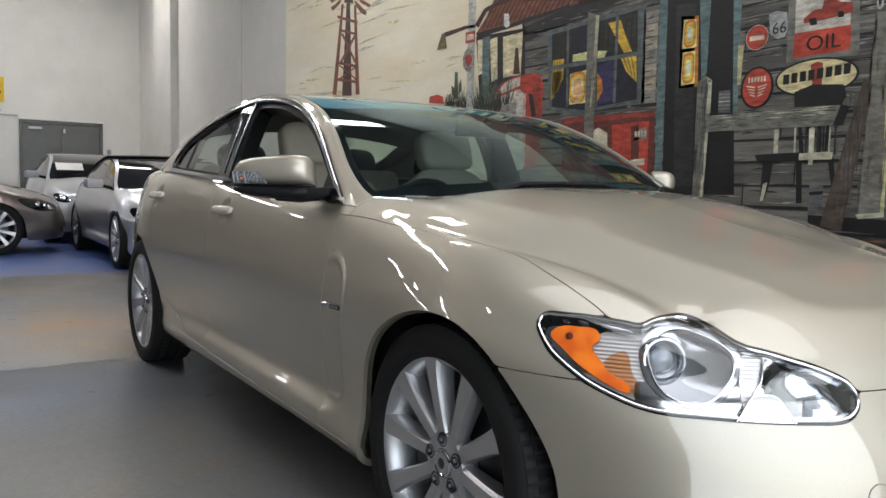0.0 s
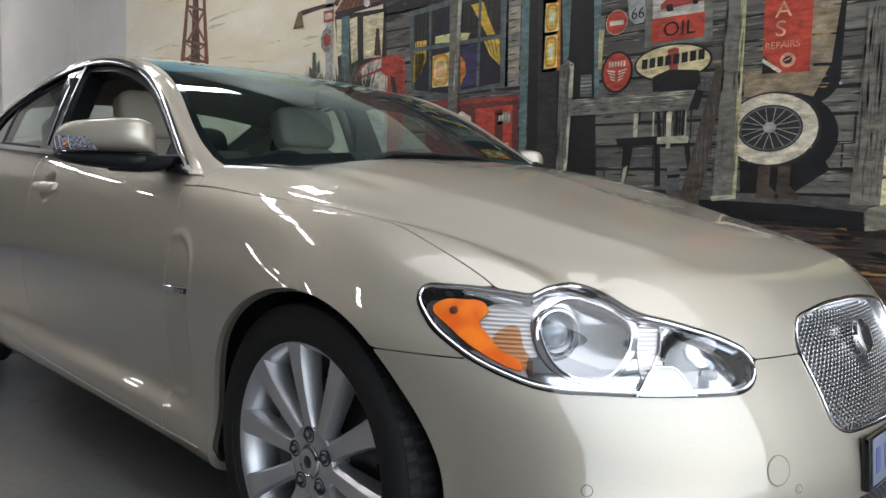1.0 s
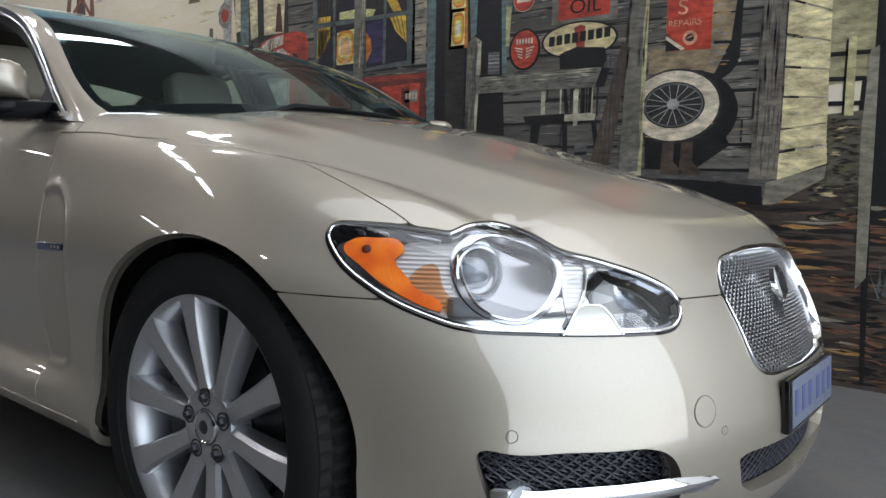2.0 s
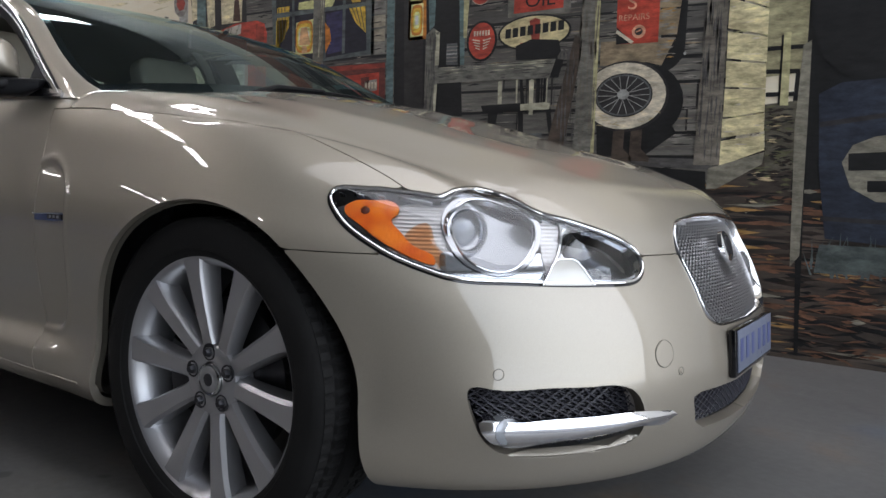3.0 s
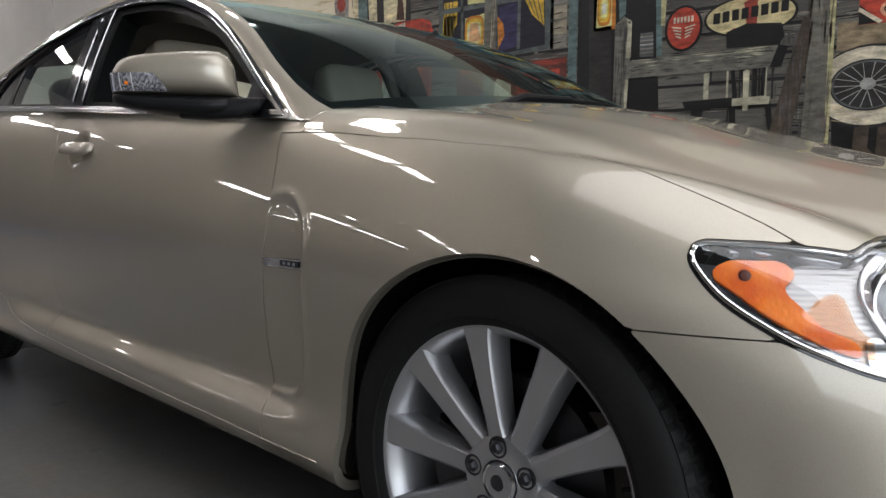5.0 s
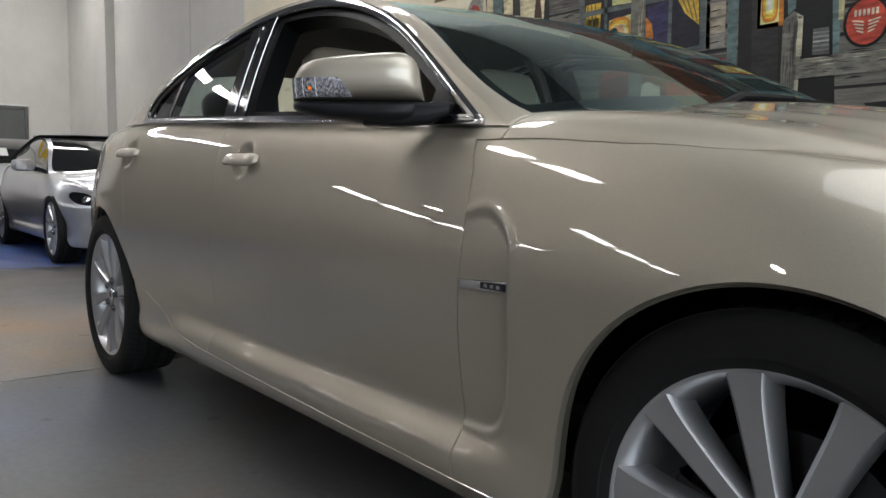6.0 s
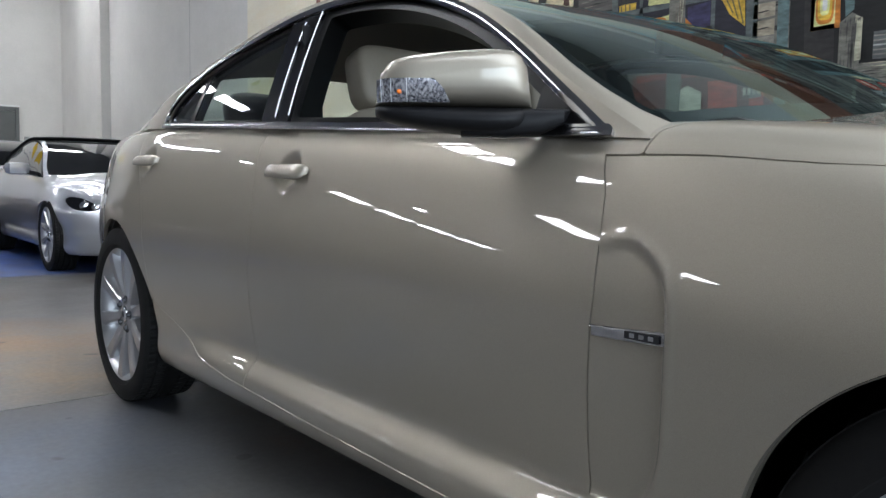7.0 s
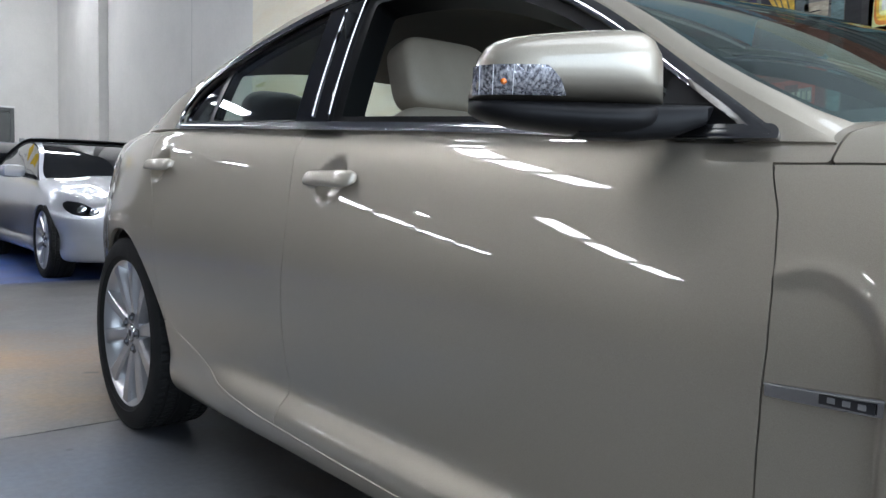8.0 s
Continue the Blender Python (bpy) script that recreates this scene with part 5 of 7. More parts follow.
# Lamplight behind the curtains and in the door, from dull orange to pale yellow.
mural_shape("violet_pane", "violet", 4.4, (-2.315, 1.85), (-2.175, 1.86), (-2.17, 1.60), (-2.30, 1.585))
for grow, colour, layer in ((1.0, "amber_paint", 5.1), (0.84, "yellow", 5.3), (0.62, "glow", 5.5), (0.40, "bulb", 5.6)):
    mural_shape("lamp_halo", colour, layer, *squircle(-2.512, 1.715, 0.080 * (0.3 + 0.7 * grow), 0.108 * grow))
for za, zb in ((1.862, 2.028), (1.648, 1.836)):
    for grow, colour, layer in ((0.92, "amber_paint", 5.2), (0.72, "yellow", 5.4), (0.48, "glow", 5.6), (0.25, "bulb", 5.8)):
        hw, hh = 0.047 * grow, (zb - za) / 2 * (grow + 0.06)
        mural_shape("pane_light", colour, layer, *squircle(-1.570, (za + zb) / 2, hw, hh))
# The chair's spindles and slab seat, the banded jar on the rail and the hook on the post.
for i in range(8):
    x = -0.865 + 0.031 * i
    mural_shape("chair_spindle", "dark" if i % 3 else "post_light", 5.8, (x, 1.352), (x + 0.010, 1.352), (x + 0.013, 1.205), (x + 0.003, 1.205))
mural_shape("chair_slab", "near_black", 7.4, (-1.09, 1.214), (-0.83, 1.222), (-0.825, 1.176), (-1.07, 1.168))
mural_shape("chair_light", "post_light", 8.2, (-0.83, 1.216), (-0.672, 1.222), (-0.668, 1.188), (-0.83, 1.180))
for i in range(5):
    mural_shape("jar_band", "silver" if i == 2 else "grey_sign", 6.5, (-1.342, 1.478 + 0.021 * i), (-1.266, 1.477 + 0.021 * i), (-1.266, 1.484 + 0.021 * i), (-1.342, 1.485 + 0.021 * i))
mural_shape("post_hook", "silver", 9, (-0.478, 1.985), (-0.448, 1.985), (-0.445, 1.905), (-0.462, 1.893), (-0.478, 1.905))
mural_ring("post_hook_gap", "dark", 9.4, -0.462, 1.935, 0.008, 0.025, 12)
# Grain along the posts, the rail and the plank.
for x0, x1, z0, z1, n, seed, layer in ((-1.495, -1.40, 0.97, 1.65, 40, 71, 8.5), (-0.49, -0.39, 0.92, 1.87, 60, 72, 8.6), (0.155, 0.262, 0.90, 1.75, 70, 73, 7.4), (-2.42, -2.33, 1.27, 2.17, 40, 74, 9.4), (-0.66, -0.50, 0.85, 1.50, 40, 75, 7.4)):
    bm, pick = bmesh.new(), random.Random(seed)
    for _ in range(n):
        x, z, h, w = pick.uniform(x0, x1), pick.uniform(z0, z1), pick.uniform(0.05, 0.25), pick.uniform(0.002, 0.006)
        bm.faces.new([bm.verts.new((px, -0.002 - 0.0012 * layer, pz)) for px, pz in ((x, z), (x + w, min(z1, z + h / 2)), (x + 0.003, min(z1 + 0.01, z + h)), (x - w, min(z1, z + h / 2)))])
    tagged(part("post_grain", bm, ink("porch" if seed % 2 else "wood_grey"), mural), kind="stuff")
mural_dashes("rail_grain", "dark", 8.5, -1.40, -0.64, 1.362, 1.445, 46, 81, (0.03, 0.14), (0.002, 0.006))
mural_dashes("rail_grain", "post_light", 8.6, -1.40, -0.66, 1.41, 1.448, 20, 82, (0.05, 0.2), (0.003, 0.007))
mural_dashes("siding_grain", "yellow_dull", 6.4, 0.276, 0.458, 0.92, 1.80, 26, 83, (0.03, 0.12), (0.003, 0.010), 0.15)
mural_dashes("siding_grain", "cream", 6.5, 0.276, 0.458, 0.95, 1.80, 22, 84, (0.03, 0.12), (0.003, 0.012), 0.15)
mural_dashes("whitewall_shade", "smoke", 6.6, -0.43, -0.03, 1.09, 1.18, 14, 85, (0.03, 0.10), (0.003, 0.008), 0.4)


# ---- the sedan ----
HUB_Z, ARCH = 0.337, 0.372
REAR_X = -2.909


def belt(x):
    """Height of the chrome strip under the side windows."""
    return np.interp(x, (-3.3, -2.9, -2.65, -1.73, -1.14, -0.93, -0.6, -0.3), (1.06, 1.054, 1.043, 0.998, 0.966, 0.952, 0.937, 0.925))


CANT = curve([(-0.57, 0.796, 0.936), (-0.81, 0.755, 1.068), (-1.01, 0.708, 1.190), (-1.21, 0.672, 1.280), (-1.45, 0.655, 1.350), (-1.7, 0.642, 1.378), (-2.0, 0.645, 1.370), (-2.3, 0.660, 1.325), (-2.6, 0.690, 1.248), (-2.85, 0.722, 1.165), (-3.1, 0.715, 1.095), (-3.45, 0.655, 1.050)], 160)
MIDDLE = curve([(-0.32, 0, 0.985), (-0.55, 0, 1.100), (-0.82, 0, 1.222), (-1.08, 0, 1.300), (-1.4, 0, 1.362), (-1.75, 0, 1.398), (-2.1, 0, 1.402), (-2.4, 0, 1.384), (-2.7, 0, 1.335), (-3.05, 0, 1.23), (-3.4, 0, 1.11), (-3.7, 0, 1.06)], 160)


def top_grid():
    s = np.linspace(0, 1, 70)[None, :]
    c, d = CANT[:, None], MIDDLE[:, None]
    x = c[..., 0] + (d[..., 0] - c[..., 0]) * (1 - (1 - s) ** 2.0)
    w = c[..., 1] * (1 - s)
    z = c[..., 2] + (d[..., 2] - c[..., 2]) * (1 - (1 - s) ** 2.4)
    q = np.stack(np.broadcast_arrays(np.linspace(0, 1, 160)[:, None], s), -1)
    return grid_skin(np.stack([x, -w, z], -1), q, flip=True)


def side_grid():
    r = np.linspace(0, 1, 50)[None, :]
    c = CANT[:, None]
    low = np.minimum(belt(c[..., 0]), c[..., 2] - 0.001)
    wide = np.interp(c[..., 0], (-3.45, -3.1, -2.9, -1.7, -0.56), (0.665, 0.742, 0.778, 0.806, 0.806))
    z = low + (c[..., 2] - low) * r
    w = wide + (c[..., 1] - wide) * r + 0.10 * (c[..., 2] - low) * r * (1 - r)
    x = np.broadcast_to(c[..., 0], z.shape)
    return grid_skin(np.stack([x, -w, z], -1), np.stack([x, z], -1), flip=True)


TOPSKIN, SIDE = top_grid(), side_grid()


def on_side(x, z, d=0.0):
    """A place on the side of the cabin."""
    cy, cz = (np.interp(-x, -CANT[:, 0], CANT[:, i]) for i in (1, 2))
    low = min(belt(x), cz - 0.001)
    wide = np.interp(x, (-3.45, -3.1, -2.9, -1.7, -0.56), (0.665, 0.742, 0.778, 0.806, 0.806))
    r = (z - low) / (cz - low)
    return np.array((x, -(wide + (cy - wide) * r + 0.10 * (cz - low) * r * (1 - r)) - d, z))

# Side window outline and its parts, in x and z.
GLAZED = np.concatenate([curve([(-0.650, 0.945), (-0.82, 1.058), (-1.0, 1.172), (-1.18, 1.258), (-1.4, 1.322), (-1.65, 1.352), (-1.9, 1.350), (-2.1, 1.325), (-2.38, 1.275), (-2.51, 1.240), (-2.62, 1.195), (-2.69, 1.14), (-2.712, 1.085), (-2.70, 1.052)], 60), np.stack([np.linspace(-2.68, -0.70, 24), belt(np.linspace(-2.68, -0.70, 24)) + 0.004], 1)])
# Headlamp outline, in distance round the nose and height.
LAMP = curve([(1.100, 0.727), (1.098, 0.739), (1.063, 0.747), (1.009, 0.746), (0.954, 0.742), (0.903, 0.737), (0.883, 0.737), (0.872, 0.744), (0.855, 0.750), (0.829, 0.753), (0.796, 0.749), (0.758, 0.741), (0.720, 0.729), (0.692, 0.717), (0.672, 0.710), (0.625, 0.701), (0.571, 0.689), (0.515, 0.675), (0.463, 0.657), (0.432, 0.638), (0.423, 0.614), (0.435, 0.593), (0.456, 0.580), (0.479, 0.575), (0.516, 0.574), (0.579, 0.575), (0.687, 0.578), (0.755, 0.580), (0.804, 0.581), (0.861, 0.588), (0.898, 0.599), (0.960, 0.622), (1.002, 0.643), (1.053, 0.673), (1.085, 0.702)], 130, closed=True)
FOG = curve([(0.834, 0.397), (0.79, 0.3985), (0.70, 0.399), (0.60, 0.398), (0.54, 0.396), (0.500, 0.380), (0.478, 0.335), (0.488, 0.295), (0.540, 0.276), (0.64, 0.268), (0.730, 0.268), (0.786, 0.280), (0.818, 0.320), (0.832, 0.365)], 80, closed=True)
GRILLE = curve([(0.0, 0.706), (0.12, 0.704), (0.22, 0.695), (0.272, 0.680), (0.286, 0.655), (0.284, 0.610), (0.272, 0.550), (0.258, 0.505), (0.235, 0.488), (0.16, 0.476), (0.0, 0.472)], 50)
GRILLE = np.concatenate([GRILLE, GRILLE[::-1] * (-1, 1)])
INTAKE = np.array([(0.0, 0.350), (0.12, 0.346), (0.30, 0.352), (0.33, 0.345), (0.318, 0.290), (0.28, 0.268), (0.0, 0.255)])
INTAKE = np.concatenate([INTAKE, INTAKE[::-1] * (-1, 1)])

X, Y, Z, U = (lambda s: s.v[:, 0]), (lambda s: s.v[:, 1]), (lambda s: s.v[:, 2]), (lambda s: s.q[:, 0])
flat = lambda s: np.stack([U(s), Z(s)], 1)
sided = lambda s: np.stack([X(s), Z(s)], 1)
least = lambda *g: np.minimum.reduce(g)
most = lambda *g: np.maximum.reduce(g)
GAP = 0.0011


def arch(s):
    """Distance outside the two wheel openings."""
    out = []
    for cx in (0.004, REAR_X):
        low = np.clip(HUB_Z - Z(s), 0, 1)
        out.append(np.where(Z(s) > HUB_Z, np.hypot(X(s) - cx, Z(s) - HUB_Z), np.abs(X(s) - cx)) - ARCH - 0.12 * low)
    return least(*out)


front_seam = lambda s: X(s) - np.interp(Z(s), (0.27, 0.38, 0.48, 0.60, 0.69, 0.78, 0.85, 0.92, 0.96), (-0.612, -0.615, -0.606, -0.597, -0.595, -0.601, -0.611, -0.640, -0.66))
mid_seam = lambda s: X(s) - np.interp(Z(s), (0.27, 0.60, 0.70, 0.80, 0.90, 0.95, 1.02), (-1.80, -1.772, -1.769, -1.781, -1.810, -1.835, -1.86))
rear_seam = lambda s: X(s) - np.interp(Z(s), (0.33, 0.42, 0.50, 0.60, 0.72, 0.82, 0.93, 1.0, 1.06), (-2.45, -2.535, -2.548, -2.555, -2.575, -2.626, -2.72, -2.78, -2.84))
sill_seam = lambda s: Z(s) - np.interp(X(s), (-2.56, -2.45, -2.2, -2.14, -1.9, -1.5, -1.0, -0.4, -0.35), (0.44, 0.41, 0.336, 0.317, 0.294, 0.279, 0.266, 0.258, 0.258))
bonnet_line = lambda s: np.interp(X(s), (-0.60, -0.475, -0.289, -0.144, -0.016, 0.061, 0.144, 0.223, 0.291, 0.358, 0.45, 0.46), (0.828, 0.826, 0.824, 0.811, 0.783, 0.768, 0.759, 0.752, 0.744, 0.736, 0.73, 1.2)) - np.abs(Y(s))
nose_seam = lambda s: Z(s) - 0.627
cowl = lambda s: X(s) - (-0.565 + 0.245 * (1 - np.clip(np.abs(Y(s)) / 0.78, 0, 1) ** 2))
under_belt = lambda s: belt(X(s)) + 0.004 - Z(s)
lamp_out = lambda s: -inside(LAMP, flat(s))


def recess_handle(skin, hx, hz):
    """A thumb bowl pressed into the door behind a handle."""
    d = np.hypot((X(skin) - hx) / 0.055, (Z(skin) - hz) / 0.050)
    return skin.moved(-0.020 * np.clip((1 - d) / 0.55, 0, 1) ** 0.8).renewed()


def vent_press(skin):
    """The upright side vent: a raised lip round a shallow pocket behind the front wheel."""
    line = curve([(-0.592, 0.770), (-0.552, 0.779), (-0.506, 0.762), (-0.477, 0.732), (-0.463, 0.682), (-0.461, 0.640), (-0.469, 0.517), (-0.498, 0.411), (-0.528, 0.378), (-0.575, 0.372)], 60)
    line = np.concatenate([line, [(-0.63, 0.372), (-0.63, 0.770)]])
    d = inside(line, sided(skin))
    slope = np.interp(X(skin), (-0.60, -0.47), (0.10, 1.0))
    return skin.moved(-0.010 * slope * np.clip((d + 0.001) / 0.009, 0, 1) + 0.0032 * np.exp(-(((d + 0.007) / 0.009) ** 2))).renewed()


sedan = empty("sedan", label="champagne metallic four-door sedan with chrome trim and open front window", category="car")
HANDLES = ((-1.625, 0.886), (-2.63, 0.926))
fine_body = BODY
ENGINE = fine_body.cut(lambda s: X(s) + 0.75)
FLANK = fine_body.cut(lambda s: least(-0.3 - X(s), X(s) + 3.9))

bonnet = ENGINE.cut(lambda s: least(bonnet_line(s) - GAP, cowl(s), nose_seam(s) - GAP, lamp_out(s) - GAP, -inside(GRILLE, flat(s)) - 0.004))
part("bonnet", skin_mesh("bonnet", bonnet, rim=0.012, both=True), PAINT, sedan)
fender = vent_press(ENGINE.cut(lambda s: least(-bonnet_line(s) - GAP, front_seam(s) - GAP, most(nose_seam(s) - GAP, -0.1 - X(s)), lamp_out(s) - GAP, arch(s), U(s) - 0.4)))
for side in (False, True):
    part("front_wing", skin_mesh("front_wing", fender, rim=0.014, mirror=side), PAINT, sedan)
bumper = ENGINE.cut(lambda s: least(-nose_seam(s) - GAP, lamp_out(s) - GAP, arch(s), X(s) + 0.1, -inside(FOG, flat(s)), -inside(GRILLE, flat(s)) - 0.004, -inside(INTAKE, flat(s))))
scuttle = ENGINE.cut(lambda s: least(bonnet_line(s) - GAP, -cowl(s) - 0.003, X(s) + 0.74))
part("scuttle", skin_mesh("scuttle", scuttle.cut(lambda s: 0.715 - np.abs(Y(s))).moved(-0.012), rim=0.01, both=True), BLACK, sedan)
for side in (False, True):
    part("pillar_foot", skin_mesh("pillar_foot", scuttle.cut(lambda s: np.abs(Y(s)) - 0.715).cut(lambda s: Z(s) - 0.5), rim=0.01, mirror=side), PAINT, sedan)
BUMPER = part("front_bumper", skin_mesh("front_bumper", bumper, rim=0.025, both=True), PAINT, sedan)

doors = FLANK.cut(lambda s: least(-front_seam(s) - GAP, under_belt(s), sill_seam(s) - GAP, arch(s), rear_seam(s) - GAP))
front_door = recess_handle(doors.cut(lambda s: mid_seam(s) - GAP), *(HANDLES[0][0] - 0.005, HANDLES[0][1]))
rear_door = recess_handle(doors.cut(lambda s: -mid_seam(s) - GAP), *(HANDLES[1][0] - 0.005, HANDLES[1][1]))
DOORS = []
for side in (False, True):
    DOORS.append(part("front_door", skin_mesh("front_door", front_door, rim=0.014, mirror=side), PAINT, sedan))
    DOORS.append(part("rear_door", skin_mesh("rear_door", rear_door, rim=0.014, mirror=side), PAINT, sedan))
sill = FLANK.cut(lambda s: least(-sill_seam(s) - GAP, arch(s), X(s) - REAR_X, 0.45 - Z(s)))
for side in (False, True):
    part("sill", skin_mesh("sill", sill, rim=0.02, mirror=side), PAINT, sedan)
def flank_at(x, z, d=0.0):
    """A place low on the flank at x and z, d metres out."""
    col = int(np.argmin(np.abs(SHEET[60, :, 0] - x)))
    return np.array((x, float(np.interp(z, SHEET[:60, col, 2], SHEET[:60, col, 1])) - d, z))


for side in (False, True):
    k = -1 if side else 1
    line = [(x, float(np.interp(x, (-2.45, -2.2, -2.14, -1.9, -1.5, -1.0, -0.4), (0.41, 0.336, 0.317, 0.294, 0.279, 0.266, 0.258)))) for x in np.linspace(-2.43, -0.43, 60)]
    part("door_bottom_edge", tube(bmesh.new(), [flank_at(x, z + 0.002, 0.0004) * (1, k, 1) for x, z in line], 0.0022, 6), PAINT, sedan)
quarter = fine_body.cut(lambda s: least(-rear_seam(s) - GAP, arch(s), most(sill_seam(s), REAR_X - X(s)), most(under_belt(s), -3.3 - X(s))))
part("rear_quarter", skin_mesh("rear_quarter", quarter, rim=0.014, both=True), PAINT, sedan)
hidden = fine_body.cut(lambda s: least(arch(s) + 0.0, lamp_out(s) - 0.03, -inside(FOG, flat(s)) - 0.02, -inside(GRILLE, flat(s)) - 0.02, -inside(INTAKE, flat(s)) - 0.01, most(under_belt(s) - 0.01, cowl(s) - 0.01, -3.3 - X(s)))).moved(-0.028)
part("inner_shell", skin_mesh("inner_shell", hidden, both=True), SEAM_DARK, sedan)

# Roof, pillars and glass.
SCREEN_TOP, REAR_TOP = 0.335, 0.715
screen_out = lambda s: least(s.q[:, 1] - np.interp(s.q[:, 0], (0, 0.012, 0.03, 0.06, 0.10, 0.28, SCREEN_TOP), (0.10, 0.066, 0.050, 0.044, 0.046, 0.074, 0.094)), (SCREEN_TOP - s.q[:, 0]) * 2.2)
rear_out = lambda s: least(s.q[:, 1] - 0.14, (s.q[:, 0] - REAR_TOP) * 2.2, (0.93 - s.q[:, 0]) * 2.2)
roof = TOPSKIN.cut(lambda s: least(-screen_out(s), -rear_out(s)))
post = np.interp(roof.q[:, 0], (0, 0.012, 0.03, 0.06, 0.10, 0.28, SCREEN_TOP), (0.10, 0.066, 0.050, 0.044, 0.046, 0.074, 0.094))
across = np.clip(roof.q[:, 1] / post, 0, 1)
roof = roof.moved(0.008 * np.sin(np.pi * across ** 1.25) * np.clip((SCREEN_TOP - roof.q[:, 0]) / 0.07, 0, 1) * np.clip(roof.q[:, 0] / 0.04, 0, 1)).renewed()
part("roof", skin_mesh("roof", roof, rim=0.012, both=True), PAINT, sedan)
windscreen = TOPSKIN.cut(lambda s: screen_out(s) - 0.003).moved(-0.003)
part("windscreen", skin_mesh("windscreen", windscreen, both=True), SCREEN_GLASS, sedan, "laminated windscreen with a blue shade band").visible_shadow = False
frit = windscreen.cut(lambda s: -least(screen_out(s) - 0.028, (s.q[:, 0] - 0.030) * 2.2)).moved(-0.004)
part("screen_border", skin_mesh("screen_border", frit, both=True), GLOSS_BLACK, sedan)
shade = windscreen.cut(lambda s: least(screen_out(s) - 0.02, 0.19 - (SCREEN_TOP - s.q[:, 0]) * 2.2)).moved(-0.003)
part("shade_band", skin_mesh("shade_band", shade, both=True), BLUE_GLASS, sedan).visible_shadow = False
part("rear_screen", skin_mesh("rear_screen", TOPSKIN.cut(lambda s: rear_out(s) - 0.002).moved(-0.003), both=True), GLASS, sedan).visible_shadow = False

glazed = lambda s: inside(GLAZED, sided(s))
pillar_b = lambda s: X(s) - np.interp(Z(s), (1.0, 1.34), (-1.815, -1.86))
for side in (False, True):
    k = -1 if side else 1
    part("window_pillar", skin_mesh("window_pillar", SIDE.cut(lambda s: -glazed(s) - 0.004), rim=0.01, mirror=side), PAINT, sedan)
    ring = SIDE.cut(lambda s: least(glazed(s) + 0.006, 0.014 - glazed(s)))
    part("window_trim", skin_mesh("window_trim", ring.moved(0.006 + 0.003 * np.clip(1 - ((glazed(ring) - 0.004) / 0.010) ** 2, 0, 1)).renewed(), rim=0.009, mirror=side), TRIM, sedan, "chrome window surround")
    strip = SIDE.cut(lambda s: least(0.019 - (Z(s) - belt(X(s))), -0.64 - X(s), X(s) + 2.72))
    part("belt_trim", skin_mesh("belt_trim", strip.moved(0.008), rim=0.01, mirror=side), TRIM, sedan, "chrome waist strip")
    inner = SIDE.cut(lambda s: glazed(s) - 0.013)
    post = inner.cut(lambda s: least(pillar_b(s) + 0.085, 0.075 - pillar_b(s)))
    part("centre_pillar", skin_mesh("centre_pillar", post, rim=0.03, mirror=side), GLOSS_BLACK, sedan, "gloss black pillar cover")
    for shift in (0.078, 0.0):
        line = [(np.interp(z, (1.0, 1.34), (-1.815, -1.86)) + shift, z) for z in np.linspace(1.012, 1.345, 14)]
        part("pillar_trim", tube(bmesh.new(), [on_side(x, z, 0.003) * (1, k, 1) for x, z in line if inside(GLAZED, np.array([(x, z)]))[0] > 0.010], 0.0034, 8), TRIM, sedan)
    front = inner.cut(lambda s: pillar_b(s) - 0.075)
    frame_f = front.cut(lambda s: -least(glazed(s) - 0.034, pillar_b(s) - 0.118))
    part("door_frame", skin_mesh("door_frame", frame_f.moved(-0.010), rim=0.06, mirror=side), FRAME_BLACK, sedan, "black door frame and window channel")
    sail = front.cut(lambda s: least(X(s) + 0.83, glazed(s) - 0.012))
    part("mirror_sail", skin_mesh("mirror_sail", sail.moved(-0.001), rim=0.01, mirror=side), BLACK, sedan)
    rear = inner.cut(lambda s: -pillar_b(s) - 0.083)
    divider = lambda s: X(s) + 2.487
    frame_r = rear.cut(lambda s: -least(glazed(s) - 0.028, -pillar_b(s) - 0.095, np.abs(divider(s)) - 0.02, 1.0 + 0 * X(s)))
    part("door_frame", skin_mesh("door_frame", frame_r.moved(-0.010), rim=0.03, mirror=side), FRAME_BLACK, sedan, "black door frame and window channel")
    bar = rear.cut(lambda s: 0.007 - np.abs(divider(s)))
    part("divider_bar", skin_mesh("divider_bar", bar.moved(0.003), rim=0.006, mirror=side), CHROME, sedan)
    pane = rear.cut(lambda s: least(glazed(s) - 0.02, divider(s) - 0.004))
    part("rear_window", skin_mesh("rear_window", pane.moved(-0.012), mirror=side), GLASS, sedan).visible_shadow = False
    pane = rear.cut(lambda s: least(glazed(s) - 0.02, -divider(s) - 0.004))
    part("quarter_window", skin_mesh("quarter_window", pane.moved(-0.010), mirror=side), DARK_GLASS, sedan)
    if side:
        pane = front.cut(lambda s: least(glazed(s) - 0.02, pillar_b(s) - 0.08))
        part("front_window", skin_mesh("front_window", pane.moved(-0.012), mirror=side), GLASS, sedan).visible_shadow = False


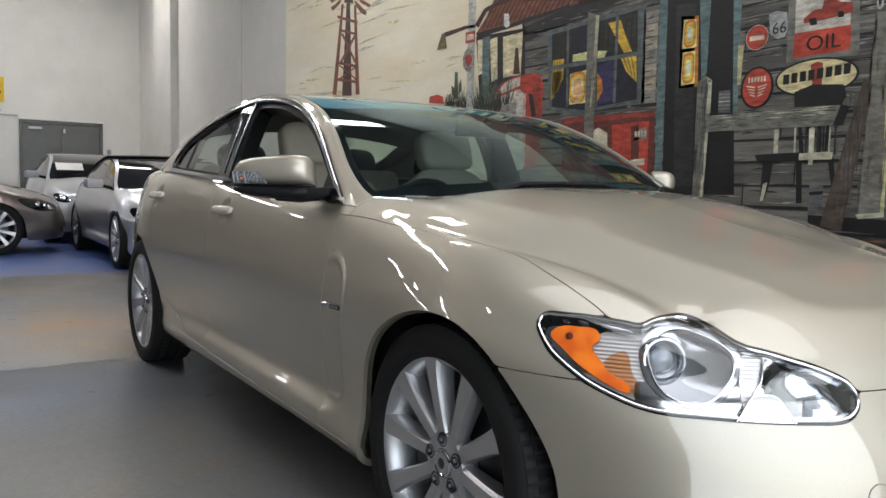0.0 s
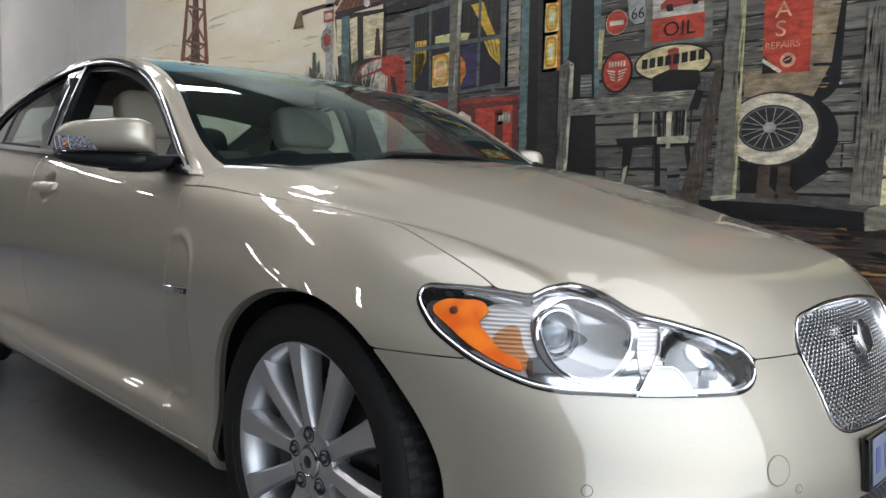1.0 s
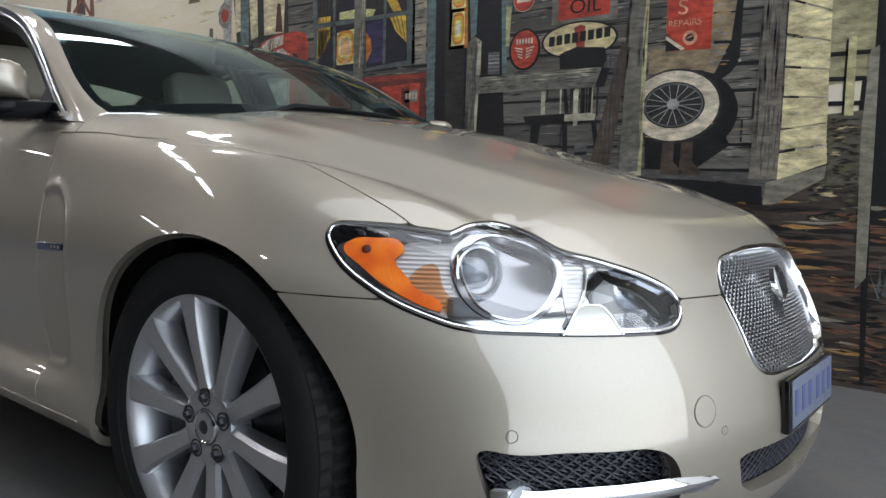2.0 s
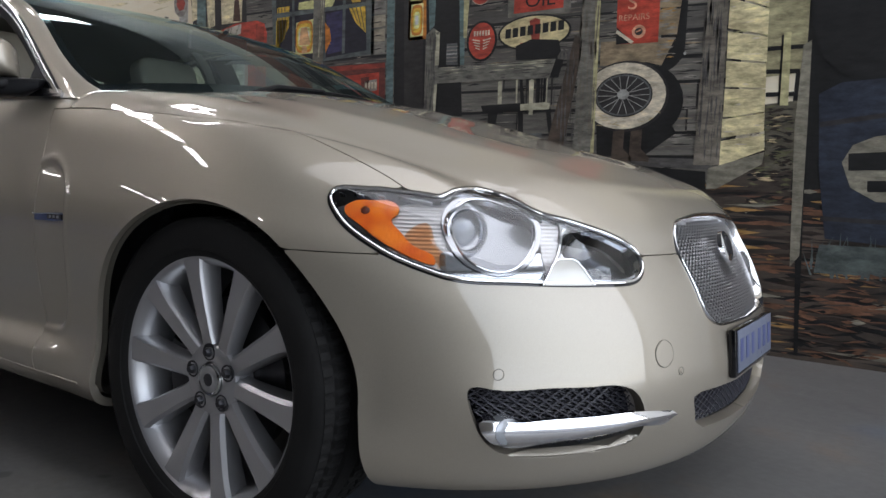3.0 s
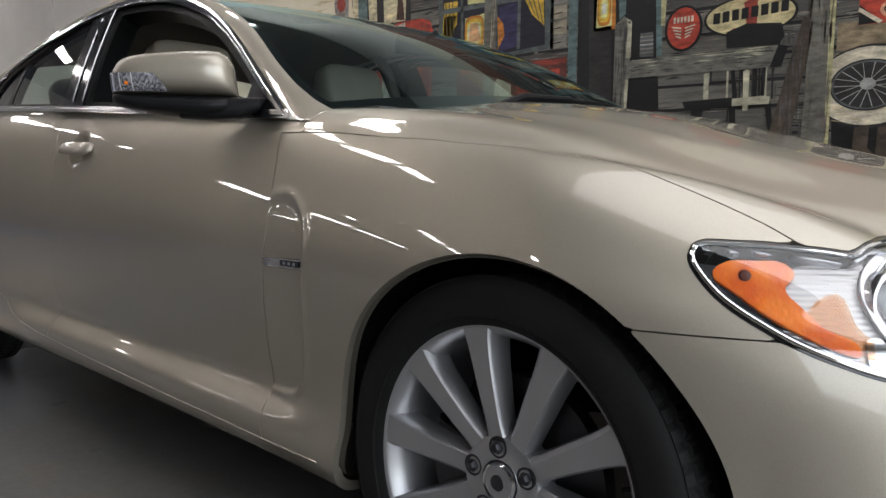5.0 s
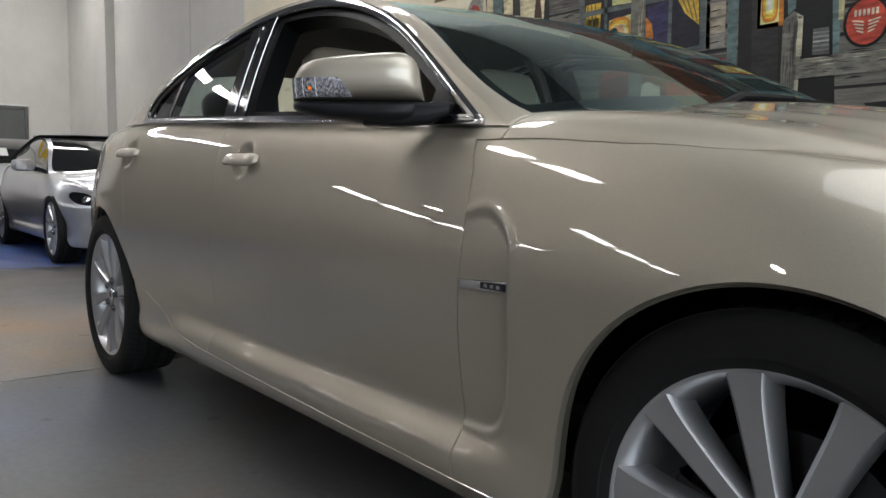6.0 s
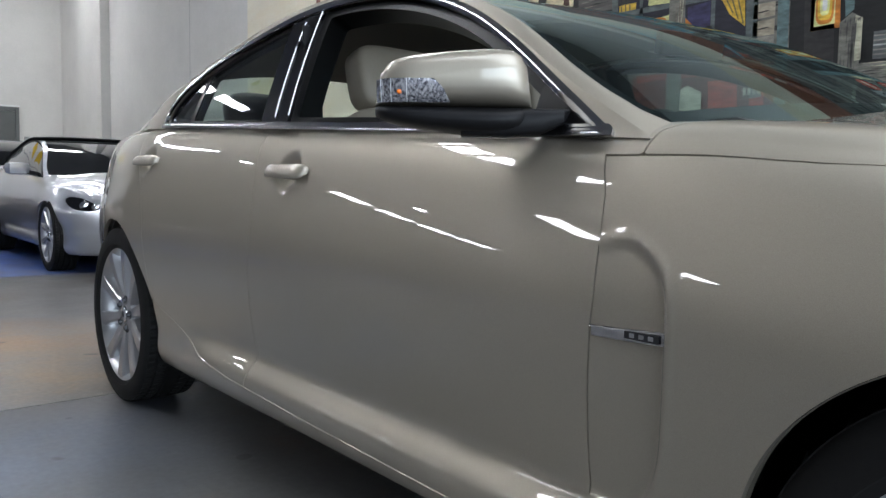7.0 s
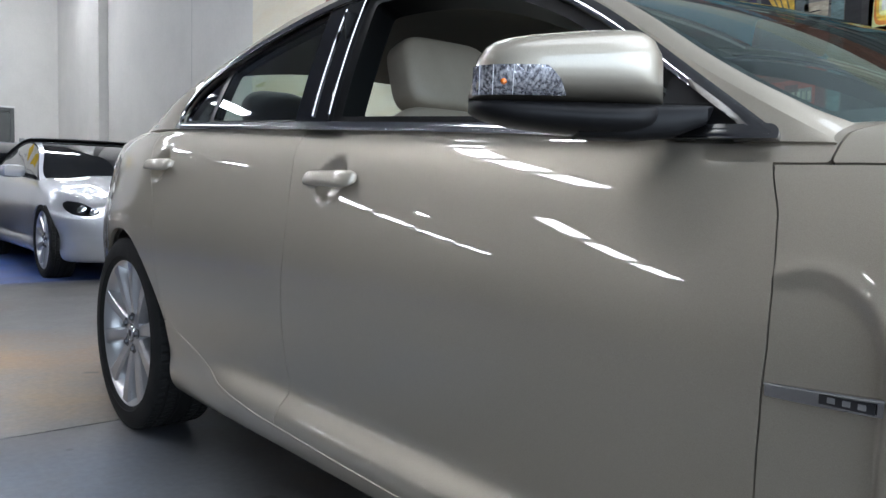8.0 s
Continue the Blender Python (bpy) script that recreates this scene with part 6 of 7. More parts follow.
# ---- wheels ----
def tyre_mesh():
    """A low-profile road tyre with ribs and cross grooves, turning about y, outer side at minus y."""
    prof = [(0.252, -0.098), (0.262, -0.107), (0.270, -0.110), (0.272, -0.1125), (0.285, -0.1135), (0.308, -0.112), (0.326, -0.106), (0.3335, -0.099)]
    ribs = [(-0.100, 0), (-0.076, 0), (-0.073, 1), (-0.066, 1), (-0.063, 0), (-0.034, 0), (-0.031, 1), (-0.022, 1), (-0.019, 0), (0.019, 0), (0.022, 1), (0.031, 1), (0.034, 0), (0.063, 0), (0.066, 1), (0.073, 1), (0.076, 0), (0.100, 0)]
    prof += [(0.3375 - 0.002 * abs(y / 0.1) ** 2 - 0.008 * g, y) for y, g in ribs]
    prof += [(r, -y) for r, y in reversed(prof[:8])]
    n = 432
    v, f, m = [], [], len(prof)
    for i in range(n):
        a = 2 * math.pi * i / n
        for r, y in prof:
            twist = (i + int(round(abs(y) * 90))) % 6
            if abs(y) > 0.033 and r > 0.329 and abs(y) < 0.09 and twist < 2:
                r -= 0.006
            v.append((r * math.cos(a), y, r * math.sin(a)))
        for j in range(m - 1):
            k = (i + 1) % n
            f.append((i * m + j, i * m + j + 1, k * m + j + 1, k * m + j))
    me = bpy.data.meshes.new("tyre")
    me.from_pydata(v, [], f)
    me.polygons.foreach_set("use_smooth", [True] * len(f))
    bm = bmesh.new()
    bm.from_mesh(me)
    return mesh_of(bm, "tyre", 30)


def spoke_mesh():
    """One spoke: flat face that widens to the rim, flanks that slope back into the wheel."""
    bm = bmesh.new()
    rows = []
    for k in range(15):
        t = k / 14
        r = 0.046 + 0.2085 * t
        half = 0.0165 + 0.009 * t + 0.007 * t**8 + 0.006 * max(0, 0.22 - t) * 4
        face = -0.078 - 0.016 * math.sin(math.pi * min(1, t * 0.55)) - 0.004 * t**2
        deep = 0.030 + 0.022 * t
        rows.append([bm.verts.new(p) for p in ((-half - 0.004, face + deep, r), (-half - 0.001, face + 0.009, r), (-half + 0.007, face + 0.001, r), (0, face, r), (half - 0.003, face, r), (half + 0.001, face + 0.005, r), (half + 0.004, face + deep, r))])
    for a, b in zip(rows, rows[1:]):
        for i in range(6):
            bm.faces.new((a[i], b[i], b[i + 1], a[i + 1]))
    for a, b in zip(rows, rows[1:]):
        bm.faces.new((a[6], b[6], b[0], a[0]))
    return mesh_of(bm, "spoke", 38)


def make_wheel():
    w = part("wheel", tyre_mesh(), RUBBER)
    rim = turned(bmesh.new(), [(0.236, 0.105), (0.228, 0.05), (0.224, -0.02), (0.234, -0.070), (0.243, -0.088), (0.250, -0.096), (0.2545, -0.101), (0.2575, -0.102), (0.2590, -0.099), (0.258, -0.090)], 96)
    part("rim", rim, ALLOY, w, "silver alloy rim")
    sp = spoke_mesh()
    for i in range(10):
        part("spoke", sp, ALLOY, w, at=pose(0, 0, 0, 0, 36 * i - 11, 0))
    hub = turned(bmesh.new(), [(0.03, -0.02), (0.076, -0.035), (0.080, -0.066), (0.074, -0.080), (0.066, -0.084), (0.040, -0.0845), (0.036, -0.083)], 48)
    part("hub", hub, ALLOY, w)
    cap = turned(bmesh.new(), [(0.0, -0.090), (0.020, -0.0895), (0.028, -0.088), (0.033, -0.085), (0.034, -0.08)], 40)
    cap = part("centre_cap", cap, ALLOY, w)
    part("cap_ring", turned(bmesh.new(), [(0.0275, -0.088), (0.030, -0.0895), (0.033, -0.0875), (0.034, -0.083)], 40), CHROME, cap)
    part("cap_emblem", turned(bmesh.new(), [(0.0, -0.0925), (0.008, -0.092), (0.013, -0.0905), (0.014, -0.089)], 24), DARK_METAL, cap)
    for i in range(5):
        a = radians(72 * i + 22)
        at = pose(0.057 * math.cos(a), 0, 0.057 * math.sin(a))
        part("nut_pocket", turned(bmesh.new(), [(0.0, -0.0835), (0.013, -0.0836), (0.0165, -0.0855), (0.018, -0.0852), (0.018, -0.08)], 20), DARK_METAL, w, at=at)
        part("wheel_nut", turned(bmesh.new(), [(0.0, -0.096), (0.007, -0.095), (0.0105, -0.090), (0.0105, -0.083)], 6), DARK_METAL, w, at=at)
    disc = turned(bmesh.new(), [(0.06, -0.03), (0.09, -0.032), (0.165, -0.032), (0.165, -0.004), (0.09, -0.004)], 64)
    part("brake_disc", disc, DARK_METAL, w)
    cal = turned(bmesh.new(), [(0.105, -0.05), (0.175, -0.05), (0.185, -0.04), (0.185, 0.03), (0.105, 0.03), (0.105, -0.05)], 12, arc=(160, 215))
    part("brake_caliper", cal, DARK_METAL, w)
    part("valve", tube(bmesh.new(), [(0.215, -0.078, 0.05), (0.235, -0.062, 0.055)], 0.004, 8), BLACK, w)
    return w


def place_wheel(w, x, y, spin):
    turn = pose(x, y, HUB_Z) @ (pose(0, 0, 0, 0, spin, 0) if y < 0 else pose(0, 0, 0, 0, spin, 180))
    return turn


wheel = make_wheel()
spots = [(0.0, -0.775, 0), (REAR_X, -0.79, 17), (0.0, 0.775, 40), (REAR_X, 0.79, 70)]
wheels = [wheel] + [copy_thing(wheel, Matrix.Identity(4)) for _ in range(3)]
for w, (x, y, spin) in zip(wheels, spots):
    w.parent = sedan
    w.matrix_basis = place_wheel(w, x, y, spin)
    liner = turned(bmesh.new(), [(ARCH + 0.016, -0.015), (ARCH + 0.012, 0.20), (0.05, 0.21)], 40, arc=(-6, 186))
    part("wheel_liner", liner, FRAME_BLACK, sedan, at=pose(x, y, HUB_Z) @ (Matrix.Identity(4) if y < 0 else pose(0, 0, 0, 0, 0, 180)))


# ---- lamps, grilles and trim of the sedan ----
AMBER_LINE = curve([(1.064, 0.711), (1.052, 0.722), (1.010, 0.726), (0.968, 0.722), (0.957, 0.708), (0.969, 0.694), (0.952, 0.676), (0.933, 0.660), (0.904, 0.642), (0.874, 0.626), (0.873, 0.616), (0.890, 0.617), (0.949, 0.641), (0.995, 0.664), (1.038, 0.689)], 60, closed=True)
TINT_LINE = curve([(0.936, 0.664), (0.920, 0.684), (0.898, 0.690), (0.872, 0.650), (0.842, 0.618), (0.852, 0.602), (0.874, 0.622), (0.902, 0.643)], 40, closed=True)
GLOBE = curve([(0.872, 0.692), (0.862, 0.668), (0.846, 0.645), (0.814, 0.614), (0.763, 0.597), (0.728, 0.600), (0.700, 0.614), (0.676, 0.640), (0.667, 0.668), (0.672, 0.692), (0.690, 0.707), (0.732, 0.725), (0.780, 0.737), (0.826, 0.743), (0.856, 0.732), (0.870, 0.714)], 90, closed=True)
GLOBE_FACE = np.array([(0.758 + (u - 0.758) * 0.845, 0.664 + (z - 0.664) * 0.90) for u, z in GLOBE])
WASHER_LINE = [(0.682, 0.5785), (0.668, 0.594), (0.653, 0.613), (0.645, 0.6195), (0.634, 0.6222), (0.608, 0.6222), (0.598, 0.6175), (0.589, 0.607), (0.573, 0.5765)]
lamp_skin = BODY.cut(lambda s: 1.3 - U(s)).cut(lambda s: inside(LAMP, flat(s)) + 0.0)
deep = lambda s: inside(LAMP, flat(s))


def turned_at(place, ahead, profile, segments=40):
    """A turned body whose axis runs along ahead."""
    q = Vector(ahead).to_track_quat("Z", "Y").to_matrix().to_4x4()
    return turned(bmesh.new(), profile, segments, "z", Matrix.Translation(place) @ q)

way = np.roll(LAMP, -1, 0) - np.roll(LAMP, 1, 0)
INSET = LAMP + 0.0062 * np.stack([way[:, 1], -way[:, 0]], 1) / np.linalg.norm(way, axis=1)[:, None] * (1 if np.mean(inside(LAMP, LAMP + 0.004 * np.stack([way[:, 1], -way[:, 0]], 1) / np.linalg.norm(way, axis=1)[:, None])) > 0 else -1)


def dished(region, u, z, wide, tall, rest, depth):
    """Part of the lamp's skin pressed inwards to a bowl round u, z."""
    r = np.sqrt(((U(region) - u) / wide) ** 2 + ((Z(region) - z) / tall) ** 2)
    return region.moved(-rest - depth * np.sqrt(np.clip(1 - r**2, 0, 1))).renewed()


def headlamp(side):
    k = -1 if side else 1
    on = lambda u, z, d: Vector(on_body(u, z, d)) * Vector((1, k, 1))
    lamp = part("headlight", skin_mesh("headlight", lamp_skin.cut(lambda s: 0.0042 - deep(s)).moved(-0.001), rim=0.006, mirror=side), GLOSS_BLACK, sedan, "clear headlight with amber turn signal and chrome edge")
    part("chrome_edge", tube(bmesh.new(), [on_body(u * k, z, 0.0020) for u, z in INSET], 0.0030, 8, True), CHROME, lamp, "chrome edge strip")
    part("inner_frame", skin_mesh("inner_frame", lamp_skin.cut(lambda s: least(deep(s) - 0.009, 0.0135 - deep(s))).moved(-0.004), rim=0.012, mirror=side), DARK_CHROME, lamp)
    part("lens_cover", skin_mesh("lens_cover", lamp_skin.cut(lambda s: deep(s) - 0.006).moved(0.0015), mirror=side), LENS, lamp, "clear moulded lens cover").visible_shadow = False
    part("reflector", skin_mesh("reflector", lamp_skin.cut(lambda s: deep(s) - 0.001).moved(-0.062), mirror=side), REFLECTOR, lamp)
    am = lamp_skin.cut(lambda s: inside(AMBER_LINE, flat(s))).moved(-0.008)
    part("turn_signal", skin_mesh("turn_signal", am, thick=0.014, mirror=side), AMBER, lamp, "orange turn signal lens")
    part("amber_bulb", turned_at(on(1.022, 0.708, -0.012), (0.6, -0.8 * k, 0.1), [(0, 0.010), (0.006, 0.009), (0.008, 0.006), (0.008, 0)], 16), AMBER_DARK, lamp)
    # Ribbed side reflector between the amber lens and the globe.
    ribs = lamp_skin.cut(lambda s: least(U(s) - 0.80, 0.972 - U(s), deep(s) - 0.0125, -inside(AMBER_LINE, flat(s)) - 0.001, -inside(GLOBE, flat(s)) - 0.001, 0.95 - U(s) + 6 * (0.726 - Z(s)))).moved(-0.016)
    part("side_reflector", skin_mesh("side_reflector", ribs, mirror=side), CLEAR_CHROME, lamp)
    tinted = lamp_skin.cut(lambda s: least(inside(TINT_LINE, flat(s)), deep(s) - 0.0125)).moved(-0.012)
    part("amber_ribs", skin_mesh("amber_ribs", tinted, mirror=side), AMBER_CLEAR, lamp, "clear orange ribbed reflector")
    # The round main lamp: a chrome crescent round a deep mirrored bowl with the projector in it.
    crescent = lamp_skin.cut(lambda s: least(inside(GLOBE, flat(s)), -inside(GLOBE_FACE, flat(s)), deep(s) - 0.0125)).moved(-0.007)
    part("bowl_ring", skin_mesh("bowl_ring", crescent, rim=0.012, mirror=side), TRIM, lamp, "bright chrome ring")
    part("ring_lip", tube(bmesh.new(), [on(u, z, -0.006) for u, z in GLOBE_FACE], 0.0022, 8, True), CHROME, lamp)
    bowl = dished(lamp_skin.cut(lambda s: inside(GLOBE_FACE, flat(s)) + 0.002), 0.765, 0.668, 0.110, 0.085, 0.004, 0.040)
    # The darkened metal stands in for the dimness inside this bowl.
    part("main_bowl", skin_mesh("main_bowl", bowl, mirror=side), DIMMED_BOWL, lamp, "deep mirrored bowl")
    ahead = Vector((0.86, -0.46 * k, 0.14)).normalized()
    spot = on(0.820, 0.682, -0.020) - ahead * 0.050
    part("projector_ring", turned_at(spot, ahead, [(0.046, 0.020), (0.046, 0.050), (0.043, 0.056), (0.039, 0.057), (0.036, 0.052), (0.036, 0.02)], 48), TRIM, lamp)
    part("projector_cup", turned_at(spot, ahead, [(0.037, 0.046), (0.033, 0.034), (0.029, 0.030), (0.029, 0.040), (0.026, 0.043)], 40), DARK_CHROME, lamp)
    part("projector_lens", turned_at(spot, ahead, [(0, 0.060), (0.010, 0.0585), (0.019, 0.053), (0.025, 0.045), (0.028, 0.034)], 40), LENS_BALL, lamp)
    # The low inner lamp, a long mirrored trough, behind a ribbed post.
    trough = lamp_skin.cut(lambda s: least(0.622 - U(s), deep(s) - 0.0125))
    part("inner_bowl", skin_mesh("inner_bowl", dished(trough, 0.512, 0.630, 0.118, 0.070, 0.007, 0.046), mirror=side), BOWL, lamp, "mirrored inner bowl")
    part("inner_bulb", turned_at(on(0.50, 0.622, -0.050), (0.95, -0.28 * k, 0.04), [(0, 0.026), (0.007, 0.024), (0.010, 0.016), (0.010, 0)], 16), LENS_BALL, lamp)
    post = lamp_skin.cut(lambda s: least(U(s) - 0.622, 0.668 - U(s) + 0.15 * (Z(s) - 0.66), deep(s) - 0.0125, -inside(GLOBE, flat(s)))).moved(-0.010)
    part("rib_panel", skin_mesh("rib_panel", post, rim=0.02, mirror=side), CLEAR_CHROME, lamp)
    part("post_edge", tube(bmesh.new(), [on(0.624 + 0.010 * ((z - 0.66) / 0.03) ** 2 * (z < 0.66), z, -0.007) for z in np.linspace(0.624, 0.690, 9)], 0.0030, 8), CHROME, lamp)
    plate = lamp_skin.cut(lambda s: least(0.640 - Z(s), deep(s) - 0.0125, 0.865 - U(s), U(s) - 0.615, -inside(GLOBE, flat(s)) - 0.001)).moved(-0.012)
    part("lower_trim", skin_mesh("lower_trim", plate, rim=0.02, mirror=side), BOWL, lamp)
    flap = lamp_skin.cut(lambda s: inside(WASHER_LINE, flat(s))).moved(0.0045)
    part("washer_edge", tube(bmesh.new(), [on_body(u * k, z, 0.0055) for u, z in WASHER_LINE], 0.0016, 6), CHROME, lamp)
    part("washer_cover", skin_mesh("washer_cover", flap, rim=0.006, mirror=side), WASHER_WHITE, lamp, "pale painted washer cover")


for side in (False, True):
    headlamp(side)

# Upper grille: a chrome hoop round a lattice, with a plain emblem.
GRILLE_HALF = GRILLE[: len(GRILLE) // 2]
GRILLE_LOOP = [(u, z) for u, z in GRILLE_HALF] + [(-u, z) for u, z in GRILLE_HALF[::-1][1:-1]]


def hoop_wall():
    """The chrome lining of the grille: a slim outer lip that turns in to the mesh."""
    bm, rings = bmesh.new(), []
    for grow, d in ((1.010, -0.003), (1.008, 0.0025), (0.999, 0.0042), (0.985, 0.002), (0.965, -0.008), (0.945, -0.026)):
        rings.append([bm.verts.new(on_body(u * grow, 0.592 + (z - 0.592) * grow, d)) for u, z in GRILLE_LOOP])
    for a, b in zip(rings, rings[1:]):
        for i in range(len(a)):
            k = (i + 1) % len(a)
            bm.faces.new((a[i], a[k], b[k], b[i]))
    return bm


grille = part("grille", hoop_wall(), CHROME, sedan, "chrome hoop grille with a woven mesh", smooth=60)


def lattice(outline, step, depth, radius, mat, parent, label, lean=1.0, weave=0.0):
    """Crossed slanting bars on the nose, inside an outline in distance and height."""
    lo, hi = np.min(outline, 0), np.max(outline, 0)
    bm = bmesh.new()
    span = (hi[1] - lo[1]) / lean
    for way in (1, -1):
        for off in np.arange(lo[0] - span, hi[0] + span, step):
            n = 40
            zs = np.linspace(lo[1], hi[1], n)
            us = off + (zs - lo[1]) / lean if way > 0 else off + span - (zs - lo[1]) / lean
            ok = inside(outline, np.stack([us, zs], 1)) > 0
            run = []
            for i in range(n):
                if ok[i]:
                    run.append(on_body(us[i], zs[i], depth + weave * way * math.sin(math.pi * (zs[i] - lo[1]) / (step * lean) * 1.0)))
                if (not ok[i] or i == n - 1) and run:
                    if len(run) > 1:
                        tube(bm, run, radius, 4, False, 0.6)
                    run = []
    return tagged(part("mesh", bm, mat, parent, label), kind="stuff")


lattice(GRILLE * (0.97, 1), 0.0175, -0.016, 0.0046, BRIGHT_MESH, grille, "woven bright wire mesh", 0.8)
part("grille_back", skin_mesh("grille_back", BODY.cut(lambda s: 0.5 - U(s)).cut(lambda s: inside(GRILLE, flat(s)) + 0.01).moved(-0.035), both=True), BLACK, grille)
em = Vector(on_body(0.0, 0.628, 0.010))
emblem = part("emblem", turned_at(em, (0.88, 0, 0.30), [(0, 0.004), (0.020, 0.0038), (0.032, 0.003), (0.037, 0.0), (0.038, -0.010)], 32), CHROME, grille, "plain round chrome emblem")
part("emblem_face", turned_at(em + Vector((0.003, 0, 0.001)), (0.88, 0, 0.30), [(0, 0.005), (0.012, 0.0045), (0.022, 0.002), (0.024, -0.004)], 24), DARK_METAL, emblem)

# Fog lamp recesses with a mesh and a chrome blade, and the middle intake.
fog_skin = BODY.cut(lambda s: 1.0 - U(s)).cut(lambda s: inside(FOG, flat(s)) + 0.004)
for side in (False, True):
    k = -1 if side else 1
    pocket = part("fog_recess", skin_mesh("fog_recess", fog_skin.moved(-0.05), rim=0.0, mirror=side), BLACK, sedan, "recess with black mesh and chrome blade")
    sign = -1 if side else 1
    low = FOG * (sign, 1)
    lattice(low, 0.028, -0.030, 0.0024, MESH_BLACK, pocket, "black diamond mesh", 0.75)
    lattice(low, 0.028, -0.036, 0.0016, MESH_BLACK, pocket, "black diamond mesh", 0.30)
    blade_line = curve([(0.816, 0.336), (0.76, 0.339), (0.709, 0.340), (0.596, 0.342), (0.490, 0.341), (0.415, 0.332), (0.392, 0.324), (0.40, 0.316), (0.483, 0.311), (0.588, 0.303), (0.700, 0.296), (0.780, 0.293), (0.804, 0.312)], 70, closed=True)
    blade = BODY.cut(lambda s: 1.0 - U(s)).cut(lambda s: inside(blade_line, flat(s)))
    zl, zh = np.interp(U(blade), (0.392, 0.483, 0.588, 0.700, 0.812), (0.320, 0.311, 0.303, 0.295, 0.291)), np.interp(U(blade), (0.392, 0.415, 0.490, 0.709, 0.826), (0.326, 0.332, 0.341, 0.340, 0.336))
    across = np.clip((Z(blade) - zl) / (zh - zl), 0, 1)
    blade = blade.moved(-0.004 + 0.013 * np.sin(np.pi * (0.12 + 0.80 * across)) ** 0.8).renewed()
    part("chrome_blade", skin_mesh("chrome_blade", blade, rim=0.02, mirror=side), CHROME, pocket, "bright chrome blade")
    fogl = Vector(on_body(0.775 * 1, 0.316, -0.022)) * 1
    part("fog_lamp", turned_at((fogl.x, fogl.y * k, fogl.z), (0.9, -0.43 * k, 0), [(0, 0.030), (0.016, 0.029), (0.024, 0.024), (0.026, 0.0)], 28), LENS_BALL, pocket)
    shelf = fog_skin.cut(lambda s: np.interp(U(s), (0.47, 0.56, 0.80), (0.296, 0.2755, 0.272)) - Z(s))
    shelf = shelf.moved(-0.045 * np.clip(inside(FOG, flat(shelf)) / 0.018, 0, 1)).renewed()
    part("scoop_lip", skin_mesh("scoop_lip", shelf, mirror=side), PAINT, pocket)
    ball = lambda u, z, d=0.0: on_body(u * sign, z, d)
    for u, z, r in ((0.780, 0.424, 0.0095), (0.424, 0.443, 0.026), (0.375, 0.405, 0.0075)):
        spot_line = [(u + r * math.cos(2 * math.pi * i / 32), z + r * math.sin(2 * math.pi * i / 32)) for i in range(32)]
        cover = BODY.cut(lambda s: 1.1 - U(s)).cut(lambda s: inside(spot_line, flat(s)) - 0.001).moved(0.0012)
        part("tow_cover" if r > 0.02 else "parking_sensor", skin_mesh("cover", cover, rim=0.004, mirror=side), PAINT, BUMPER)
        part("seam_ring", tube(bmesh.new(), [ball(a, b, 0.0003) for a, b in spot_line], 0.0008, 6, True), SEAM_DARK, BUMPER)
intake_skin = BODY.cut(lambda s: 0.5 - U(s)).cut(lambda s: inside(INTAKE, flat(s)) + 0.003)
part("lower_intake", skin_mesh("lower_intake", intake_skin.moved(-0.05), both=True), BLACK, sedan)
lattice(INTAKE, 0.028, -0.028, 0.0024, MESH_BLACK, BUMPER, "black diamond mesh", 0.6)

# Number plate in a black holder; its characters are plain bars.
plate_at = pose(0.876, 0, 0.415, 0, -4, 0)
plate = part("number_plate", box(bmesh.new(), (-0.012, -0.182, -0.056), (0.004, 0.182, 0.050), 0.006), GLOSS_BLACK, sedan, "white plate with blue bars in a black holder", at=plate_at)
part("plate_sheet", box(bmesh.new(), (0.004, -0.168, -0.046), (0.0065, 0.168, 0.046), 0.001), PLATE_WHITE, plate)
for i in range(6):
    y = -0.138 + 0.053 * i + (0.012 if i > 2 else 0)
    part("plate_bar", box(bmesh.new(), (0.0065, y - 0.013, -0.024), (0.0078, y + 0.013, 0.026), 0.0004), PLATE_BLUE, plate)

